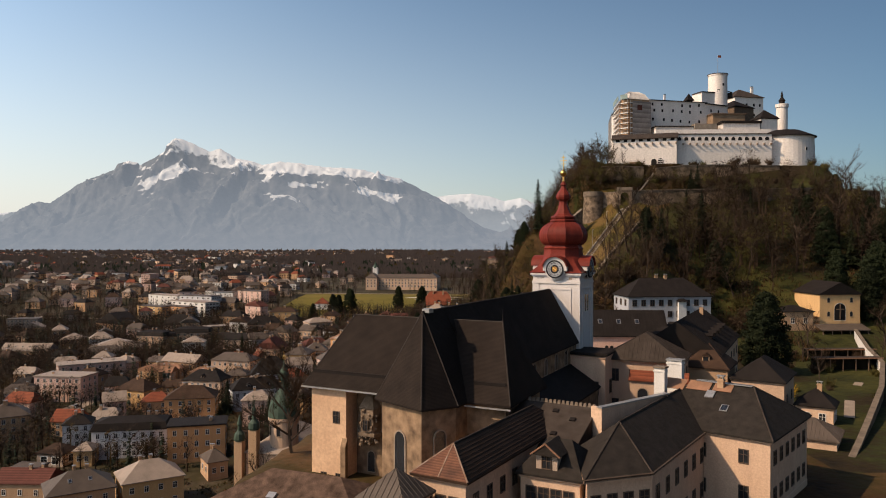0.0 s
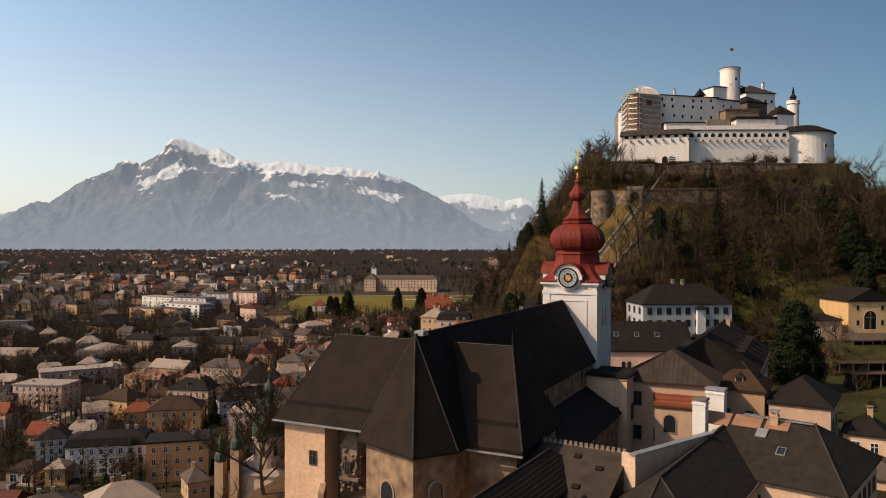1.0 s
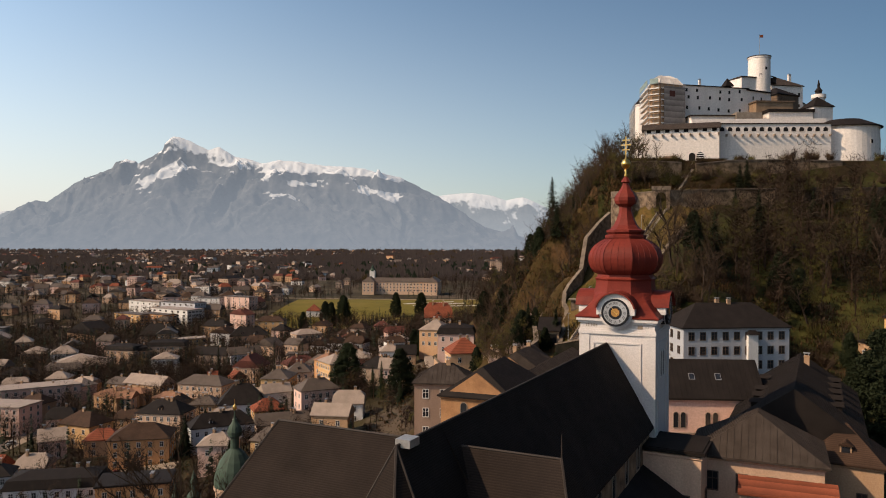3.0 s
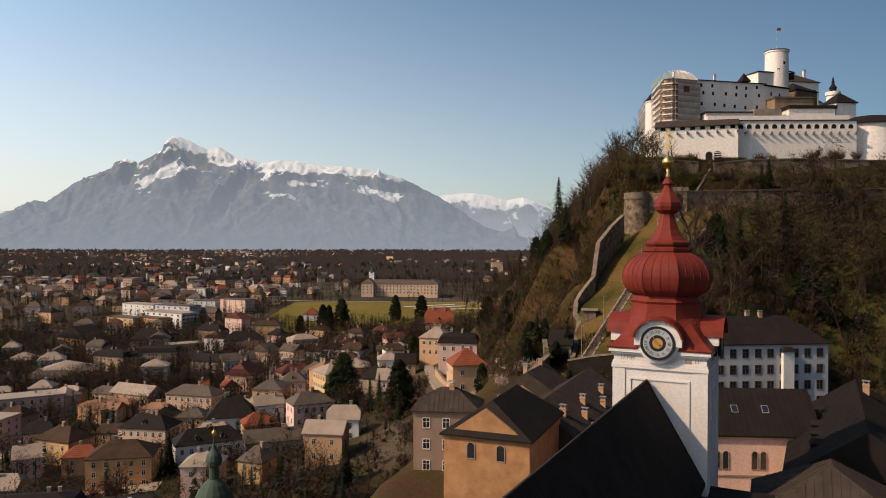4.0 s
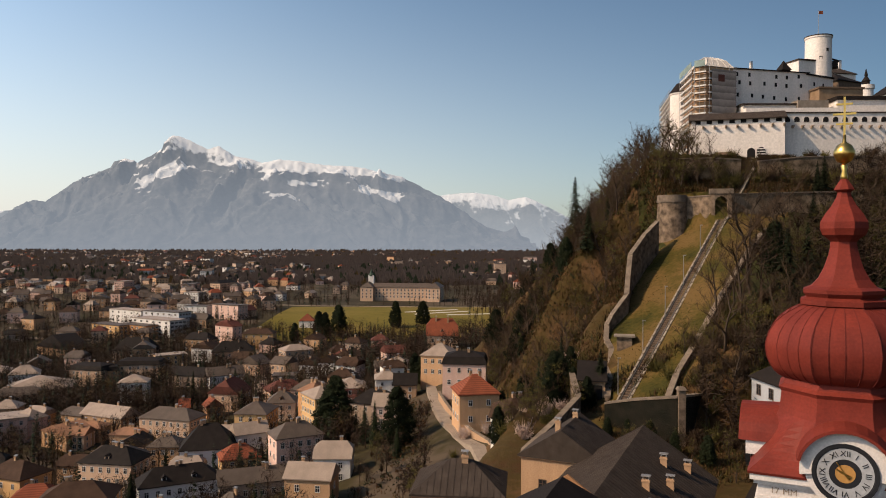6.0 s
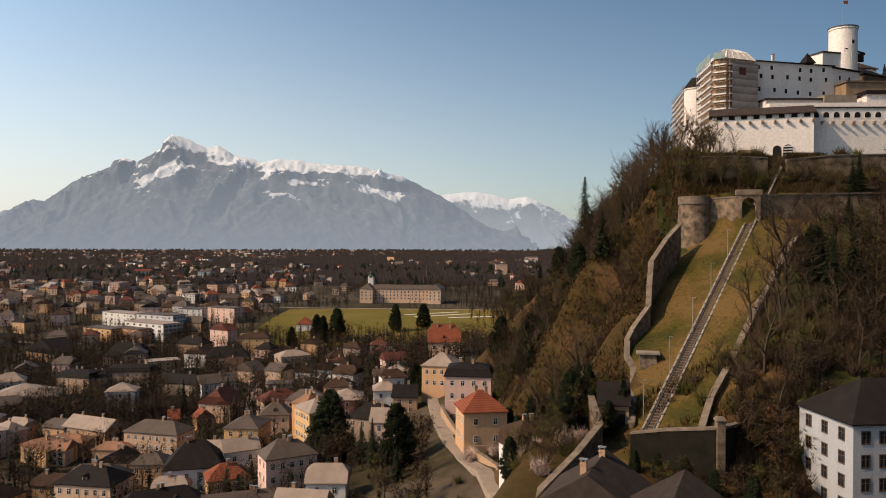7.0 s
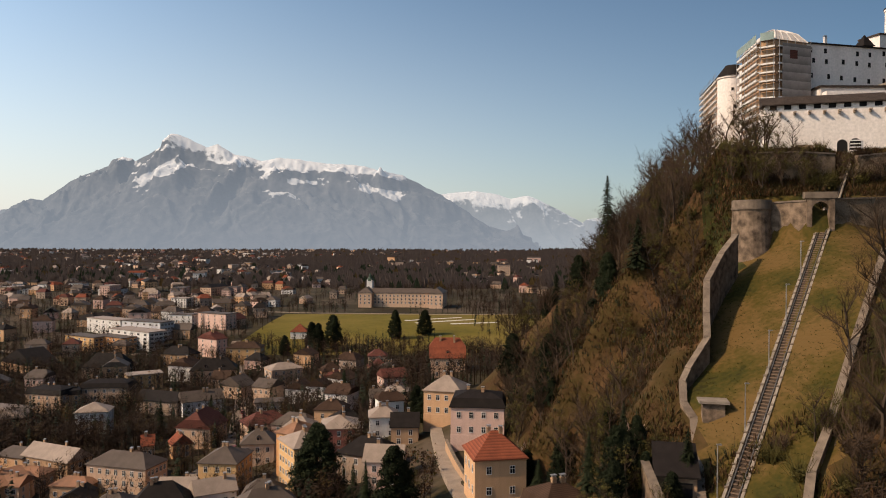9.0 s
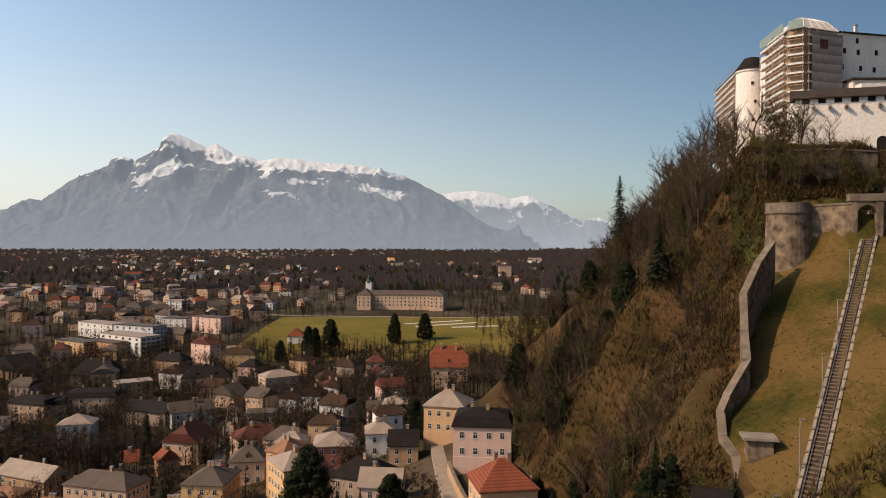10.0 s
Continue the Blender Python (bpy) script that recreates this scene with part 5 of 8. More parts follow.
# the keep
kp = fpart("keep", Build().lathe([(6.6, 120), (6.2, 138), (4.75, 141.5), (4.6, 159.4), (4.85, 159.6), (4.85, 160.2)], 36).mesh("keep", LIME), pose(140.0, 376.5, 0))
part("keep_roof", Build().lathe([(5.0, 160.2), (5.0, 160.5), (0.4, 161.4)], 36).mesh("keep_roof", ROOF["slate"]), kp)
for a, z in ((-75, 154), (-75, 149), (-105, 151), (-60, 144.5)):
    part("window", hole_mesh(1.1, 1.3), kp, pose(4.62 * math.cos(radians(a)), 4.62 * math.sin(radians(a)), z, 0, 0, a + 90))
part("oriel", Build().box(-1.6, 1.6, -1.6, 1.6, -2.4, 0).add([(-2, -2, 0), (2, -2, 0), (2, 2, 1.8), (-2, 2, 1.8)], [(0, 1, 2, 3), (3, 2, 1, 0)]).mesh("oriel", ROOF["dark"]), kp, pose(5.4, -0.5, 151.0, 0, 0, 60))
part("flag_pole", Build().tube((0, 0, 160), (0, 0, 170.6), 0.12, 0.07, 6).mesh("flag_pole", METAL), kp)
part("flag", Build().box(0.1, 1.7, -0.02, 0.02, 169.2, 170.4).mesh("flag", ROOF["red"]), kp, None, "small red and white flag")
kb, L = fblock("keep_annex", (130.0, 371), (137, 373), 8, 120, 150.5)
fblock("annex_roof", (129.7, 370.6), (137.3, 372.6), 8.6, 150.5, 151.0, ROOF["slate"])
# western buildings behind
wb, L = fblock("west_block", (177.0, 448.0), (196.0, 452.0), 20, 112, 163.5)
part("roof", roof_build("hip", L, 20, 6.5, 0.7).mesh("roof", ROOF["slate"]), wb, pose(L / 2, 10, 163.6))
for u in (3, 8, 13, 17):
    for z in (158, 152):
        part("window", hole_mesh(1.3, 1.7), wb, pose(u, 0, z))
chimney(wb, 17, 8, 166, 171.5, 1.6, LIME)
wb2, L = fblock("west_block", (194.0, 462.0), (226.0, 500.0), 14, 112, 160.0)
part("roof", roof_build("hip", L, 14, 5.0, 0.6).mesh("roof", ROOF["dark"]), wb2, pose(L / 2, 7, 160.0))
for u in range(4, 46, 6):
    for z in (154, 148):
        part("window", hole_mesh(1.3, 1.7), wb2, pose(u, 0, z))
db, L = fblock("dark_barn", (152.0, 384.0), (164.0, 390.0), 14, 112, 146.0, TIMBER, "dark timber hoarding beside the keep")
part("roof", roof_build("hip", L, 14, 4.5, 0.6).mesh("roof", ROOF["dark"]), db, pose(L / 2, 7, 146.0))
bt = fpart("bell_turret", Build().lathe([(3.9, 106), (3.7, 168.0), (4.3, 168.4), (4.3, 170.6)], 24).mesh("bell_turret", LIME), pose(234.5, 511, 0))
part("spire", Build().lathe([(1.9, 170), (1.9, 172.6), (2.4, 173.0), (1.4, 174.4), (0.7, 175.6), (0.9, 176.4), (0.15, 180)], 12).mesh("spire", ROOF["dark"]), bt)


# ---- ramparts, retaining walls and the cable railway on the lawn ----
def wall_run(name, pts, drop, thick, label, cap=0.35, material=None, stones=0):
    """A wall along plan points with heights of its top; each stretch is a sloping block, with its own cap stones."""
    material = material or RUBBLE
    x0, y0, z0 = pts[0]
    top = thing(name, x0, y0, z0 - drop, 0, label, "wall", kind="structure")
    for (ax, ay, az), (bx, by, bz) in zip(pts, pts[1:]):
        ln = math.hypot(bx - ax, by - ay)
        ux, uy = (bx - ax) / ln, (by - ay) / ln
        px_, py_ = -uy * thick / 2, ux * thick / 2

        def slab(lo, hi, t, over):
            v = []
            for (x, y, z) in ((ax - ux * over, ay - uy * over, az), (bx + ux * over, by + uy * over, bz)):
                for s in (-1, 1):
                    v += [(x + s * px_ * t - x0, y + s * py_ * t - y0, z + lo - z0 + drop), (x + s * px_ * t - x0, y + s * py_ * t - y0, z + hi - z0 + drop)]
            return Build().add(v, [(0, 1, 3, 2), (4, 6, 7, 5), (0, 4, 5, 1), (2, 3, 7, 6), (1, 5, 7, 3), (0, 2, 6, 4)])

        part("masonry", slab(-drop, 0, 1.0, 0.05).mesh("masonry", material), top)
        part("cap", slab(0, cap, 1.25, 0.08).mesh("cap", CAPSTONE), top)
    return top


IVY2 = ramped("half_overgrown_rubble", 0.35, [(0.42, (0.022, 0.017, 0.008)), (0.56, (0.070, 0.050, 0.030)), (0.78, (0.19, 0.138, 0.095))], bump=0.9)
wall_run("rampart_wall", [(6, 211, 45.0), (12, 219, 47.6), (18.5, 225.5, 51.2), (23.5, 233, 53.6), (24.6, 246, 55.6)], 9, 0.95, "old rampart wall stepping down beside the lane")
wall_run("rampart_wall", [(30.4, 239.5, 52.2), (32.3, 246, 54.3), (33.8, 252, 56.3), (35.1, 257, 59.2), (34.8, 261, 60.8), (35.6, 264, 63.6), (36.8, 265.0, 65.5), (41.2, 268.5, 70.2), (42.6, 273, 74.0), (44.4, 278, 79.4), (49.6, 285, 84.2), (54.6, 290.5, 88.0)], 10.0, 0.95,
         "old stone rampart wall climbing the lawn's edge")
wall_run("lawn_wall", [(x, y, ground_at(x, y) + 1.3) for x, y in ((39.0, 229), (42.5, 234.8), (48.5, 241.5), (57.5, 252.8), (70, 268.5), (79, 281))], 4, 0.9, "low stone wall along the lawn's shaded side")
wall_run("retaining_wall", [(28.0, 229.5, 53.2), (32, 226, 54.6), (38.4, 220.8, 56.2)], 11, 1.1, "ivy-dark retaining wall below the lawn", material=IVY)
wall_run("retaining_wall", [(39.2, 220.5, 56.4), (46.5, 231, 54.6), (57.8, 243, 53.4), (66.4, 247, 54.2), (90, 250, 56.0), (125, 252, 58.0)], 7, 0.9, "long ivy-clad garden wall below the wooded slope", material=IVY)
p = thing("wall_pillar", 38.8, 220.6, 48, 0, "square stone pillar at the wall's corner", "pillar")
part("shaft", Build().box(-0.6, 0.6, -0.6, 0.6, -4, 9.6).mesh("shaft", RUBBLE), p)
part("cap", Build().prism([(-.8, -.8), (.8, -.8), (.8, .8), (-.8, .8)], 9.6, 10.1, top=[(-.5, -.5), (.5, -.5), (.5, .5), (-.5, .5)]).mesh("cap", CAPSTONE), p)
# round bastion and curtain at the lawn's head
bs = thing("round_bastion", 60.6, 297.6, 84, 0, "squat round rubble bastion at the lawn's head", "tower")
part("drum", Build().lathe([(4.7, -8), (4.2, 0), (3.75, 9.4)], 30).mesh("drum", RUBBLE), bs)
part("parapet", Build().lathe([(4.0, 9.4), (4.05, 9.8), (3.9, 9.8), (3.9, 11.4), (3.3, 11.4), (3.3, 10.6)], 30).mesh("parapet", CAPSTONE), bs)
cw = wall_run("terrace_wall", [(63.5, 297.2, 94.6), (66.5, 295.2, 94.8), (69.5, 291.8, 94.9)], 13, 1.4, "rubble curtain wall above the railway")
wall_run("terrace_wall", [(74.2, 291.2, 95.2), (92, 293.6, 95.8), (120, 295.6, 96.4), (150, 298.6, 96.8), (180, 304.6, 96)], 11, 1.4, "long overgrown terrace wall in front of the fortress", material=IVY2)
wall_run("terrace_wall", [(66.5, 309.5, 106.6), (75, 309.2, 106.8), (84.0, 309.6, 106.4)], 9, 1.2, "ivy-grown rubble wall below the fortress gate", material=IVY2)
wall_run("terrace_wall", [(89.5, 310.2, 106.0), (101.5, 310.2, 107.2), (120, 311.0, 107.6), (142, 312.0, 107.2)], 10, 1.4, "overgrown rubble wall below the curtain", material=IVY2)
gate = thing("track_gate", 71.7, 291.2, 88.9, -12, "stone arch over the cable railway track", "gate")
part("pier", Build().box(-2.6, -1.6, -0.8, 0.8, -4, 6.6).mesh("pier", RUBBLE), gate)
part("pier", Build().box(1.6, 2.6, -0.8, 0.8, -4, 6.6).mesh("pier", RUBBLE), gate)
part("lintel", Build().box(-3.0, 3.0, -0.95, 0.95, 6.6, 7.9).mesh("lintel", CAPSTONE), gate)
part("arch_head", Build().add([(x, y, z) for y in (-.7, .7) for x, z in ((-1.6, 6.6), (-1.6, 4.6), (-1.1, 5.5), (0, 6.0), (1.1, 5.5), (1.6, 4.6), (1.6, 6.6))],
                              [(0, 1, 2, 3, 4, 5, 6), (13, 12, 11, 10, 9, 8, 7), (1, 8, 9, 2), (2, 9, 10, 3), (3, 10, 11, 4), (4, 11, 12, 5)]).mesh("arch_head", RUBBLE), gate)

# the railway: a straight incline
A, B = Vector(TRACK_A), Vector(TRACK_A).lerp(Vector(TRACK_B), 0.69)
track = thing("cable_railway", A.x, A.y, A.z, 0, "steep cable railway track on stone kerbs", "railway")
run = B - A
ln = run.length
tm = Matrix.Translation((0, 0, 0)) @ run.to_track_quat("Y", "Z").to_matrix().to_4x4()
part("bed", Build().box(-0.9, 0.9, 0, ln, -1.2, -0.02).mesh("bed", BARK), track, tm)
for s in (-1, 1):
    part("kerb", Build().box(s * 1.12 - 0.2, s * 1.12 + 0.2, 0, ln, -1.6, 0.30).mesh("kerb", CONCRETE), track, tm)
    part("rail", Build().box(s * 0.66 - 0.06, s * 0.66 + 0.06, 0, ln, 0.12, 0.28).mesh("rail", RAILSTEEL), track, tm)
sl = Build().box(-0.9, 0.9, -0.13, 0.13, -0.02, 0.12).mesh("sleeper", TIMBER)
for i in range(int(ln / 0.8)):
    part("sleeper", sl, track, tm @ pose(0, 0.4 + i * 0.8, 0))
km = Build().box(-0.26, 0.26, -0.16, 0.16, 0, 0.16).mesh("kerb_block", CAPSTONE)
for i in range(int(ln / 2.2)):
    for s in (-1, 1):
        part("kerb_block", km, track, tm @ pose(s * 1.12, 0.8 + i * 2.2, 0.30))
# upper track to the fortress gate
A2, B2 = B, Vector(TRACK_B)
up = thing("cable_railway", A2.x, A2.y, A2.z, 0, "upper railway ramp climbing to the fortress gate", "railway")
r2 = B2 - A2
tm2 = r2.to_track_quat("Y", "Z").to_matrix().to_4x4()
part("bed", Build().box(-0.85, 0.85, 0, r2.length, -1.2, -0.02).mesh("bed", BARK), up, tm2)
for s in (-1, 1):
    part("kerb", Build().box(s * 1.1 - 0.2, s * 1.1 + 0.2, 0, r2.length, -1.6, 0.25).mesh("kerb", CONCRETE), up, tm2)
    part("rail", Build().box(s * 0.66 - 0.06, s * 0.66 + 0.06, 0, r2.length, 0.1, 0.26).mesh("rail", RAILSTEEL), up, tm2)


def lamp_post(x, y):
    z = ground_at(x, y)
    lp = thing("lamp_post", x, y, z, 0, "slim pale lamp post standing on the lawn", "lamp", "lamp posts of the railway")
    part("post", cached("lpost", lambda: Build().tube((0, 0, -0.5), (0, 0, 7.0), 0.09, 0.06, 6).mesh("post", METAL)), lp)
    part("head", cached("lhead", lambda: Build().box(-0.12, 0.55, -0.1, 0.1, 7.0, 7.16).mesh("head", METAL)), lp)


for x, y in ((39.8, 248.8), (47.1, 257.8), (54.2, 267.5), (61.8, 278.3), (32.6, 240.0)):
    lamp_post(x, y)
hut = thing("railway_hut", 28.4, 244.5, 51.2, -12, "dark roofed shed against the rampart", "shed")
part("wall", Build().box(-2.6, 2.6, -2.8, 2.8, -3, 4.2).mesh("wall", PLASTER["tan"]), hut)
part("opening", Build().box(-1.8, 2.0, -2.9, -2.78, 0, 3.0).mesh("opening", OPENING), hut)
part("roof", Build().add([(-3, -3.4, 4.0), (3, -3.4, 4.0), (3, 3, 7.0), (-3, 3, 7.0), (-3, -3.4, 3.75), (3, -3.4, 3.75), (3, 3, 3.75), (-3, 3, 3.75)],
                         [(0, 1, 2, 3), (7, 6, 5, 4), (0, 4, 5, 1), (1, 5, 6, 2), (2, 6, 7, 3), (3, 7, 4, 0)]).mesh("roof", ROOF["dark"]), hut)
sh = thing("lawn_shelter", 37.6, 255.6, ground_at(37.6, 255.6), -12, "small flat roofed shelter by the rampart", "shelter")
part("body", Build().box(-1.6, 1.6, -1.2, 1.2, -1, 2.0).mesh("body", RUBBLE), sh)
part("slab", Build().box(-2.2, 2.2, -1.7, 1.7, 2.0, 2.35).mesh("slab", CONCRETE), sh)


# ---- lanes ----
ROADS = []


def lane(name, pts, width, label, material=None, lift=0.12):
    b = Build()
    dense = []
    for (ax, ay), (bx, by) in zip(pts, pts[1:]):
        n = max(2, int(math.hypot(bx - ax, by - ay) / 4))
        dense += [(ax + (bx - ax) * i / n, ay + (by - ay) * i / n) for i in range(n)]
    dense.append(pts[-1])
    ROADS.extend(dense)
    v = []
    for i, (x, y) in enumerate(dense):
        x0, y0 = dense[max(i - 1, 0)]
        x1, y1 = dense[min(i + 1, len(dense) - 1)]
        l = math.hypot(x1 - x0, y1 - y0)
        ox, oy = -(y1 - y0) / l * width / 2, (x1 - x0) / l * width / 2
        z = max(ground_at(x + k * ox, y + k * oy) for k in (-1, 0, 1)) + lift
        v += [(x - ox, y - oy, z), (x + ox, y + oy, z), (x - ox * 1.05, y - oy * 1.05, z - 1.5), (x + ox * 1.05, y + oy * 1.05, z - 1.5)]
    f = []
    for i in range(len(dense) - 1):
        k, j = 4 * i, 4 * i + 4
        f += [(k, j, j + 1, k + 1), (k + 2, j + 2, j, k), (k + 1, j + 1, j + 3, k + 3)]
    return tagged(new(name, b.add(v, f).mesh(name, material or ASPHALT)), label, "road", kind="structure")


lane("road", [(-7.5, 420), (-7.5, 385), (-6.4, 367), (-4.4, 340), (-1.4, 314), (2.7, 292), (6.8, 279), (9, 262), (4, 235)], 3.6, "pale lane climbing between garden walls")
lane("road", [(-160, 690), (-123.6, 568), (-106.3, 513), (-95.5, 469), (-88, 438), (-84, 405), (-92, 370), (-96, 344)], 7, "pale grey street through the quarter")
lane("road", [(-150, 640), (-260, 655), (-420, 690)], 6, "street between the apartment blocks")
lane("road", [(-158, 352), (-160, 300), (-135, 285), (-110, 280), (-85, 283)], 8, "pale street with parked cars")
lane("road", [(-210, 420), (-150, 425), (-120, 405), (-128, 355)], 6, "pale street between gardens")
lane("road", [(-260, 880), (-140, 850), (0, 838), (140, 850)], 5, "pale path along the meadow")
wall_run("garden_wall", [(3.2, 304, 31.6), (5.6, 291, 32.6), (9.6, 279, 33.0), (11.6, 262, 33.4)], 4, 0.6, "plastered garden wall along the lane", material=PLASTER["tan"])
wall_run("garden_wall", [(-3.4, 345, 31.6), (-1.2, 327, 32.0), (1.6, 310, 32.0)], 4, 0.6, "pale plastered wall along the lane", material=PLASTER["tan"])
for x0, y0, x1, y1 in ((-30, 775, 22, 800), (-40, 790, 10, 815), (0, 770, 40, 780)):
    lane("road", [(x0, y0), (x1, y1)], 4.0, "pale tarpaulin strip laid on the meadow", FRAME)


def car(x, y, rz, paint, label):
    """A parked car: lower body, glazed cabin, four wheels."""
    c = thing("car", x, y, ground_at(x, y) + 0.14, rz, label, "car", "parked cars")
    part("body", cached(("carb", paint.name), lambda: Build().prism([(-2.15, -0.85), (2.15, -0.85), (2.2, 0), (2.15, 0.85), (-2.15, 0.85), (-2.2, 0)], 0.3, 0.85,
                                                                     top=[(-2.05, -0.82), (2.05, -0.82), (2.1, 0), (2.05, 0.82), (-2.05, 0.82), (-2.1, 0)]).mesh("body", paint)), c)
    part("cabin", cached("carc", lambda: Build().prism([(-1.6, -0.78), (1.0, -0.78), (1.0, 0.78), (-1.6, 0.78)], 0.85, 1.4, top=[(-1.1, -0.66), (0.5, -0.66), (0.5, 0.66), (-1.1, 0.66)]).mesh("cabin", GLASS)), c)
    part("roof", cached(("carr", paint.name), lambda: Build().prism([(-1.1, -0.66), (0.5, -0.66), (0.5, 0.66), (-1.1, 0.66)], 1.4, 1.46).mesh("roof", paint)), c)
    for sx in (-1.35, 1.35):
        for sy in (-0.8, 0.8):
            part("wheel", cached("carw", lambda: Build().tube((0, -0.1, 0), (0, 0.1, 0), 0.32, 0.32, 12).mesh("wheel", DIAL)), c, pose(sx, sy, 0.32))


PAINTS = [(mat("white_car_paint", (0.6, 0.6, 0.6), rough=0.3, bump=0, spec=0.5), "white"), (mat("dark_car_paint", (0.03, 0.03, 0.035), rough=0.3, bump=0, spec=0.5), "black"),
          (mat("silver_car_paint", (0.32, 0.32, 0.33), rough=0.3, metal=0.5, bump=0), "silver"), (mat("red_car_paint", (0.25, 0.03, 0.025), rough=0.3, bump=0, spec=0.5), "red")]
rc = random.Random(3)
for x, y, rz in ((-133, 288, -30), (-127, 285, -30), (-120, 279, -14), (-113, 278, -8), (-104, 278, 0), (-97, 279, 5), (-100, 482, 108), (-97, 474, 108), (-103, 500, 108), (-90, 444, 104),
                 (-86, 420, 100), (-114, 538, 108), (-119, 556, 108), (-161, 318, 90), (-130, 366, 95), (-124, 398, 120)):
    paint, word = rc.choice(PAINTS)
    car(x + rc.uniform(-.4, .4) + 2.2, y, rz, paint, "small %s car parked along the street" % word)


# ---- abbey wings round the church ----
AB = dict(frame_mat=DARKFRAME, group="abbey wings", name="abbey_wing", category="building", z=43.0)
w1 = house(6.0, 81.2, -30, 5.5, 25, 9.4, "hip", 2.6, "cream", "brown", 2, 3, 8, axis="y", chims=0, label="abbey wing with long brown shingle roof", hips=True, inset=3.0, **AB)


def chamfered_wing(plan, ridge, eave, top_z, label):
    """A wing over a plan polygon with a broken front: walls, hipped slate roof, hip caps, windows along its two camera-side walls."""
    x0, y0 = plan[0]
    top = thing("abbey_wing", x0, y0, 43.0, 0, label, "building", "abbey wings")
    loc = [(x - x0, y - y0) for x, y in plan]
    cx, cy = sum(p[0] for p in loc) / len(loc), sum(p[1] for p in loc) / len(loc)
    inner = [(x + (cx - x) * 0.05, y + (cy - y) * 0.05) for x, y in loc]
    part("wall", Build().prism(inner, -4, eave).prism(loc, eave - 0.35, eave - 0.02).mesh("wall", PLASTER["cream"]), top)
    (ax, ay), (bx, by) = [(x - x0, y - y0) for x, y in ridge]
    n = len(loc)
    v = [(x, y, eave) for x, y in loc] + [(ax, ay, top_z), (bx, by, top_z)]
    v += [(x, y, eave - 0.25) for x, y in loc]
    f = [(0, 1, n), (1, 2, n + 1, n), (2, 3, n + 1), (3, 4, n, n + 1), (4, 0, n), tuple(range(n + 2, n + 7))[::-1]]
    f += [(n + 2 + i, n + 2 + (i + 1) % n, (i + 1) % n, i) for i in range(n)]
    rf_ = part("roof", Build().add(v, f).mesh("roof", ROOF["aged"]), top)
    for i, j in ((0, n), (1, n), (2, n + 1), (n, n + 1)):
        part("ridge_cap", Build().tube(v[i], v[j], 0.11, 0.11, 5).mesh("ridge_cap", ROOF["slate"]), rf_)
    part("gutter", Build().tube(v[0], v[1], 0.12, 0.12, 6).tube(v[1], v[2], 0.12, 0.12, 6).mesh("gutter", DARKFRAME), top)
    for k, cols in ((0, 4), (1, 8)):
        (px_, py_), (qx, qy) = inner[k], inner[k + 1]
        a = math.degrees(math.atan2(qy - py_, qx - px_))
        for c in range(cols):
            t = (c + 0.5) / cols
            for zz in (1.2, 5.4):
                part("window", window_mesh(1.0, 1.6, DARKFRAME), top, pose(px_ + (qx - px_) * t, py_ + (qy - py_) * t, zz, 0, 0, a))
    return top


w2 = chamfered_wing([(13.7, 71.5), (21.1, 73.9), (36.7, 96.6), (28.3, 102.4), (15.0, 83.1)], [(19.2, 80.2), (32.5, 99.5)], 8.8, 12.5, "cream abbey wing with lichen-dark hipped slate roof")
w3 = house(36.9, 96.5, -40, 16.1, 16.0, 8.9, "hip", 4.5, "cream", "aged", 2, 3, 6, axis="x", chims=1, label="cream corner wing with dark hipped slate roof", inset=4.8, hips=True, **AB)
w4 = house(14.4, 91.0, -31, 9.0, 17.0, 8.2, "gable", 3.8, "cream", "slate", 2, 2, 2, chims=0, label="abbey link wing with worn slate roof", **AB)
house(-4.4, 68.6, -30, 4.6, 4.6, 8.4, "pyramid", 2.4, "cream", "grey", 1, 1, 1, chims=0, label="small stair pavilion with grey tent roof", seams=0.6, **AB)
mr = house(-15.3, 82.0, -21.8, 21, 13, 2.8, "hip", 3.4, "tan", "mossy", 0, 0, 0, chims=0, label="low wing with mossy brown tile roof", inset=6.5, **AB)
dw = house(12.6, 78.6, -28, 6.4, 7, 7.9, "hip", 3.0, "cream", "aged", 2, 4, 2, chims=0, label="projecting abbey wing with dark roof and dormer", inset=2.4, **AB)
dm = part("dormer", Build().box(-1.15, 1.15, 0, 3.4, 0, 1.9).mesh("dormer", PLASTER["grey"]), dw, pose(-0.4, -3.3, 8.3))
part("dormer_roof", Build().add([(-1.6, -.5, 1.8), (1.6, -.5, 1.8), (1.6, 3.6, 1.8), (-1.6, 3.6, 1.8), (0, -.5, 3.0), (0, 3.6, 3.0)], [(0, 1, 4), (1, 2, 5, 4), (2, 3, 5), (3, 0, 4, 5), (3, 2, 1, 0)]).mesh("dormer_roof", ROOF["aged"]), dm)
for q in (-1, 1):
    part("flashing", Build().tube((q * 1.62, -.52, 1.8), (0, -.52, 3.04), 0.10, 0.10, 4).mesh("flashing", ROOF["rust"]), dm)
part("window", window_mesh(0.9, 1.2, DARKFRAME), dm, pose(0, 0, 0.4))
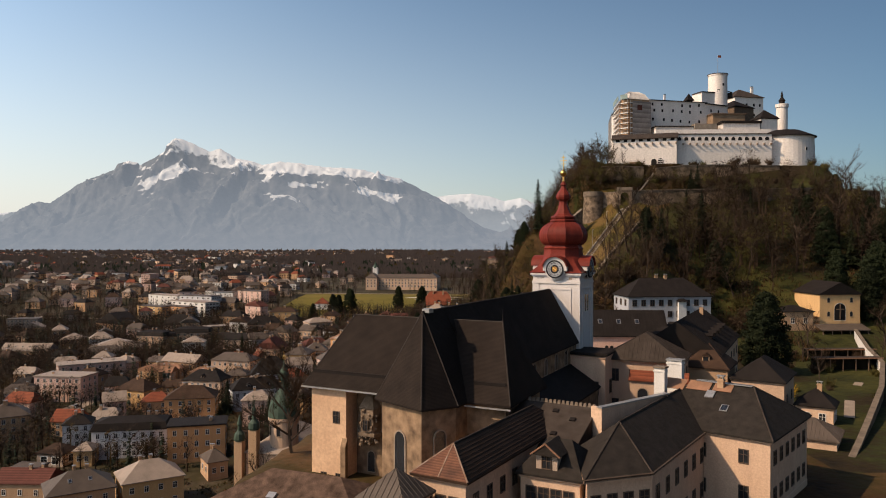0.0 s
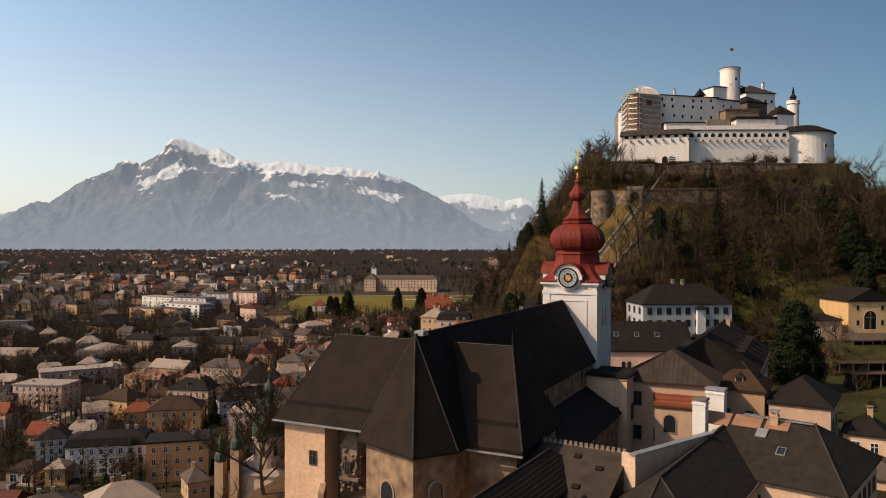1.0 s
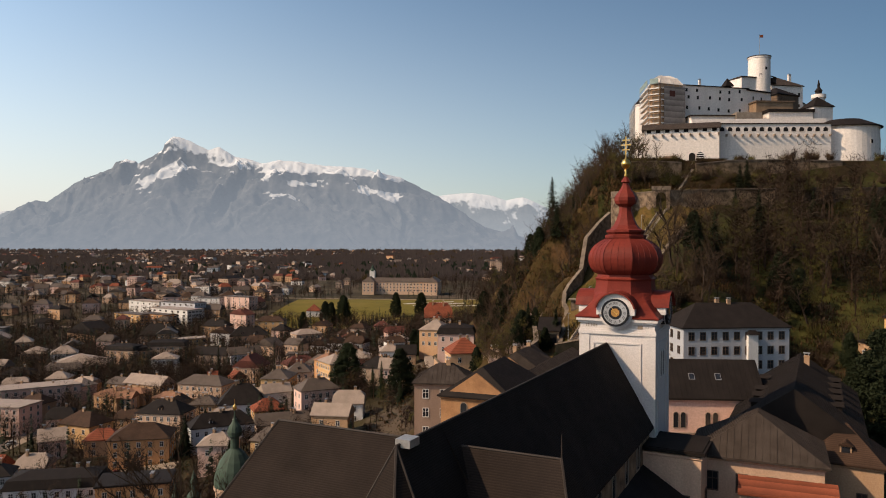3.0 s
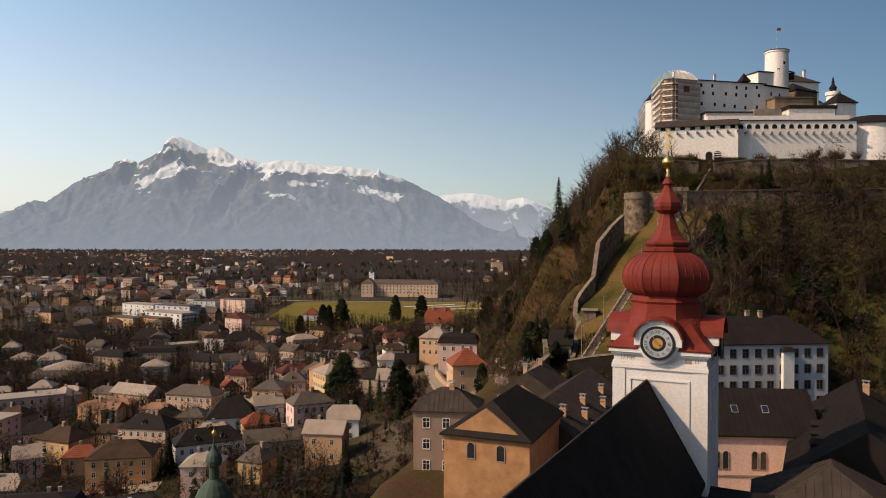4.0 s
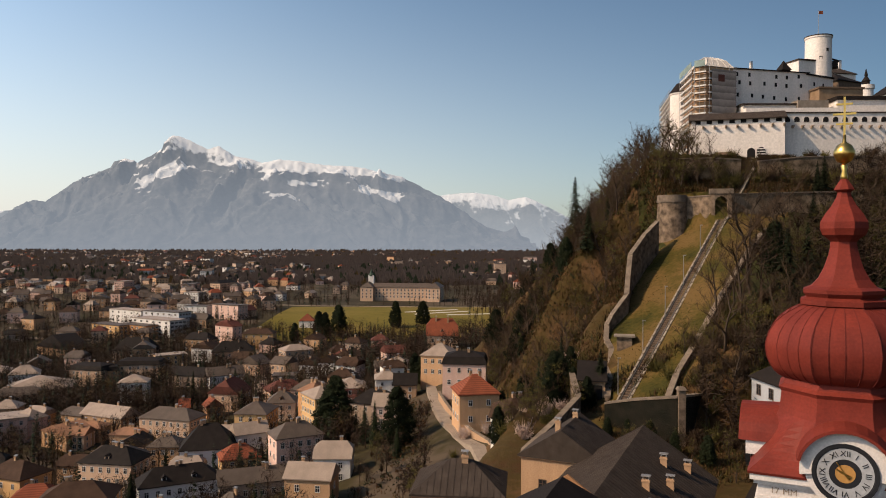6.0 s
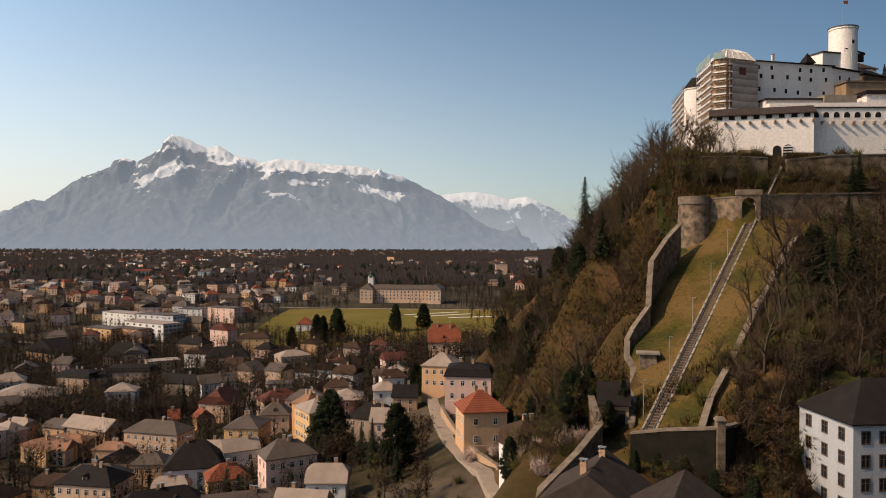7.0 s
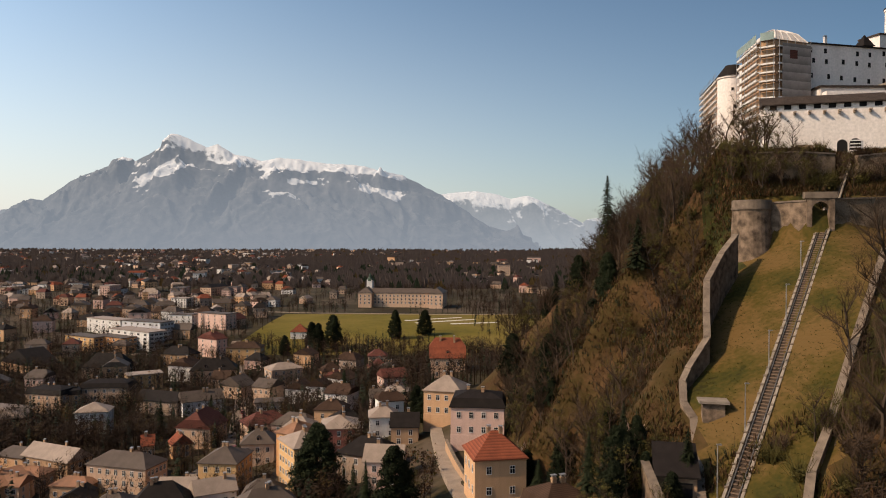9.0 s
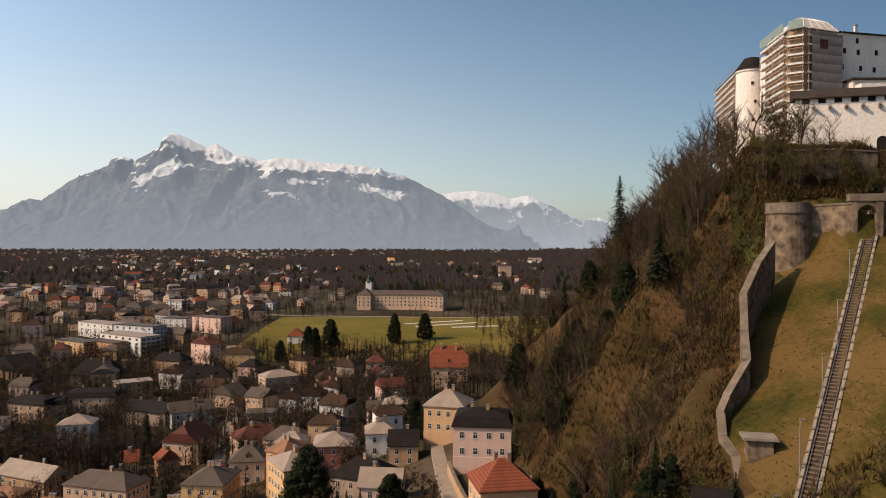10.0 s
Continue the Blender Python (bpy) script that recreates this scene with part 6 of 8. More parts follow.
for x, y, z, hw, hm in ((29.4, 99.4, 58.6, 0.72, CAPSTONE), (32.6, 103.2, 59.0, 1.05, METAL)):
    c = thing("chimney_stack", x, y, 52, -36, "white abbey chimney stack with flat hood", "chimney")
    part("shaft", Build().box(-hw, hw, -0.6, 0.6, -2, z - 52.5).box(-hw - .08, hw + .08, -0.68, 0.68, z - 53.0, z - 52.8).mesh("shaft", PLASTER["white"]), c)
    part("hood", Build().box(-hw - .12, hw + .12, -0.75, 0.75, z - 52.5, z - 52.3).mesh("hood", hm), c)
hatch = Build().box(-0.55, 0.55, -0.7, 0.7, 0, 0.16).mesh("roof_hatch", METAL)
ang = math.degrees(math.atan2(4.5, 8.45))
for u, v in ((1.5, -4.4), (-5.5, -3.6), (-1.0, -2.4)):
    part("roof_hatch", skylight_mesh() if u > 0 else hatch, w3, pose(u, v, 8.9 + 0.2 + 4.5 * (1 - abs(v) / 8.45), ang, 0, 0))
# row of ridge tiles on the link, rusty hip end, dormer court and the walkway behind the ridge
for i in range(17):
    part("ridge_tile", cached("ridge_tile", lambda: Build().prism([(-.22, -.2), (.22, -.2), (.22, .2), (-.22, .2)], -0.1, 0.42, top=[(-.16, -.1), (.16, -.1), (.16, .1), (-.16, .1)]).mesh("ridge_tile", CAPSTONE)), w4, pose(-4.5 + i * 0.56, 0, 12.1))
for u, v in ((-3.2, -5.0), (-1.0, -3.4), (1.5, -5.6), (2.8, -2.8), (0.2, -1.6)):
    part("roof_hatch", cached("small_hatch", lambda: Build().box(-0.35, 0.35, -0.3, 0.3, 0, 0.14).mesh("roof_hatch", ROOF["dark"])), w4, pose(u, v, 8.38 + 3.8 * (1 - abs(v) / 8.95) + 0.03, 23, 0, 0))
rib_roof([c for c in w1.children if c.name.startswith("roof")][0], roof_build("hip", 5.5, 25, 2.6, 0.45, "y", 3.0), 0.42, ROOF["dark"], 0.035, "batten", level=True)
hatch_m = Build().box(-0.5, 0.5, -0.4, 0.4, 0, 0.22).mesh("roof_hatch", METAL)
for u, v in ((-2.0, -3.6), (3.5, -4.6)):
    part("roof_hatch", hatch_m, mr, pose(u, v, 2.98 + 3.4 * (1 - abs(v) / 6.95), 26, 0, 0))
RUSTTILE = mat("rust_red_tiles", (0.17, 0.075, 0.045), (0.075, 0.038, 0.027), rough=0.85, scale=2.2, grain=16, bump=0.5, mix=0.5, courses=1.7)
PALEFLASH = mat("pale_rusty_flashing", (0.30, 0.225, 0.175), (0.16, 0.085, 0.05), rough=0.6, scale=3, bump=0.1, mix=0.4)
e_ = [Vector((-3.2, -12.95, 9.60)), Vector((3.2, -12.95, 9.60)), Vector((0, -9.95, 12.2))]
part("rust_tiles", Build().add([p + Vector((0, -.03, .04)) for p in e_] + [p + Vector((0, .05, -.06)) for p in e_], [(0, 1, 2), (5, 4, 3), (0, 3, 4, 1), (1, 4, 5, 2), (2, 5, 3, 0)]).mesh("rust_tiles", RUSTTILE), w1, None, "rust red tiled hip end")
for a_, b_ in ((e_[0], e_[2]), (e_[1], e_[2]), (Vector((0, -12.95, 9.62)), e_[2])):
    part("flashing", Build().tube(a_, b_, 0.11, 0.09, 5).mesh("flashing", PALEFLASH), w1)
wk = thing("roof_walkway", 23.4, 89.8, 54.0, -52, "cream parapet wall and coping behind the roof ridge", "wall")
part("parapet", Build().box(-0.2, 0.2, -6.4, 6.4, -3, 1.7).box(-1.4, -0.2, -6.4, -6.0, -3, 1.7).mesh("parapet", PLASTER["cream"]), wk)
part("coping", Build().box(-0.4, 0.4, -6.6, 6.6, 1.7, 1.86).mesh("coping", METAL), wk)
for u, v, sx, sy in ((-6.4, -1.3, 1.7, 2.2), (-2.9, -1.1, 1.5, 1.9), (0.2, -1.0, 1.2, 1.6)):
    part("rust_sheet", Build().box(-sx, sx, -sy / 2, sy / 2, 0, 0.06).mesh("rust_sheet", ROOF["rust"]), w3, pose(u, v, 8.9 + 0.26 + 4.5 * (1 - abs(v) / 8.45), ang, 0, 0))
part("ridge_sheet", Build().box(-3.6, 3.6, -0.5, 0.5, 0, 0.08).mesh("ridge_sheet", METAL), w3, pose(0, 0, 13.56))
# cloister court
house(37.5, 135.5, -24, 13.5, 11, 11.0, "hip", 4.4, "cream", "slate", 2, 4, 2, axis="y", chims=0, label="cream cloister building with arched windows", seams=0.75, win=(1.1, 2.0), over=0.6, inset=4.8, **AB)
house(27.0, 133.0, -27, 6.5, 7, 12.0, "flat", 0.4, "cream", "dark", 1, 2, 1, chims=0, label="cloister link with paired arched windows", win=(1.2, 2.2), **AB)
lean = thing("lean_to_roof", 37.6, 128.2, 51.2, -22, "rust red lean-to roof on the cloister", "roof")
part("sheet", Build().add([(-5, -1.6, 0), (5, -1.6, 0), (5, 1.0, 1.2), (-5, 1.0, 1.2), (-5, -1.6, -.3), (5, -1.6, -.3), (5, 1.0, -.3), (-5, 1.0, -.3)],
                          [(0, 1, 2, 3), (7, 6, 5, 4), (0, 4, 5, 1), (1, 5, 6, 2), (2, 6, 7, 3), (3, 7, 4, 0)]).mesh("sheet", ROOF["red"]), lean)
part("wall", Build().box(-4.8, 4.8, -1.2, 1.2, -9, -0.3).mesh("wall", PLASTER["cream"]), lean)
for u in (-2.6, 2.4):
    part("arched_window", window_mesh(1.7, 2.6, STONEFRAME, True), lean, pose(u, -1.2, -4.2))
hall = house(53.0, 158.0, -27, 16, 34, 10.5, "gable", 6.0, "cream", "dark", 2, 3, 6, axis="y", chims=1, label="long abbey hall with dark seamed roof", seams=0.9, **AB)
sw = house(39.0, 165.5, -4, 20, 10, 11.5, "gable", 5.2, "pink", "dark", 0, 0, 0, chims=0, sky_=3, label="cream abbey wing with grey roof and skylights", seams=0.8, **AB)
for u in (-7.2, -2.4, 2.4, 7.2):
    for k in (-0.55, 0.55):
        part("lancet_window", window_mesh(0.7, 2.3, STONEFRAME, True), sw, pose(u + k, -5.0, 7.2))
part("string_course", Build().box(-10.05, 10.05, -5.12, -4.95, 6.2, 6.4).mesh("string_course", STONEFRAME), sw)
for v in (-11, -6, -1, 4, 9):
    part("dormer", dormer_mesh(1.2, 1.0, 2.2, ROOF["dark"], ROOF["dark"]), hall, pose(-5.6, v, 12.4, 0, 0, -90))
    part("dormer", dormer_mesh(1.2, 1.0, 2.2, ROOF["dark"], ROOF["dark"]), hall, pose(5.6, v + 2, 12.4, 0, 0, 90))
house(51.0, 141.0, -30, 8, 9, 8.6, "hip", 4.0, "tan", "brown", 1, 2, 2, chims=0, dorm=1, label="low wing with brown hipped roof and dormer", **AB)
house(60.0, 138.0, -33, 9, 12, 7.0, "hip", 3.6, "cream", "dark", 1, 2, 2, axis="y", chims=0, label="low dark roofed abbey outbuilding", **AB)
rs = house(64.6, 218.0, 6, 24.6, 12.5, 16.4, "hip", 5.0, "bluegrey", "dark", 5, 9, 3, chims=2, label="large pale residence with dark hipped roof", win=(1.15, 1.6), **AB)
part("stair_turret", Build().box(-1.15, 1.15, -0.9, 0.2, -3, 15.0).mesh("stair_turret", PLASTER["white"]), rs, pose(3.4, -6.25, 0))
part("turret_hood", Build().prism([(-1.5, -1.3), (1.5, -1.3), (1.5, 0), (-1.5, 0)], 15.0, 15.9, top=[(-.7, -.5), (.7, -.5), (.7, 0), (-.7, 0)]).mesh("turret_hood", ROOF["dark"]), rs, pose(3.4, -6.25, 0))
ch = house(120.2, 231.0, 4, 12.8, 14, 8.8, "gable", 3.6, "yellow", "dark", 0, 0, 0, axis="y", chims=0, label="yellow chapel with niche and dark gable roof", group="abbey wings", name="chapel", category="chapel", z=50.4)
for u, zz in ((-3.6, 2.2), (3.6, 2.2), (-3.6, 6.4), (3.6, 6.4), (0, 9.6)):
    part("window", window_mesh(0.8, 1.4, STONEFRAME, True), ch, pose(u, -7.0, zz))
part("niche", hole_mesh(3.6, 5.2, True), ch, pose(0, -7.0, 1.0))
part("niche_cross", Build().box(-0.12, 0.12, -0.3, -0.12, 0, 3.6).box(-0.9, 0.9, -0.29, -0.13, 2.3, 2.5).mesh("niche_cross", TIMBER), ch, pose(0, -7.0, 1.2) @ Matrix.Diagonal((1.3, 1, 1.3, 1)))
house(107, 226, 4, 9, 8, 5.6, "hip", 1.6, "tan", "dark", 1, 2, 2, chims=0, label="old low range beside the yellow chapel", group="abbey wings", name="abbey_wing", category="building", z=48.5)
pg = thing("garden_porch", 119.5, 220.4, 44.5, 4, "grey lean-to roof on posts before the chapel", "porch")
part("roof", Build().add([(-7.5, -2.2, 4.6), (7.5, -2.2, 4.6), (7.5, 2.4, 6.0), (-7.5, 2.4, 6.0), (-7.5, -2.2, 4.3), (7.5, -2.2, 4.3), (7.5, 2.4, 5.6), (-7.5, 2.4, 5.6)],
                         [(0, 1, 2, 3), (7, 6, 5, 4), (0, 4, 5, 1), (1, 5, 6, 2), (2, 6, 7, 3), (3, 7, 4, 0)]).mesh("roof", ROOF["grey"]), pg)
for i in range(6):
    part("post", cached("porch_post", lambda: Build().box(-.12, .12, -.12, .12, -1.5, 4.4).mesh("post", TIMBER)), pg, pose(-7 + i * 2.8, -1.8, 0))
part("back_wall", Build().box(-7.4, 7.4, 2.0, 2.4, -2, 5.6).mesh("back_wall", PLASTER["tan"]), pg)
for x, y, w_ in ((107, 199, 9.5), (101, 184, 8.5)):
    pr = thing("pergola", x, y, 43.2, 2, "long low pergola with rusty roof over the garden terrace", "pergola")
    part("roof", Build().box(-w_, w_, -1.3, 1.3, 3.0, 3.2).mesh("roof", ROOF["slate"]), pr)
    part("edge_board", Build().box(-w_, w_, -1.42, -1.3, 2.9, 3.24).mesh("edge_board", ROOF["rust"]), pr)
    for i in range(6):
        part("post", cached("pergola_post", lambda: Build().box(-.1, .1, -.1, .1, -1, 3.0).mesh("post", TIMBER)), pr, pose(-w_ + 0.4 + i * (2 * w_ - .8) / 5, -1.1, 0))
    part("back_wall", Build().box(-w_, w_, 1.0, 1.3, -1.5, 3.0).mesh("back_wall", IVY), pr)
house(67.5, 133.0, -33, 6, 6, 7.4, "pyramid", 2.8, "cream", "dark", 2, 2, 2, chims=1, label="small square garden pavilion", group="abbey wings", name="garden_pavilion", category="building", z=38.5)
house(58.5, 118.0, -33, 9, 8, 6.0, "hip", 2.4, "cream", "grey", 1, 2, 2, chims=0, label="low garden house with grey seamed roof", seams=0.6, group="abbey wings", name="garden_house", category="building", z=38.5)
wall_run("garden_wall", [(53, 99, 41.5), (65, 115, 43.4), (77, 132, 44.6), (90, 151, 45.2), (107.5, 180, 45.4)], 6, 0.8, "rubble wall round the abbey garden")
wall_run("garden_wall", [(107.5, 180, 45.6), (113, 196, 47.0), (120.5, 215, 49.4)], 5, 0.7, "whitewashed wall climbing to the chapel", material=PLASTER["white"])
lane("road", [(62, 92), (74, 108), (90, 130), (112, 165), (132, 205)], 5.0, "grey lane outside the garden wall")
lane("road", [(74, 134), (84, 152), (95, 168)], 1.8, "pale garden path")
# wings on the valley side
house(0.6, 187.0, -6, 10.6, 9.0, 14.0, "hip", 3.0, "taupe", "slate", 4, 3, 2, chims=1, label="grey plastered house with seamed hipped roof", seams=0.8, group="abbey wings", name="house", category="house", z=38.5)
bh = house(7.9, 161.0, -22, 11.0, 16, 13.0, "gable", 4.0, "brick", "dark", 0, 0, 0, axis="y", chims=0, label="brick gabled hall with dark roof", win=(0.9, 1.7), inset=3.0, **AB)
for u in (-1.9, 1.9):
    part("arched_window", window_mesh(0.95, 1.9, STONEFRAME, True), bh, pose(u, -8.0, 10.4))
lw = house(19.5, 183.0, -24, 19, 34, 7.4, "gable", 6.4, "cream", "slate", 2, 4, 6, axis="y", chims=0, label="long abbey wing with dark roof and chimney row", seams=0.85, **AB)
for u, v, t in ((3.0, -13, 0), (5.0, -8, 0), (3.5, -3, 0), (5.5, 2.5, 0), (4.0, 8, 0), (6.5, 12, 0), (7.2, -11, 0)):
    zr = 7.4 + 6.4 * (1 - u / 9.95)
    chimney(lw, u, v, zr - 0.8, zr + 1.3, 0.85)
house(17.5, 205.5, -24, 12, 11, 8.5, "gable", 4.2, "tan", "slate", 1, 2, 2, axis="y", chims=2, label="tan outbuilding with dark gable roof", **AB)


# ---- domed church in the valley ----
dc = thing("domed_church", -46, 206, 4.5, -10, "cream baroque church with green copper domes", "church")
part("wall", Build().box(-7, 7, -6, 20, -2, 13).mesh("wall", PLASTER["cream"]), dc)
part("roof", roof_build("hip", 14, 26, 4.5, 0.5, "y").mesh("roof", ROOF["light"]), dc, pose(0, 7, 13.2))
dr = part("drum", Build().lathe([(4.0, 13), (4.0, 21.4), (4.35, 21.6), (4.35, 22.3)], 24).mesh("drum", PLASTER["cream"]), dc, pose(2, -1, 0))
for i in range(8):
    a = math.tau * i / 8
    part("window", window_mesh(1.0, 2.6, STONEFRAME, True), dr, pose(4.0 * math.cos(a), 4.0 * math.sin(a), 17.6, 0, 0, math.degrees(a) + 90))
part("dome", Build().lathe([(4.3, 22.3), (4.25, 23.8), (3.85, 25.8), (3.1, 27.6), (2.1, 29.0), (1.2, 29.8), (1.0, 30.0)], 16).mesh("dome", PATINA), dr)
part("lantern", Build().lathe([(0.9, 30), (0.9, 32.4), (1.4, 32.7), (1.55, 33.6), (1.25, 34.7), (0.55, 35.7), (0.2, 36.6), (0.1, 38.0)], 12).mesh("lantern", PATINA), dr)
part("ball", Build().lathe([(0.1, 38.0), (0.42, 38.4), (0.46, 38.8), (0.34, 39.1), (0.06, 39.4), (0.05, 40.4)], 10).mesh("ball", GOLD), dr)
for sx, top_ in ((-4.4, 1.6), (-8.6, -1.6)):
    tw = part("side_tower", Build().box(-1.15, 1.15, -1.15, 1.15, -2, 18 + top_).mesh("side_tower", PLASTER["tan"]), dc, pose(sx, -6.5, 0))
    part("cap", Build().lathe([(1.4, 18), (1.6, 18.6), (1.4, 19.9), (0.6, 20.8), (0.5, 22.0), (0.75, 22.5), (0.55, 23.2), (0.08, 25.0)], 10).mesh("cap", PATINA), tw, pose(0, 0, top_))

# ---- palace by the meadow ----
pal = thing("palace", -50, 905, 19.5, -7, "long pale palace with grey roof and small tower", "palace")
for nm, x0, x1, y0, y1, h, rh in (("main_range", -38, 38, 0, 16, 12, 4.5), ("side_range", -44, -30, -8, 26, 12.5, 5.5), ("side_range", 30, 44, -8, 26, 12.5, 5.5)):
    part(nm, Build().box(x0, x1, y0, y1, -3, h).mesh(nm, PLASTER["cream"]), pal)
    part("roof", roof_build("hip", x1 - x0, y1 - y0, rh, 0.6, "x" if x1 - x0 > y1 - y0 else "y").mesh("roof", ROOF["grey"]), pal, pose((x0 + x1) / 2, (y0 + y1) / 2, h + .2))
for r in range(3):
    for c in range(15):
        part("window", window_mesh(1.4, 2.0), pal, pose(-28 + c * 4, 0, 1.2 + r * 3.5))
    for x in (-41.5, -37, -32.5, 32.5, 37, 41.5):
        part("window", window_mesh(1.4, 2.0), pal, pose(x, -8, 1.2 + r * 3.5))
tw = part("tower", Build().box(-3, 3, -3, 3, 0, 25).mesh("tower", PLASTER["white"]), pal, pose(-36, 12, 0))
part("tower_cap", Build().lathe([(3.8, 24), (3.6, 25.5), (1.6, 27.5), (1.6, 29), (0.2, 32)], 8).mesh("tower_cap", PATINA), tw)
house(102, 1500, 0, 22, 16, 26, "flat", 0.4, "cream", "grey", 6, 5, 4, chims=0, label="distant pale apartment tower", z=14, name="apartment_tower", category="building")


# ---- houses of the town ----
house(-71.5, 368.8, -4.4, 11.8, 14.0, 10.5, "hip", 3.5, "yellow", "grey", 3, 3, 4,
      label="yellow plastered villa with grey hipped roof")
house(-45.4, 311.9, 28.2, 13.9, 9.0, 11.0, "hip", 3.5, "pink", "grey", 3, 5, 2,
      label="pale pink house with grey hipped sheet roof")
house(-106.7, 379.5, -14.7, 21.9, 11.0, 10.0, "hip", 3.5, "cream", "grey", 3, 7, 5,
      label="cream corner house with long window rows")
house(-100.6, 434.1, -9.6, 14.3, 14.0, 8.0, "half", 6.0, "cream", "maroon", 2, 3, 4, axis='y',
      label="cream gabled house with maroon tile roof")
house(-104.0, 419.9, 32.0, 7.2, 7.0, 5.0, "gable", 3.5, "orange", "red", 2, 2, 2, axis='y',
      label="small orange house with red tile gable")
house(-116.7, 420.6, 19.3, 4.3, 7.0, 5.0, "gable", 3.5, "tan", "red", 1, 2, 2,
      label="small red roofed annex beside a conifer")
house(-78.5, 335.6, 13.4, 17.0, 13.0, 8.0, "hip", 7.0, "paleblue", "dark", 2, 4, 3,
      label="pale house with tall dark hipped roof")
house(-97.1, 348.7, 0.6, 10.6, 9.0, 7.0, "hip", 3.0, "ochre", "grey", 2, 3, 2,
      label="ochre low house with grey hipped roof")
house(-154.5, 457.2, 11.3, 13.3, 9.5, 9.5, "pyramid", 3.5, "white", "light", 3, 3, 2, chims=0,
      label="white cube villa with pale tent roof")
house(-194.9, 498.8, -14.2, 20.3, 12.0, 9.0, "mansard", 3.5, "cream", "dark", 3, 4, 3,
      label="cream apartment house with dark mansard")
house(-186.3, 500.1, 27.2, 8.5, 10.0, 8.0, "mansard", 3.0, "ochre", "dark", 3, 2, 3,
      label="ochre apartment house with dark mansard")
house(-173.1, 511.2, 4.9, 23.1, 12.0, 9.0, "mansard", 3.5, "cream", "dark", 3, 5, 3,
      label="cream apartment block with dark mansard roof")
house(-206.5, 584.5, 1.0, 26.7, 14.0, 6.0, "hip", 8.0, "grey", "dark", 2, 4, 3,
      label="house under a very tall dark roof")
house(-135.3, 560.5, 12.7, 25.2, 13.0, 8.0, "hip", 6.0, "cream", "dark", 2, 6, 3, dorm=2,
      label="cream house with steep dark roof and gables")
house(-133.0, 616.4, 1.1, 21.7, 12.0, 10.5, "hip", 3.5, "yellow", "brown", 3, 4, 3,
      label="yellow villa with brown hipped roof")
house(-93.1, 547.2, 32.0, 17.8, 12.0, 10.0, "hip", 3.0, "cream", "light", 3, 4, 5,
      label="cream house with pale hipped sheet roof")
house(-161.9, 640.1, -32.0, 18.5, 9.0, 12.0, "half", 5.0, "pink", "maroon", 4, 2, 2, axis='y',
      label="tall pink house with maroon roof")
house(-227.6, 676.6, -32.0, 46.6, 16.0, 12.0, "flat", 0.4, "white", "light", 4, 6, 4, chims=0, win=(2.6, 1.3),
      label="white modern terraced apartment block")
house(-232.8, 707.1, -24.5, 39.3, 14.0, 13.0, "flat", 0.4, "paleblue", "grey", 4, 6, 4, chims=0, win=(2.0, 1.3),
      label="pale modern flat roofed block")
house(-263.4, 673.4, -32.0, 34.9, 12.0, 9.0, "flat", 0.4, "yellow", "grey", 3, 5, 3, chims=0, win=(1.8, 1.3),
      label="yellow flat roofed apartment block")
house(-240.5, 669.2, -32.0, 33.5, 12.0, 9.0, "flat", 0.4, "orange", "grey", 3, 5, 3, chims=0, win=(1.8, 1.3),
      label="orange flat roofed apartment block")
house(-272.3, 731.7, -32.0, 44.0, 14.0, 11.0, "flat", 0.4, "white", "light", 3, 5, 3, chims=0, win=(1.8, 1.3),
      label="white flat roofed apartment block")
house(-192.6, 748.4, -28.1, 31.0, 12.0, 12.0, "flat", 0.4, "pink", "grey", 4, 4, 3, chims=0,
      label="pink modern house with flat roof")
house(-223.4, 757.7, -11.7, 22.3, 12.0, 10.0, "flat", 0.4, "white", "grey", 3, 4, 3, chims=0,
      label="white modern house with flat roof")
house(-207.1, 468.3, 18.1, 32.3, 22.0, 6.0, "pyramid", 5.5, "tan", "light", 1, 3, 3, chims=0,
      label="low hall with broad pale tent roof")
house(-259.4, 517.7, 18.3, 16.3, 14.0, 6.0, "pyramid", 4.0, "ochre", "light", 1, 2, 2, chims=0,
      label="low pavilion with pale tent roof")
house(-259.8, 462.6, -2.6, 30.1, 12.0, 7.0, "gable", 4.0, "ochre", "light", 2, 6, 2, chims=0, sky_=4,
      label="ochre hall with pale sheet metal roof")
house(-146.4, 377.4, -32.0, 16.5, 11.0, 6.0, "gable", 3.0, "ochre", "rust", 2, 3, 2, axis='y',
      label="low ochre house with rusty gable roof")
house(-140.5, 375.3, 0.6, 7.0, 9.0, 5.5, "gable", 2.5, "cream", "rust", 2, 3, 2,
      label="low cream house with rusty sheet roof")
house(-142.9, 386.3, -9.0, 15.0, 8.0, 5.5, "hip", 2.0, "tan", "rust", 1, 4, 2,
      label="low outbuilding with rusty flat hipped roof")
house(-121.1, 375.1, -6.8, 12.7, 8.0, 5.5, "hip", 2.0, "tan", "rust", 1, 4, 2,
      label="workshop under a rust brown roof")
house(-112.8, 360.7, -2.1, 12.4, 8.0, 5.0, "gable", 3.5, "cream", "dark", 1, 3, 2, axis='y',
      label="low house with dark gable roof")
house(-107.8, 331.9, 5.7, 18.2, 11.0, 8.0, "hip", 4.0, "cream", "grey", 2, 7, 3, dorm=1,
      label="long cream house with grey seamed roof")
house(-140.2, 399.7, -23.6, 22.5, 10.0, 7.0, "gable", 3.8, "tan", "light", 2, 4, 3,
      label="tan house with pale gable roof")
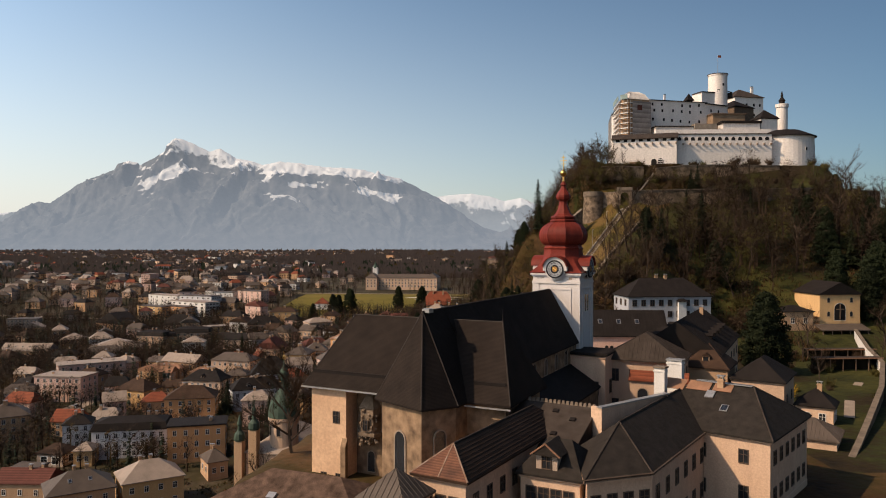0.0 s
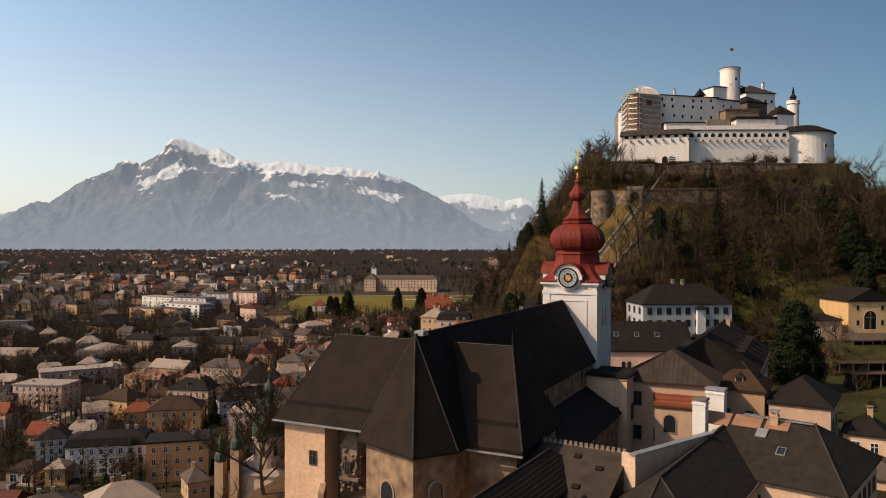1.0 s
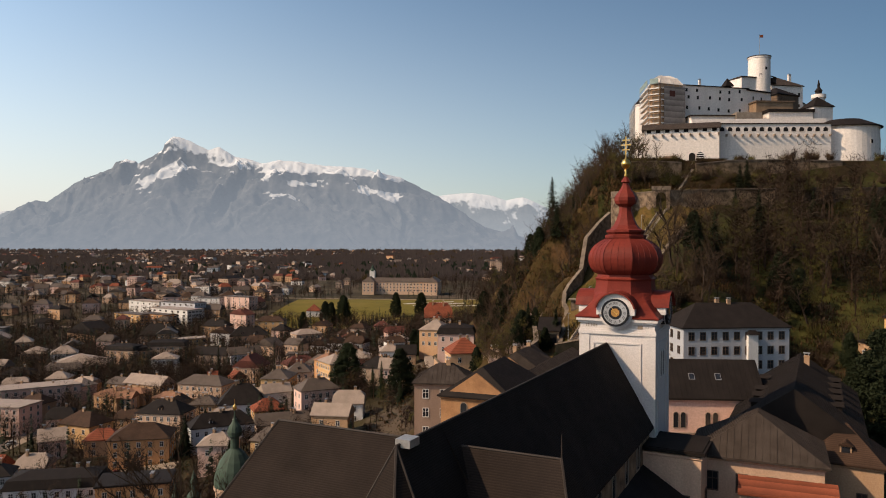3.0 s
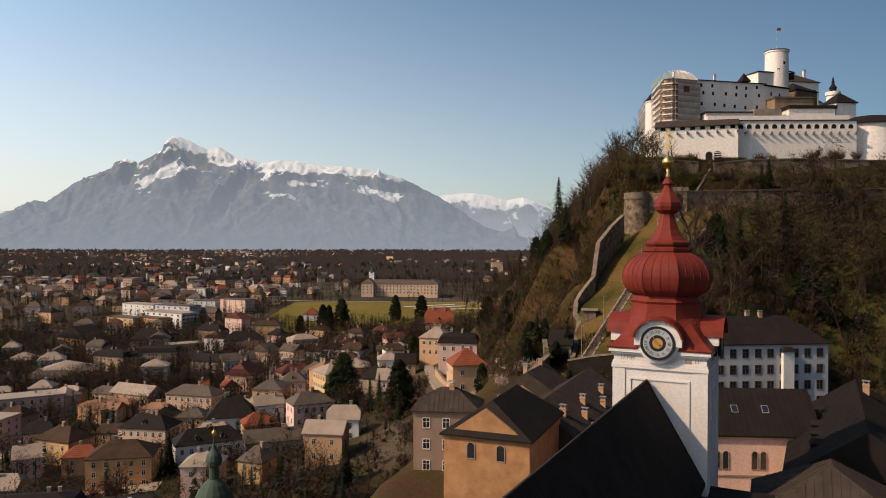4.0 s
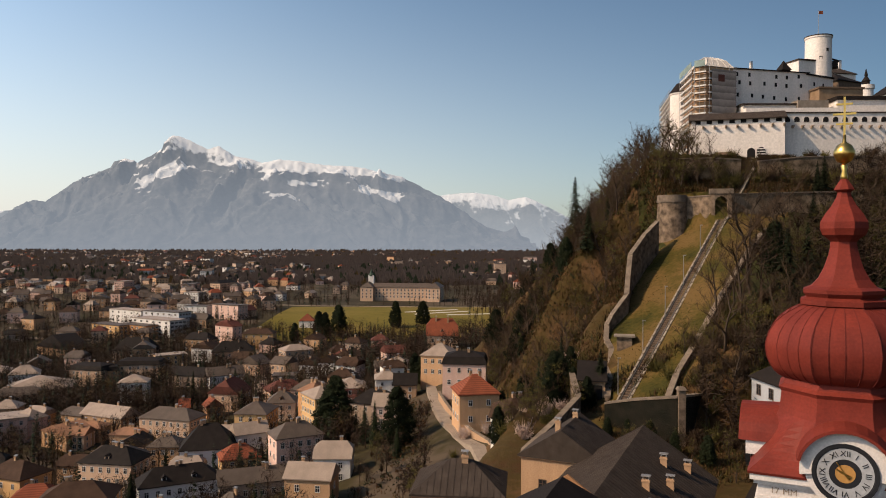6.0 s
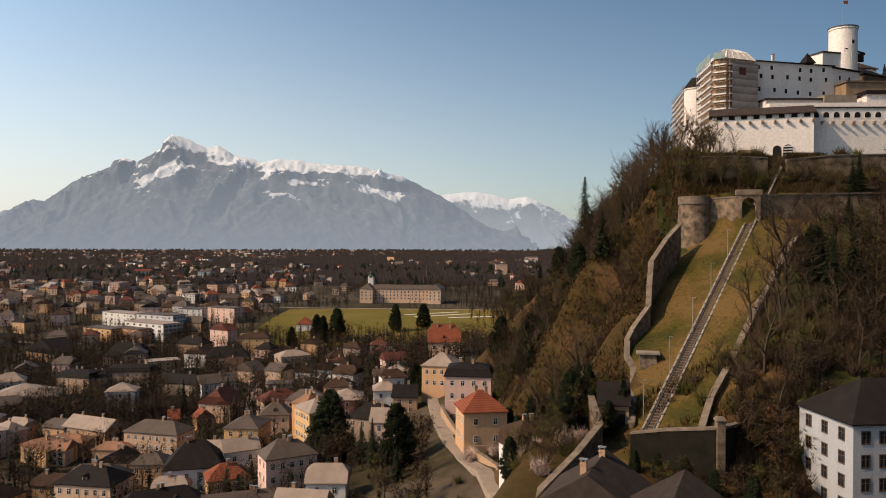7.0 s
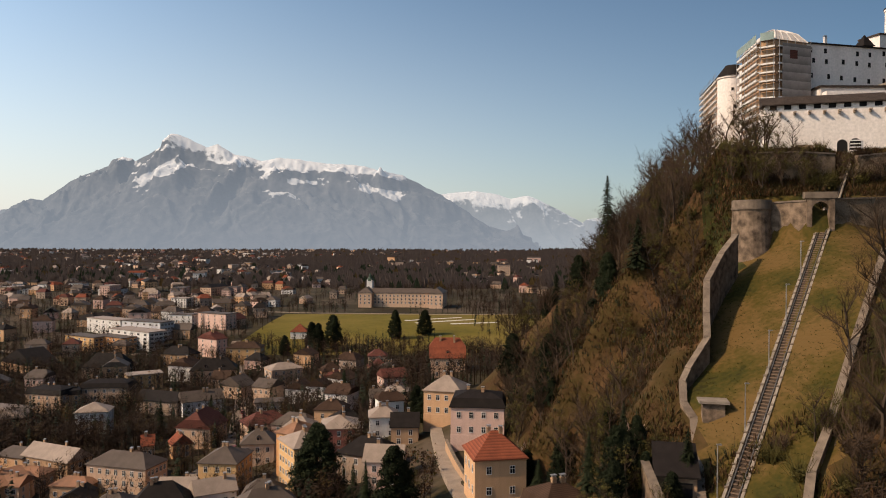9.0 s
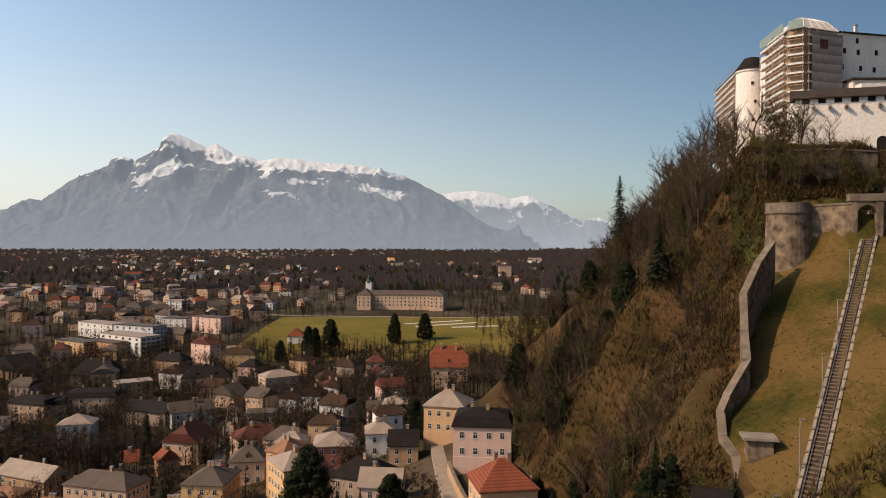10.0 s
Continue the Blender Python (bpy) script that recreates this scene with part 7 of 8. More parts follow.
house(-73.6, 495.4, -13.3, 11.5, 9.0, 6.5, "gable", 3.5, "white", "brown", 2, 3, 2, axis='y', chims=1, group='row of gabled houses',
      label="small white gabled house with brown roof")
house(-64.3, 493.9, -7.2, 10.1, 9.0, 6.5, "gable", 3.5, "white", "brown", 2, 3, 2, axis='y', chims=1, group='row of gabled houses',
      label="small white gabled house with brown roof")
house(-54.4, 504.2, -32.0, 12.5, 9.0, 6.5, "gable", 3.5, "white", "brown", 2, 3, 2, axis='y', chims=1, group='row of gabled houses',
      label="small white gabled house with brown roof")
house(-45.2, 354.5, 32.0, 9.4, 13.0, 13.5, "hip", 3.2, "yellow", "light", 4, 3, 5,
      label="tall yellow house with pale sheet roof")
house(-51.0, 377.3, -32.0, 6.9, 12.0, 12.5, "hip", 3.0, "orange", "rust", 4, 2, 3,
      label="tall brick orange house with rusty roof")
house(-38.9, 386.1, 6.6, 11.5, 13.0, 9.0, "hip", 3.0, "red", "light", 3, 3, 3,
      label="red plastered house with pale sheet roof")
house(-24.7, 390.5, 6.7, 9.4, 10.0, 7.0, "hip", 3.2, "white", "light", 2, 2, 2,
      label="white house with pale hipped roof")
house(-30.9, 435.0, 9.8, 5.7, 8.0, 5.5, "gable", 2.8, "pink", "grey", 2, 2, 2,
      label="pink low house with grey roof")
house(-23.1, 434.5, 0.6, 8.5, 9.0, 5.5, "hip", 2.4, "cream", "light", 1, 3, 2,
      label="low cream house with pale roof")
house(-3.3, 378.3, -14.5, 12.0, 12.0, 8.0, "hip", 4.0, "ochre", "light", 2, 4, 3, z=31.5,
      label="ochre villa with pale hipped roof")
house(5.4, 345.8, -5.2, 14.4, 11.0, 8.2, "mansard", 3.6, "pink", "dark", 2, 4, 2, z=33.6, dorm=2,
      label="pale house with dark mansard roof and bay")
house(7.1, 302.9, 10.3, 11.2, 11.0, 9.0, "hip", 4.6, "ochre", "red", 2, 2, 3, z=31.6,
      label="ochre villa with red tile roof above the lane")
house(-3.0, 464.7, 0.7, 15.0, 13.0, 9.0, "half", 8.0, "cream", "red", 2, 3, 3, z=27.0, dorm=1,
      label="large villa with orange tile roof and timbered gable")
house(-115.0, 702.0, 0.9, 12.9, 7.0, 5.0, "pyramid", 6.0, "white", "red", 1, 2, 1, chims=0,
      label="small white chapel house with red spire roof")
house(-33.1, 533.0, 16.7, 11.2, 9.0, 5.0, "hip", 3.0, "ochre", "grey", 1, 3, 2,
      label="small ochre house with grey roof")
house(14.8, 263.9, 23.6, 8.7, 8.0, 12.5, "mansard", 5.0, "white", "brown", 3, 2, 2, z=29.5,
      label="narrow white house with tall brown mansard roof")
house(-83.9, 479.3, 9.2, 13.8, 10.0, 5.0, "flat", 0.4, "grey", "grey", 1, 4, 2, chims=0, win=(2.0, 1.6),
      label="grey terrace house with flat roof")
house(-75.2, 433.7, 32.0, 17.0, 11.0, 6.0, "hip", 4.0, "cream", "maroon", 2, 4, 2,
      label="cream house with red brown hipped roof")
house(-68.1, 396.4, 6.7, 11.1, 10.0, 7.5, "hip", 4.0, "cream", "grey", 2, 3, 2, dorm=1,
      label="cream house with grey roof and dormer")
house(-24.5, 348.5, -21.9, 15.9, 11.0, 6.5, "hip", 4.0, "grey", "dark", 2, 4, 2,
      label="grey house with dark hipped roof and white chimneys")
house(-138.6, 492.6, -18.2, 23.6, 11.0, 6.0, "gable", 4.0, "grey", "dark", 2, 4, 2,
      label="grey house with dark gable roof")
house(-119.9, 490.3, 32.0, 18.6, 11.0, 6.5, "gable", 4.0, "paleblue", "grey", 2, 4, 2,
      label="pale grey house with seamed roof")
house(-170.7, 547.9, 32.0, 18.2, 11.0, 8.0, "flat", 0.4, "yellow", "light", 3, 4, 3, chims=1,
      label="yellow house with pale flat roof")
house(-172.9, 609.9, -16.3, 21.3, 11.0, 8.0, "hip", 4.5, "tan", "dark", 2, 4, 2,
      label="tan house with dark hipped roof")
house(-172.5, 337.3, -8.1, 22.8, 13.0, 11.0, "flat", 0.5, "pink", "light", 4, 7, 3, chims=1,
      label="pink institutional block with flat pale roof")
house(-181.9, 380.6, 32.0, 31.1, 13.0, 10.0, "flat", 0.5, "pink", "light", 3, 9, 3, chims=1,
      label="long pink block with flat pale roof")
house(-103.6, 246.1, 10.3, 23.3, 11.0, 9.0, "mansard", 3.5, "paleblue", "dark", 3, 8, 2, dorm=6,
      label="long pale house with dark mansard and dormers")
house(-79.6, 239.1, 13.6, 17.5, 11.0, 11.0, "flat", 0.5, "orange", "dark", 3, 5, 2, chims=2,
      label="orange house with flat dark roof")
house(-99.3, 291.3, 11.0, 18.7, 13.0, 9.0, "hip", 4.0, "orange", "brown", 3, 5, 3,
      label="orange house with brown hipped roof")
house(-131.5, 318.7, -21.2, 15.3, 11.0, 8.0, "hip", 4.0, "yellow", "brown", 2, 3, 3,
      label="yellow house with brown hipped roof")
house(-79.9, 200.1, 32.0, 15.4, 12.0, 8.0, "hip", 4.0, "yellow", "light", 2, 4, 2,
      label="yellow house with pale seamed hipped roof")
house(-94.4, 190.6, 32.0, 15.7, 12.0, 8.0, "hip", 4.0, "ochre", "grey", 2, 4, 2, sky_=2,
      label="ochre house with grey slate hipped roof")
house(-123.8, 236.6, -9.2, 9.0, 8.0, 4.0, "hip", 2.5, "grey", "brown", 1, 2, 1, chims=0, win=(2.2, 2.2),
      label="low garage with brown hipped roof")
house(-114.2, 235.5, 7.5, 5.5, 7.0, 5.0, "pyramid", 2.2, "yellow", "light", 1, 2, 1, chims=0,
      label="small yellow pavilion with pale roof")
house(-158.2, 267.5, 32.0, 13.2, 12.0, 9.0, "hip", 4.0, "ochre", "grey", 3, 4, 3,
      label="ochre house with grey hipped roof")
house(-349.0, 614.2, 12.3, 24.0, 12.0, 10.0, "flat", 0.5, "grey", "grey", 4, 8, 4, chims=0,
      label="dark grey office block with window grid")
house(-268.1, 608.9, -32.0, 39.0, 16.0, 5.0, "gable", 9.0, "tan", "dark", 1, 2, 2, axis='y', chims=0,
      label="steep dark roofed parish hall")
house(-128.0, 258.7, 17.7, 9.0, 9.0, 8.0, "hip", 3.0, "paleblue", "dark", 3, 3, 2,
      label="pale narrow house with dark roof")
house(-123.9, 217.7, -4.2, 8.1, 10.0, 4.0, "flat", 0.4, "tan", "grey", 1, 2, 1, chims=0,
      label="low shed with flat grey roof")
house(-115.6, 205.5, -2.1, 14.6, 9.0, 5.0, "gable", 3.0, "tan", "maroon", 1, 3, 1,
      label="low house with maroon tile roof")
house(-76.2, 300.8, 26.5, 20.8, 9.0, 7.5, "hip", 4.0, "paleblue", "dark", 2, 7, 2, dorm=2,
      label="long pale blue house with dark roof")
house(-53.4, 295.0, 19.6, 18.2, 8.0, 5.0, "gable", 3.2, "grey", "grey", 1, 7, 2,
      label="long low grey house with seamed roof")
house(-102.8, 321.1, -8.9, 17.3, 11.0, 10.5, "hip", 4.0, "cream", "dark", 3, 6, 3, dorm=1,
      label="cream town house with dark hipped roof")
house(-69.2, 222.3, 32.0, 5.8, 9.0, 5.0, "hip", 3.0, "tan", "grey", 1, 2, 2,
      label="small house with grey roof below the slope")


# ---- trees ----
def bare_tree_meshes(seed, h, spread, limbs=6, depth_twigs=5, ivy=False):
    """A leafless broadleaf: tapered bent trunk with limbs, and a crown of branches and fine twigs."""
    rng = random.Random(seed)
    wood, twig = Build(), Build()

    def grow(b, a, d, ln, r, parts=3):
        pts = [Vector(a)]
        d = Vector(d)
        for i in range(parts):
            d = (d + Vector((rng.uniform(-.22, .22), rng.uniform(-.22, .22), rng.uniform(-.05, .16)))).normalized()
            pts.append(pts[-1] + d * ln / parts)
        for i in range(parts):
            b.tube(pts[i], pts[i + 1], r * (1 - 0.75 * i / parts), r * (1 - 0.75 * (i + 1) / parts), 4 if r > 0.07 else 3)
        return pts, d

    def sliver(a, d, ln, w):
        u = d.orthogonal().normalized() * w
        e = a + d * ln
        twig.add([a - u, a + u, e], [(0, 1, 2)])
        s = a + d * ln * 0.5
        for q in (-1, 1):
            dd = (d + Vector((rng.uniform(-1, 1), rng.uniform(-1, 1), rng.uniform(-.3, .8)))).normalized()
            twig.add([s - u * .7, s + u * .7, s + dd * ln * 0.6], [(0, 1, 2)])

    trunk, _ = grow(wood, (0, 0, -0.6), (0, 0, 1), h * 0.78, h * 0.020, 5)
    for i in range(limbs):
        k = 1 + (i * 4) // limbs
        base = trunk[k].lerp(trunk[min(k + 1, 5)], rng.random())
        a = math.tau * (i * 0.382 + rng.uniform(-.08, .08))
        up = rng.uniform(0.5, 1.3)
        d = Vector((math.cos(a), math.sin(a), up)).normalized()
        pts, d1 = grow(wood, base, d, h * spread * rng.uniform(.75, 1.1), h * 0.010)
        for j in range(5):
            b0 = pts[1 + j % 3]
            d2 = (d1 + Vector((rng.uniform(-.9, .9), rng.uniform(-.9, .9), rng.uniform(-.1, .8)))).normalized()
            p2, d3 = grow(twig, b0, d2, h * spread * 0.55, h * 0.0045, 2)
            for m in range(depth_twigs):
                b1 = p2[rng.randrange(3)]
                d4 = (d3 + Vector((rng.uniform(-1, 1), rng.uniform(-1, 1), rng.uniform(-.3, .8)))).normalized()
                e = b1 + d4 * h * spread * 0.22
                twig.tube(b1, e, 0.02, 0.008, 3)
                for q in range(4):
                    sliver(b1.lerp(e, rng.random()), (d4 + Vector((rng.uniform(-1, 1), rng.uniform(-1, 1), rng.uniform(-.3, .8)))).normalized(), h * 0.06, 0.014)
    return wood, twig


def leafy(b, rng, c, r, n, size, flat=1.0):
    for _ in range(n):
        d = Vector((rng.gauss(0, 1), rng.gauss(0, 1), rng.gauss(0, 1))).normalized()
        p = Vector(c) + Vector((d.x * r, d.y * r, d.z * r * flat)) * rng.random() ** 0.4
        u = Vector((rng.gauss(0, 1), rng.gauss(0, 1), rng.gauss(0, 1))).normalized() * size
        w = u.cross(d).normalized() * size * rng.uniform(.4, .8)
        b.add([p - u, p + w, p + u * 0.8 - w * 0.5], [(0, 1, 2)])


def bud_tree_meshes(seed, h):
    rng = random.Random(seed)
    wood, twig = bare_tree_meshes(seed, h, 0.30, 6, 3)
    leaf = Build()
    for i in range(26):
        a, r, z = rng.uniform(0, math.tau), rng.uniform(0.02, 0.24) * h, rng.uniform(0.35, 0.97) * h
        k = 1.0 - 0.6 * abs(z / h - 0.62)
        leafy(leaf, rng, (r * k * math.cos(a), r * k * math.sin(a), z), h * rng.uniform(.045, .085), 34, 0.17, 0.8)
    return wood, twig, leaf


def conifer_meshes(seed, h, wide):
    rng = random.Random(seed)
    wood = Build()
    wood.tube((0, 0, -0.6), (0, 0, h * 0.98), h * 0.014, 0.03, 6)
    nd = Build()
    z = h * 0.10
    while z < h * 0.985:
        k = (1 - z / h)
        r = wide * h * (k ** 0.8) * rng.uniform(.78, 1.12) + 0.12
        n = 6 + int(9 * k)
        for i in range(n):
            a = math.tau * (i / n) + rng.uniform(-.35, .35)
            rr = r * rng.uniform(.65, 1.12)
            dx, dy = math.cos(a), math.sin(a)
            droop = -0.28 * rr + rng.uniform(-.1, .15) * rr
            steps = 4
            for s in range(steps):
                t0, t1 = s / steps, (s + 1) / steps
                w = rr * 0.30 * (1.15 - t0)
                for q in range(3):
                    o = rng.uniform(-1, 1) * w
                    x0, y0, z0 = dx * rr * t0 - dy * o, dy * rr * t0 + dx * o, z + droop * t0 * t0 + rng.uniform(-.15, .1)
                    x1, y1, z1 = dx * rr * t1 * 1.06, dy * rr * t1 * 1.06, z + droop * t1 * t1
                    hang = rng.uniform(.15, .5) * (0.3 + 0.05 * rr)
                    nd.add([(x0 - dy * w * .5, y0 + dx * w * .5, z0), (x0 + dy * w * .5, y0 - dx * w * .5, z0), (x1 - dy * o * .6, y1 + dx * o * .6, z1 - hang)], [(0, 1, 2)])
        z += h * 0.03 * rng.uniform(.8, 1.2) * (0.55 + 0.6 * k)
    return wood, nd


def evergreen_meshes(seed, h, wide):
    """A broad dark evergreen: short trunk and a full crown of needle clumps, ragged at its edge."""
    rng = random.Random(seed)
    wood, nd = Build(), Build()
    wood.tube((0, 0, -0.6), (0, 0, h * 0.9), h * 0.02, 0.05, 6)
    for i in range(330):
        t = rng.random() ** 0.95
        a = rng.uniform(0, math.tau)
        r = wide * h * min(1.0, 0.55 + t * 2.2) * (1 - t) ** 0.55 * rng.uniform(.55, 1.08) * (1 + 0.16 * math.sin(3 * a + seed))
        leafy(nd, rng, (r * math.cos(a), r * math.sin(a), h * (0.05 + 0.93 * t)), h * rng.uniform(.045, .075), 60, h * 0.020, 0.75)
    return wood, nd


def bush_mesh(seed, r, twiggy=False):
    rng = random.Random(seed)
    b = Build()
    for i in range(9):
        a, q = rng.uniform(0, math.tau), rng.uniform(0, .7) * r
        leafy(b, rng, (q * math.cos(a), q * math.sin(a), r * rng.uniform(.25, .8)), r * rng.uniform(.3, .5), 46, r * 0.10, 0.9)
    if twiggy:
        for i in range(60):
            a = rng.uniform(0, math.tau)
            e = Vector((math.cos(a) * r * rng.uniform(.3, 1.1), math.sin(a) * r * rng.uniform(.3, 1.1), r * rng.uniform(.8, 1.5)))
            b.tube((0.1 * e.x, 0.1 * e.y, -0.3), e, 0.035, 0.01, 3)
    return b


def tree_proto(kind, i):
    if kind == "bare":
        w, t = bare_tree_meshes(11 + i, 14, (0.34, 0.28, 0.40, 0.30, 0.24)[i], (7, 8, 7, 9, 9)[i])
        return [("trunk", w.mesh("trunk", BARK)), ("crown", t.mesh("crown", TWIG))]
    if kind == "bud":
        w, t, lf = bud_tree_meshes(31 + i, 12)
        return [("trunk", w.mesh("trunk", BARK)), ("crown", t.mesh("crown", TWIG)), ("leaves", lf.mesh("leaves", BUD))]
    if kind == "conifer":
        w, nd = conifer_meshes(51 + i, 16, (0.22, 0.28, 0.20)[i])
        return [("trunk", w.mesh("trunk", BARK)), ("crown", nd.mesh("crown", NEEDLE))]
    if kind == "broad":
        w, nd = evergreen_meshes(61 + i, 16, (0.27, 0.33)[i])
        return [("trunk", w.mesh("trunk", BARK)), ("crown", nd.mesh("crown", NEEDLE))]
    if kind == "veteran":
        w, t = bare_tree_meshes(93, 14, 0.46, 16, 9)
        lf, rng = Build(), random.Random(8)
        for q in range(9):
            a = rng.uniform(0, math.tau)
            leafy(lf, rng, (math.cos(a) * rng.uniform(1, 4.6), math.sin(a) * rng.uniform(1, 4.6), rng.uniform(6, 12)), rng.uniform(.5, .9), 60, 0.16)
        return [("trunk", w.mesh("trunk", BARK)), ("crown", t.add(lf.v, lf.f, 1).mesh("crown", TWIG, NEEDLE))]
    if kind == "bush":
        return [("crown", bush_mesh(71 + i, 1.6, True).mesh("crown", (BUD, TWIG, FORSYTHIA, BLOSSOM)[i]))]


PROTO = {k: [tree_proto(k, i) for i in range(n)] for k, n in (("bare", 5), ("bud", 2), ("conifer", 3), ("bush", 4), ("broad", 2), ("veteran", 1))}
TREE_TAGS = {
    "bare": ("bare_tree", "leafless brown broadleaf tree in early spring", "tree", "bare trees"),
    "bud": ("budding_tree", "slender tree with yellow green spring buds", "tree", "budding trees"),
    "conifer": ("conifer", "dark green conifer with drooping branches", "tree", "conifers"),
    "broad": ("evergreen_tree", "broad dark evergreen with dense ragged crown", "tree", "evergreens"),
    "veteran": ("bare_tree", "large spreading bare tree with clumps of mistletoe", "tree", "bare trees"),
    "bush": ("bush", "rounded brown and green garden bush", "bush", "bushes"),
}
BASE_H = {"bare": 14, "bud": 12, "conifer": 16, "broad": 16, "veteran": 14, "bush": 1.6}
COUNT = {}
MASSED = []


def tree(kind, x, y, h, i=None, z=None, rng=random.Random(5), label=""):
    i = rng.randrange(len(PROTO[kind]) - (2 if kind == "bush" else 1 if kind == "conifer" else 0)) if i is None else i
    z = ground_at(x, y) if z is None else z
    if kind in ("bare", "bush") and COUNT.get(kind, 0) >= 296:
        # past some three hundred, leafless trees and bushes stand massed as woods
        MASSED.append((x, y, z, h))
        return None
    s = h / BASE_H[kind]
    nm, lb, cat, gr = TREE_TAGS[kind]
    top = thing(nm, x, y, z - 0.2, rng.uniform(0, 360), label or lb, cat, gr)
    top.scale = (s * rng.uniform(.9, 1.1), s * rng.uniform(.9, 1.1), s)
    for n, me in PROTO[kind][i]:
        part(n, me, top)
    COUNT[kind] = COUNT.get(kind, 0) + 1
    return top


rt = random.Random(21)
FOOT = [(o.matrix_world.translation.x, o.matrix_world.translation.y) for o in bpy.data.objects
        if o.parent is None and o.get("category") in ("house", "building", "church", "tower", "palace", "chapel")]


ROAD_PLAN = np.asarray(ROADS)
FOOT_PLAN = {}


def near_street(x, y, r):
    a = ROAD_PLAN
    return bool(((a[:, 0] - x) ** 2 + (a[:, 1] - y) ** 2 < r * r).any())


def clear_of(x, y, r=9.0):
    if FOOT_PLAN.get("count") != len(FOOT):
        FOOT_PLAN["count"], FOOT_PLAN["plan"] = len(FOOT), np.asarray(FOOT)
    a = FOOT_PLAN["plan"]
    return bool(((a[:, 0] - x) ** 2 + (a[:, 1] - y) ** 2 > r * r).all())


# more houses of the quarter, on a loose grid between the named ones
ri = random.Random(9)
WALLK, ROOFK = ("cream", "ochre", "white", "pink", "tan", "tan", "grey", "cream"), ("grey", "light", "brown", "dark", "brown", "grey", "grey", "maroon")
WORDS = {"light": "pale", "dark": "dark", "grey": "grey", "brown": "brown", "red": "red tile", "maroon": "maroon tile"}
count = 0
for gy_ in range(420, 900, 26):
    for k in range(-22, 6):
        x, y = k * 27 + ri.uniform(-8, 8) + (13 if (gy_ // 26) % 2 else 0), gy_ + ri.uniform(-7, 7)
        if x < -0.63 * y - 10 or x > -12 or (x > -165 and y > 620) or not clear_of(x, y, 17) or ri.random() < 0.50:
            continue
        wk, rk = ri.choice(WALLK), ri.choice(ROOFK)
        h = ri.choice((5.6, 6.2, 8.6, 9.0))
        kind = ri.choice(("hip", "gable", "half", "hip"))
        house(x, y, ri.uniform(-25, 25), ri.uniform(10, 17), ri.uniform(9, 12), h, kind, ri.uniform(3.2, 4.8), wk, rk, 2, 3 if y < 560 else 2, 1 if y < 470 else 0,
              axis=ri.choice("xy") if kind != "hip" else "x", chims=1, label="%s plastered house with %s %s roof" % (wk, WORDS[rk], {"hip": "hipped", "gable": "gable", "half": "half-hipped"}[kind]))
        FOOT.append((x, y))
        count += 1
# smaller houses close together in the near quarter, clear of its streets
for gy_ in range(272, 430, 17):
    for k in range(0, 12):
        x, y = -20 - k * 17 + ri.uniform(-4, 4) + (8 if (gy_ // 17) % 2 else 0), gy_ + ri.uniform(-4, 4)
        if x < -0.58 * y or not clear_of(x, y, 13) or near_street(x, y, 9.5) or (x > -30 and y < 320):
            continue
        wk, rk = ri.choice(("cream", "ochre", "white", "pink", "yellow", "orange", "tan")), ri.choice(("light", "grey", "light", "red", "brown", "dark"))
        kind = ri.choice(("hip", "gable", "hip", "half"))
        house(x, y, ri.uniform(-25, 30), ri.uniform(8, 12), ri.uniform(7, 9.5), ri.choice((5.6, 6.4, 8.4)), kind, ri.uniform(2.6, 3.8), wk, rk, 2, 2, 1, chims=1,
              label="small %s plastered house with %s %s roof" % (wk, WORDS[rk], {"hip": "hipped", "gable": "gable", "half": "half-hipped"}[kind]))
        FOOT.append((x, y))
# big named ones first
tree("conifer", 50, 388, 34, 2, label="tall lone spruce on the ridge")
for x, y, h in ((-14, 393, 12),  (-122, 447, 17), (-8, 402, 14),
                (24.0, 256, 10), (30, 244, 9), (-120, 250, 8), (20, 263, 11), (30, 366, 22), (35, 345, 17)):
    tree("conifer", x, y, h)
for x, y, h, i in ((132, 228, 17, 0), (139, 236, 20, 1), (146, 226, 18, 0), (128, 240, 15, 1), (150, 240, 21, 0), (96, 222, 9, 0), (90, 208, 8, 1), (86, 196, 9, 1)):
    tree("broad", x, y, h, i)
for x, y, h, i in ((134, 218, 15, 3), (142, 214, 17, 1), (96, 196, 12, 2), (104, 210, 11, 0), (88, 172, 9, 2), (112, 188, 10, 1), (126, 210, 13, 4), (76, 196, 12, 3)):
    tree("bare", x, y, h, i)
gr = random.Random(41)
for i in range(34):
    tree("bush", gr.uniform(66, 112), gr.uniform(140, 222), gr.uniform(0.9, 2.2), gr.choice((0, 0, 1, 1)))
tree("veteran", -22.8, 112, 15.5, 0, z=42.5)
for x, y, h, i in ((78.7, 180, 20, 1), (-92, 652, 20, 0), (-84, 664, 24, 1), (-99, 664, 19, 0), (-42, 700, 22, 0), (-20, 715, 20, 1), (-113, 640, 14, 1), (21, 325, 12, 1), (24, 340, 15, 0), (19, 390, 16, 0), (28, 352, 14, 1), (21.5, 250, 10, 1), (19.5, 243, 7, 1)):
    tree("broad", x, y, h, i)
for x, y, h, i in ((58, 244, 20, 3), (63, 250, 23, 4), (66, 258, 20, 3), (73, 263, 19, 4), (55, 249, 14, 0), (80, 272, 18, 3), (52, 236, 15, 2)):
    tree("bare", x, y, h, i)
tree("bare", -34, 135, 17, 0, z=20)
for x, y, h in ((-37, 333, 22), (-15, 305, 17), (-13.5, 391, 13), (-10, 386, 12)):
    tree("broad", x, y, h, 1 if h > 16 else 0)
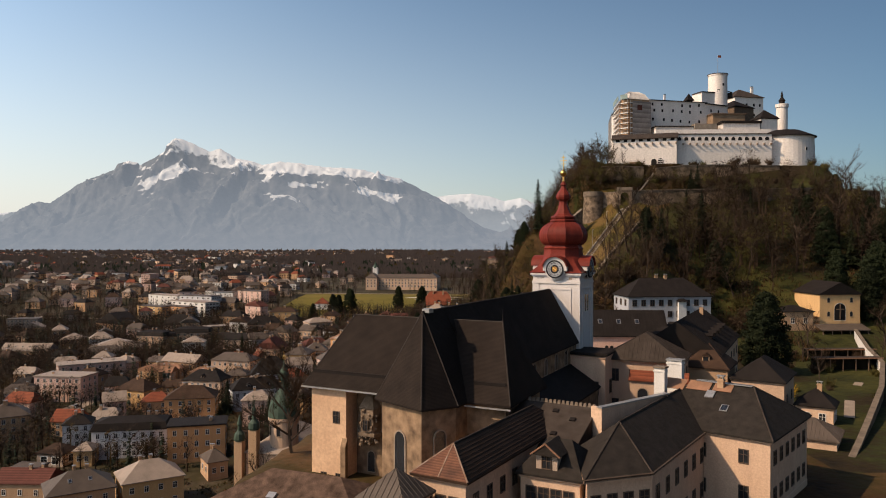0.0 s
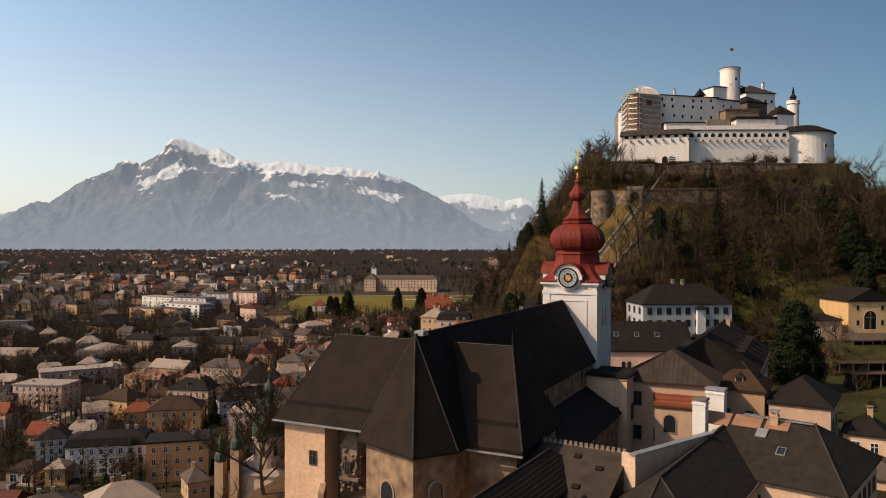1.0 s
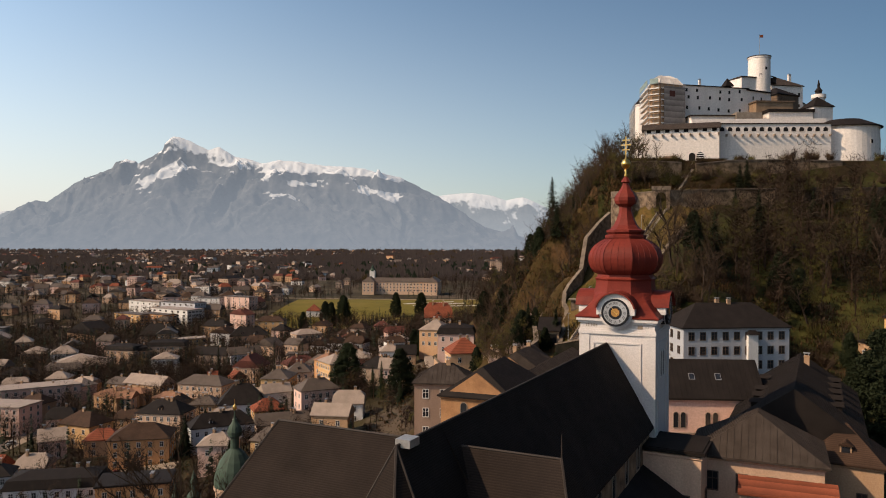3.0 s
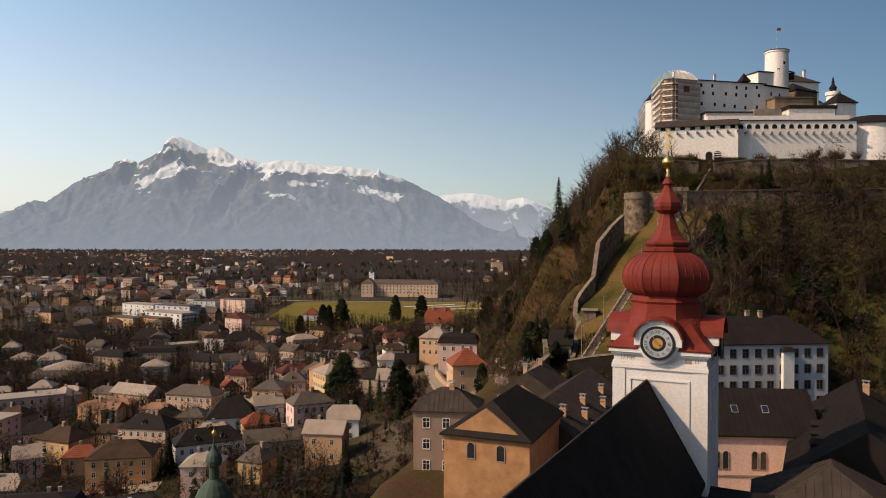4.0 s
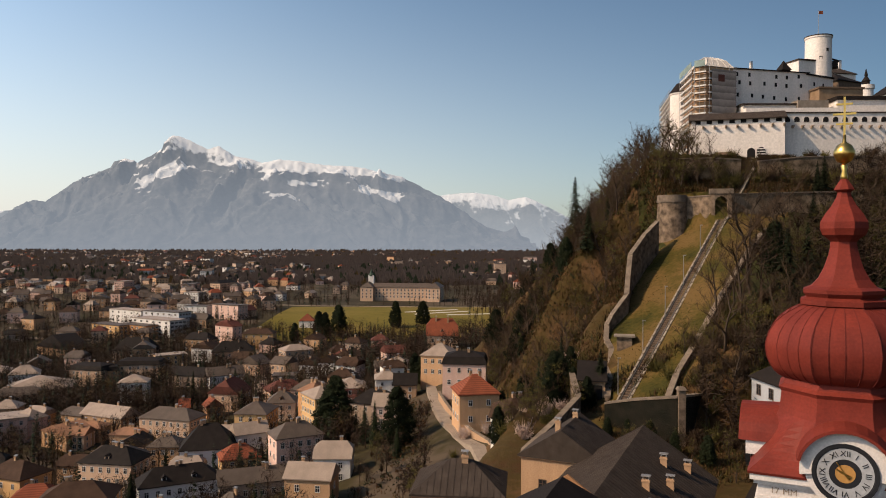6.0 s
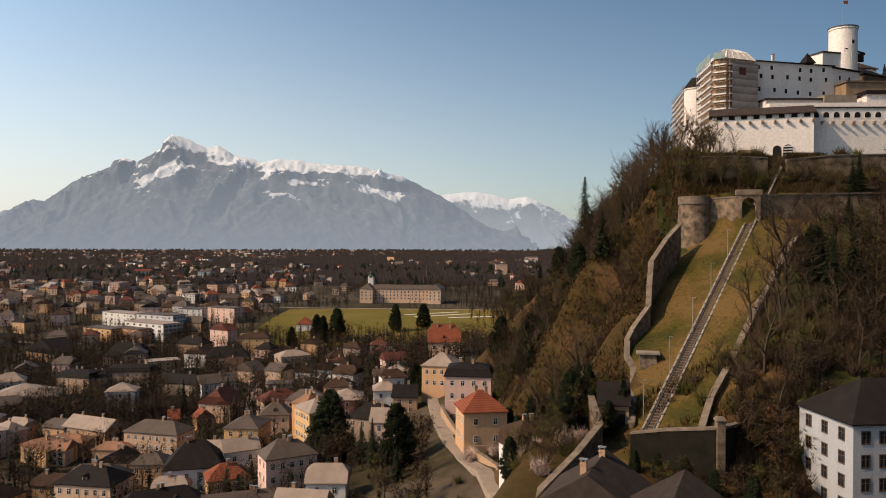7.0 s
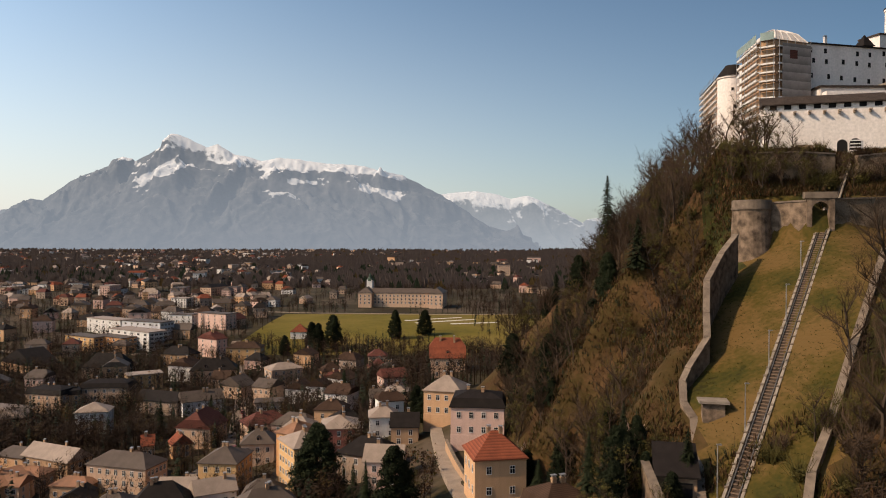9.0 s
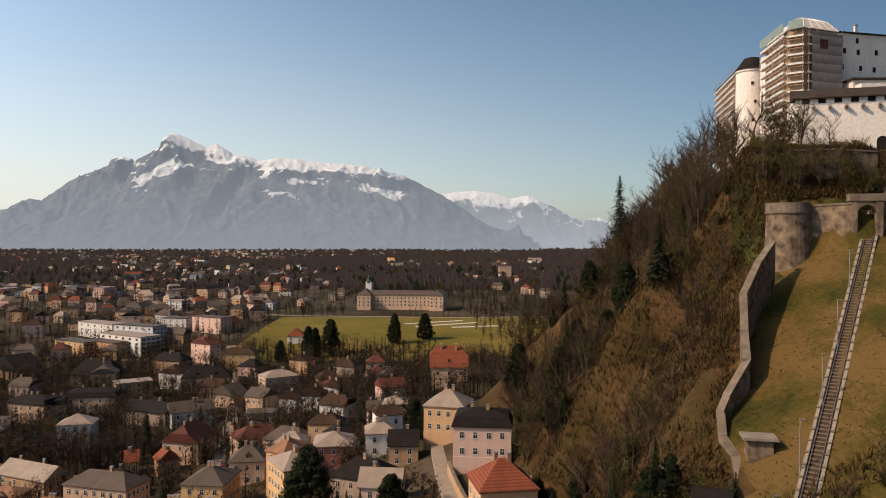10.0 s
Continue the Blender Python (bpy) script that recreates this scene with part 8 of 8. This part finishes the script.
tree("bare", 93, 133, 10, 2)
tree("bush", 71, 152, 2.2, 2)
for x, y in ((3.5, 290), (14, 320), (10, 288)):
    tree("bush", x, y, 3.0, 3)
# crest beside the fortress
for i in range(40):
    y = rt.uniform(322, 400)
    x = np.interp(y, EDGE_Y, EDGE_X) - rt.uniform(-2, 16)
    tree(rt.choice(("bare", "bare", "bud")), x, y, rt.uniform(12, 19))
# wooded valley side of the hill
n = 0
while n < 330:
    y = rt.uniform(262, 440)
    ex = np.interp(y, EDGE_Y, EDGE_X)
    d = rt.uniform(4, 58) if y > 300 else rt.uniform(6, 40)
    x = ex - d
    if x < 12 - (y - 300) * 0.02 or near_street(x, y, 5) or not clear_of(x, y, 10):
        continue
    thin = y < 318 and d > 5
    if thin and rt.random() < 0.55:
        continue
    k = rt.random()
    if k < 0.07:
        tree("conifer", x, y, rt.uniform(9, 15), 1)
    elif k < 0.14:
        tree("broad", x, y, rt.uniform(7, 12))
    elif k < 0.36:
        tree("bud", x, y, rt.uniform(9, 14))
    else:
        tree("bare", x, y, rt.uniform(9, 16))
    n += 1
# rubble slope between lower bastion and gate
for i in range(16):
    tree(rt.choice(("bare", "bud")), rt.uniform(58, 78), rt.uniform(303, 322), rt.uniform(6, 11))
for i in range(16):
    tree("bush", rt.uniform(58, 80), rt.uniform(302, 318), rt.uniform(1.4, 2.8), rt.choice((0, 1)))
for i in range(16):
    tree("bud", rt.uniform(60, 76), rt.uniform(300, 312), rt.uniform(7, 12))
for i in range(12):
    tree(rt.choice(("bud", "bare")), rt.uniform(76, 99), rt.uniform(304, 309), rt.uniform(5, 8))
for i in range(12):
    tree("bare", rt.uniform(45, 68), rt.uniform(224, 241), rt.uniform(9, 14))
# slope below the fortress front
n = 0
while n < 240:
    x, y = rt.uniform(58, 200), rt.uniform(238, 300)
    if x < 54 + 0.74 * (y - 236) or (x > 96 and y < 248):
        continue
    k = rt.random()
    dark = 0.34 if x > 128 else 0.10
    if k < dark * 0.6:
        tree("conifer", x, y, rt.uniform(14, 20) * (0.55 if y > 276 else 1.0), 1)
    elif k < dark:
        tree("broad", x, y, rt.uniform(11, 17) * (0.65 if y > 276 else 1.0))
    elif k < dark + 0.22:
        tree("bud", x, y, rt.uniform(11, 16))
    else:
        tree("bare", x, y, rt.uniform(13, 21))
    n += 1
for i in range(30):
    tree("bare", rt.uniform(172, 300), rt.uniform(300, 390), rt.uniform(8, 13))
# shrubs on the shelf and under the walls
for i in range(64):
    tree("bush", rt.uniform(78, 165), rt.uniform(303.5, 318), rt.uniform(1.5, 3.2), rt.choice((0, 1)))
for i in range(70):
    y = rt.uniform(255, 330)
    tree("bush", np.interp(y, EDGE_Y, EDGE_X) - rt.uniform(3, 40), y, rt.uniform(1.2, 2.6), rt.choice((0, 1, 1)))
for i in range(26):
    tree(rt.choice(("bare", "bud")), rt.uniform(46, 120), rt.uniform(224, 252), rt.uniform(6, 12))
for i in range(40):
    tree("bush", rt.uniform(44, 100), rt.uniform(222, 248), rt.uniform(1.5, 3.4), rt.choice((0, 1, 1)))
for i in range(46):
    tree("bush", rt.uniform(39, 66), rt.uniform(216, 243), rt.uniform(1.2, 3.0), rt.choice((0, 1, 1)))
for i in range(10):
    tree("bare", rt.uniform(44, 70), rt.uniform(216, 232), rt.uniform(8, 13), rt.choice((0, 2, 3)))
n = 0
while n < 44:
    x, y = rt.uniform(2, 27), rt.uniform(218, 262)
    if x > np.interp(y, WALL_Y, WALL_X) - 3 or math.hypot(x - 14.8, y - 263.9) < 9 or abs(x - np.interp(y, [235, 262, 279], [4, 9, 6.8])) < 4 or not clear_of(x, y, 7):
        continue
    k = rt.random()
    if k < 0.16:
        tree("broad", x, y, rt.uniform(5, 9))
    elif k < 0.45:
        tree("bud", x, y, rt.uniform(5, 9))
    else:
        tree("bush", x, y, rt.uniform(1.2, 2.6), rt.choice((0, 1, 1, 3)))
    n += 1
for x, y, h in ((30, 222, 4), (33, 219, 5), (36.5, 216.5, 4.5), (27, 224, 3.5), (41, 214, 5)):
    tree("broad", x, y, h)
for i in range(14):
    tree("bud", rt.uniform(28, 46), rt.uniform(208, 220), rt.uniform(4, 7))
# gardens under the abbey
n = 0
while n < 130:
    x, y = rt.uniform(-78, -6), rt.uniform(214, 350)
    if not clear_of(x, y, 9) or (x > -14 and y < 225):
        continue
    k = rt.random()
    if k < 0.10:
        tree("conifer", x, y, rt.uniform(6, 12), 1)
    elif k < 0.42:
        tree("bare", x, y, rt.uniform(6, 11))
    elif k < 0.5:
        tree("bud", x, y, rt.uniform(5, 8))
    else:
        tree("bush", x, y, rt.uniform(1.6, 3.6), rt.choice((0, 1, 1)))
    n += 1
# gardens of the town
n = 0
while n < 190:
    x, y = rt.choice(((rt.uniform(-260, -10), rt.uniform(200, 640)), (rt.uniform(-75, -6), rt.uniform(215, 330))))
    if not clear_of(x, y, 11) or (x > -18 and y < 235) or x < -0.62 * y - 20:
        continue
    k = rt.random()
    if k < 0.14:
        tree("conifer", x, y, rt.uniform(8, 15))
    elif k < 0.26:
        tree("bud", x, y, rt.uniform(6, 10))
    elif k < 0.62:
        tree("bare", x, y, rt.uniform(6, 12))
    else:
        tree("bush", x, y, rt.uniform(1.4, 3.2), rt.choice((0, 1, 1, 0, 2)))
    n += 1


# ---- the far town and its woods: too many to count ----
def gable_box(b, x, y, z, rz, w, d, h, rh, mw, mr, flat=False):
    c, s = math.cos(rz), math.sin(rz)

    def T(px_, py_, pz):
        return (x + px_ * c - py_ * s, y + px_ * s + py_ * c, z + pz)
    W, D = w / 2, d / 2
    b.add([T(*p) for p in ((-W, -D, -3), (W, -D, -3), (W, D, -3), (-W, D, -3), (-W, -D, h), (W, -D, h), (W, D, h), (-W, D, h))],
          [(0, 1, 5, 4), (1, 2, 6, 5), (2, 3, 7, 6), (3, 0, 4, 7)], mw)
    W, D = W + .5, D + .5
    if flat:
        b.add([T(*p) for p in ((-W, -D, h), (W, -D, h), (W, D, h), (-W, D, h), (-W, -D, h + .5), (W, -D, h + .5), (W, D, h + .5), (-W, D, h + .5))],
              [(0, 1, 5, 4), (1, 2, 6, 5), (2, 3, 7, 6), (3, 0, 4, 7), (4, 5, 6, 7)], mr)
    else:
        i = D * 0.5
        b.add([T(*p) for p in ((-W, -D, h), (W, -D, h), (W, D, h), (-W, D, h), (-W + i, 0, h + rh), (W - i, 0, h + rh))],
              [(0, 1, 5, 4), (1, 2, 5), (2, 3, 4, 5), (3, 0, 4), (3, 2, 1, 0)], mr)


WALLS = [PLASTER[k] for k in ("white", "cream", "ochre", "pink", "grey")]
ROOFS = [ROOF[k] for k in ("grey", "light", "brown", "dark", "red", "maroon")]
fh, win_far = Build(), Build()
rf = random.Random(77)
taken = []
for i in range(5200):
    y = 430 + (rf.random() ** 1.5) * 3300
    x = rf.uniform(-0.68, 0.30) * y
    if x > 60 and y < 900 or x > 0.12 * y:
        continue
    if -170 < x < 130 and 620 < y < 900:
        continue
    if y < 900 and (x > -200 or y < 900) and x > -0.63 * y - 10:
        continue
    if noise.noise((x * 0.004, y * 0.0022, 9)) < 0.06 - 0.25 * (x < -0.12 * y) and y > 700:
        continue
    if rf.random() < (0.55 if x < -0.2 * y else 0.8):
        continue
    z = ground_at(x, y)
    big = rf.random() < 0.10
    w, d = (rf.uniform(18, 40), rf.uniform(12, 16)) if big else (rf.uniform(9, 16), rf.uniform(8, 12))
    h = rf.uniform(8, 14) if big else rf.uniform(5, 9)
    rz = rf.uniform(-.6, .6) + rf.choice((0, math.pi / 2))
    gable_box(fh, x, y, z, rz, w, d, h, rf.uniform(2.5, 4.5), rf.randrange(5), 5 + rf.choices(range(6), (5, 4, 4, 3, 2, 1))[0], big and rf.random() < .7)
    if y < 1500:
        c, s = math.cos(rz), math.sin(rz)
        for side in range(4):
            a = rz + side * math.pi / 2
            nxx, nyy = math.sin(a), -math.cos(a)
            ln, off = (w, d / 2) if side % 2 == 0 else (d, w / 2)
            for r in range(int(h // 3)):
                for q in range(int(ln // 3.2)):
                    u = (q + .5) / int(ln // 3.2) * ln - ln / 2
                    cx, cy = x + nxx * (off + .06) + math.cos(a) * u, y + nyy * (off + .06) + math.sin(a) * u
                    zz = z + 1.0 + r * 3.0
                    ex, ey = math.cos(a) * .55, math.sin(a) * .55
                    win_far.add([(cx - ex, cy - ey, zz), (cx + ex, cy + ey, zz), (cx + ex, cy + ey, zz + 1.4), (cx - ex, cy - ey, zz + 1.4)], [(0, 1, 2, 3)])
far = tagged(new("far_houses", fh.mesh("far_houses", *WALLS, *ROOFS)), "mixed pale houses with grey and red roofs", "houses", kind="stuff")
part("far_windows", win_far.mesh("far_windows", GLASS), far)["kind"] = "stuff"
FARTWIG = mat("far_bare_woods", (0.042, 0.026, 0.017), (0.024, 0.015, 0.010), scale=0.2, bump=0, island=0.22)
# paler, greyer copy of the bare woods, with the distance haze in its colour
FARHAZE = mat("hazed_bare_woods", (0.088, 0.066, 0.056), (0.066, 0.050, 0.044), scale=0.2, bump=0, island=0.06)
FARGREEN = mat("far_conifer_woods", (0.026, 0.034, 0.018), (0.016, 0.02, 0.012), scale=0.2, bump=0, island=0.3)
FARBUD = mat("far_budding_woods", (0.085, 0.052, 0.017), (0.05, 0.034, 0.013), scale=0.2, bump=0, island=0.4)
fw_ = Build()


def far_blob(x, y, z, h, mi):
    """A far tree among many: a loose bundle of upright slivers."""
    wide = h * (0.20 if mi == 1 else 0.45)
    for q in range(10 if y < 2200 else 6):
        a, k = rf.uniform(0, math.tau), rf.uniform(0, wide)
        cx, cy = x + math.cos(a) * k, y + math.sin(a) * k
        w = rf.uniform(.09, .22) * h
        top, b0 = z + h * (rf.uniform(.55, 1.0) - 0.4 * k / h), z - 0.5
        fw_.add([(cx - w, cy, b0), (cx + w, cy, b0), (cx + w * .8, cy + rf.uniform(-1, 1), (b0 + top) / 2), (cx + rf.uniform(-.3, .3) * w, cy + 1, top), (cx - w * .8, cy, (b0 + top) / 2)], [(0, 1, 2, 3, 4)], mi)


def far_tree(x, y, z, h, mi, n):
    # past 1150 m bare trees take the haze-paled colour, conifers past 1700 m
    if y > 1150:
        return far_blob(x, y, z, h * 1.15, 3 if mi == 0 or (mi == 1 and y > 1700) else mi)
    if mi == 1:
        for q in range(60):
            t = rf.random()
            a, r = rf.uniform(0, math.tau), h * 0.22 * (1.02 - t) * rf.uniform(.5, 1.1)
            w = h * 0.05
            c, s = math.cos(a), math.sin(a)
            zz = z + h * (0.08 + 0.9 * t)
            fw_.add([(x - s * w, y + c * w, zz), (x + s * w, y - c * w, zz), (x + c * r, y + s * r, zz - r * .35)], [(0, 1, 2)], mi)
        return
    fw_.tube((x, y, z - .5), (x, y, z + h * .55), h * .022, h * .008, 3, mi)
    for q in range(n):
        a, e = rf.uniform(0, math.tau), rf.uniform(0.25, 1.35)
        t = rf.uniform(0.22, 0.6)
        ln = h * rf.uniform(.22, .42)
        bx, by, bz = x, y, z + h * t
        if q > 16:
            k = rf.random()
            bx, by, bz = x + math.cos(a) * h * .24 * k, y + math.sin(a) * h * .24 * k, z + h * rf.uniform(.35, .85)
            a, e, ln = rf.uniform(0, math.tau), rf.uniform(-.2, 1.4), h * rf.uniform(.10, .2)
        dx, dy, dz = math.cos(a) * math.cos(e), math.sin(a) * math.cos(e), math.sin(e)
        w = 0.13 if q <= 16 else 0.11
        fw_.add([(bx - dy * w, by + dx * w, bz), (bx + dy * w, by - dx * w, bz - w), (bx + dx * ln, by + dy * ln, bz + dz * ln)], [(0, 1, 2)], mi)


for i in range(27000):
    y = 420 + (rf.random() ** 1.6) * 4000
    x = rf.uniform(-0.70, 0.42) * y
    if y < 1000 and x > np.interp(y, EDGE_Y, EDGE_X) - 20 and y < 700:
        continue
    if -160 < x < 130 and 640 < y < 845:
        continue
    if y < 900 and (not clear_of(x, y, 10) or (rf.random() < 0.3 and x > -0.3 * y)):
        continue
    if -110 < x < 20 and 860 < y < 940:
        continue
    if y > 900 and noise.noise((x * 0.004, y * 0.0022, 9)) > 0.06 - 0.25 * (x < -0.12 * y) and rf.random() < 0.55:
        continue
    z = ground_at(x, y)
    k = rf.random()
    wood_ = noise.noise((x * 0.003, y * 0.002, 4)) > 0.1
    mi = 1 if k < (0.26 if wood_ else 0.14) else (2 if k > 0.965 else 0)
    far_tree(x, y, z, rf.uniform(8, 17) * (0.9 if y < 900 else 1), mi, 80)
for x, y, z, h in MASSED:
    far_tree(x, y, z, h, 0, 130)
# trees round the meadow
for i in range(420):
    x, y = rf.choice(((rf.uniform(-250, -148), rf.uniform(640, 880)), (rf.uniform(-150, 70), rf.uniform(600, 648)), (rf.uniform(-150, 120), rf.uniform(846, 885)), (rf.uniform(20, 110), rf.uniform(650, 850))))
    if clear_of(x, y, 10) and not (-100 < x < 0 and y > 700):
        far_tree(x, y, ground_at(x, y), rf.uniform(8, 15), 1 if rf.random() < 0.2 else 0, 110)
# trees of the town gardens, massed between the houses
n = 0
while n < 3000:
    y = rf.uniform(225, 680)
    x = rf.uniform(-0.62 * y - 10, -10)
    if not clear_of(x, y, 8.5) or near_street(x, y, 5) or noise.noise((x * 0.02, y * 0.02, 6)) < -0.35 or (x > -30 and 255 < y < 400):
        continue
    far_tree(x, y, ground_at(x, y), rf.uniform(7, 14), 1 if rf.random() < 0.20 else (2 if rf.random() < 0.06 else 0), 90)
    n += 1
tagged(new("far_woods", fw_.mesh("far_woods", FARTWIG, FARGREEN, FARBUD, FARHAZE)), "brown leafless woods mixed with dark conifers", "woods", kind="stuff")


# ---- undergrowth on the slopes ----
BRUSH = mat("dry_brush", (0.082, 0.042, 0.018), (0.040, 0.021, 0.010), scale=0.2, bump=0, island=0.45)
BRUSHBUD = mat("greening_brush", (0.054, 0.040, 0.010), (0.028, 0.022, 0.006), scale=0.2, bump=0, island=0.45)
ug = Build()
ru = random.Random(13)
for i in range(42000):
    if i % 6 == 0:
        x, y = ru.uniform(28, 104), ru.uniform(196, 247)
        if (x - 64) ** 2 + (y - 216) ** 2 < 190 or (x < 52 and y < 206) or noise.noise((x * 0.09, y * 0.09, 5)) < -0.2:
            continue
    elif i % 6 == 1:
        x, y = ru.uniform(56, 100), ru.uniform(298, 322)
    elif ru.random() < 0.74:
        y = ru.uniform(236, 420) if ru.random() < 0.45 else ru.uniform(238, 325)
        rim = np.interp(y, WALL_Y, WALL_X) - 1.0 if y < 316 else np.interp(y, EDGE_Y, EDGE_X) - 2.0
        x = rim - ru.uniform(0, 1) * 60
        if x < 9 or (x < 24 and (near_street(x, y, 4) or not clear_of(x, y, 9))):
            continue
    else:
        x, y = ru.uniform(60, 200), ru.uniform(236, 300)
        if x < 56 + 0.74 * (y - 236):
            continue
    z = ground_at(x, y)
    mi = ru.choices((0, 1, 2), (5, 3, 1))[0]
    for q in range(6):
        hgt, a, w = ru.uniform(0.3, 1.1), ru.uniform(0, math.tau), ru.uniform(0.05, 0.16)
        ox, oy, lean = ru.uniform(-1.1, 1.1), ru.uniform(-1.1, 1.1), ru.uniform(.3, 1.6)
        c, s_ = math.cos(a), math.sin(a)
        ug.add([(x + ox - s_ * w, y + oy + c * w, z - 0.3), (x + ox + s_ * w, y + oy - c * w, z - 0.3), (x + ox + c * lean * hgt, y + oy + s_ * lean * hgt, z + hgt)], [(0, 1, 2)], mi)
tagged(new("undergrowth", ug.mesh("undergrowth", BRUSH, BRUSHBUD, FARGREEN)), "brown brush and ivy covering the slopes", "undergrowth", kind="stuff")


# ---- low garden growth between the houses ----
gg = Build()
rg = random.Random(17)
n = 0
while n < 5200:
    x, y = rg.choice(((rg.uniform(-260, -6), rg.uniform(190, 620)), (rg.uniform(-150, -6), rg.uniform(200, 420))))
    if not clear_of(x, y, 9) or x < -0.66 * y - 20 or noise.noise((x * 0.05, y * 0.05, 2)) < -0.12 or (x > -14 and y < 240):
        continue
    z = ground_at(x, y)
    mi = rg.choices((0, 1, 2), (4, 3, 3))[0]
    r = rg.uniform(0.5, 1.7)
    for q in range(14):
        a, t = rg.uniform(0, math.tau), rg.random()
        k = r * math.sqrt(max(0.05, 1 - t * t)) * rg.uniform(.4, 1.1)
        px_, py_, pz = x + k * math.cos(a), y + k * math.sin(a), z + r * 1.3 * t
        s = rg.uniform(.18, .42)
        gg.add([(px_ + rg.uniform(-s, s), py_ + rg.uniform(-s, s), pz - s * .6), (px_ + rg.uniform(-s, s), py_ + rg.uniform(-s, s), pz), (px_ + rg.uniform(-s, s), py_ + rg.uniform(-s, s), pz + s)], [(0, 1, 2)], mi)
    n += 1
tagged(new("garden_shrubs", gg.mesh("garden_shrubs", BRUSH, BRUSHBUD, FARGREEN)), "hedges and low shrubs of the town gardens", "shrubs", kind="stuff")


# ---- rough tufts on the lawn ----
tf = Build()
rl = random.Random(29)
for i in range(3000):
    y = rl.uniform(236, 297)
    x = np.interp(y, WALL_Y, WALL_X) + 1.2 + rl.uniform(0, 34)
    if noise.noise((x * 0.12, y * 0.12, 1)) < -0.45 or x > 42 + 0.80 * (y - 236):
        continue
    z = ground_at(x, y)
    for q in range(3):
        s_, a = rl.uniform(.05, .14), rl.uniform(0, math.tau)
        ox, oy = rl.uniform(-.5, .5), rl.uniform(-.5, .5)
        tf.add([(x + ox - s_ * math.cos(a), y + oy - s_ * math.sin(a), z - .1), (x + ox + s_ * math.cos(a), y + oy + s_ * math.sin(a), z), (x + ox + rl.uniform(-.1, .1), y + oy, z + s_ * rl.uniform(.6, 1.2))], [(0, 1, 2)], 1)
TUFT = mat("lawn_tuft", (0.050, 0.040, 0.007), (0.028, 0.025, 0.005), scale=0.3, bump=0, island=0.35)
tagged(new("lawn_tufts", tf.mesh("lawn_tufts", BRUSH, TUFT)), "rough grass tufts on the steep lawn", "grass", kind="stuff")
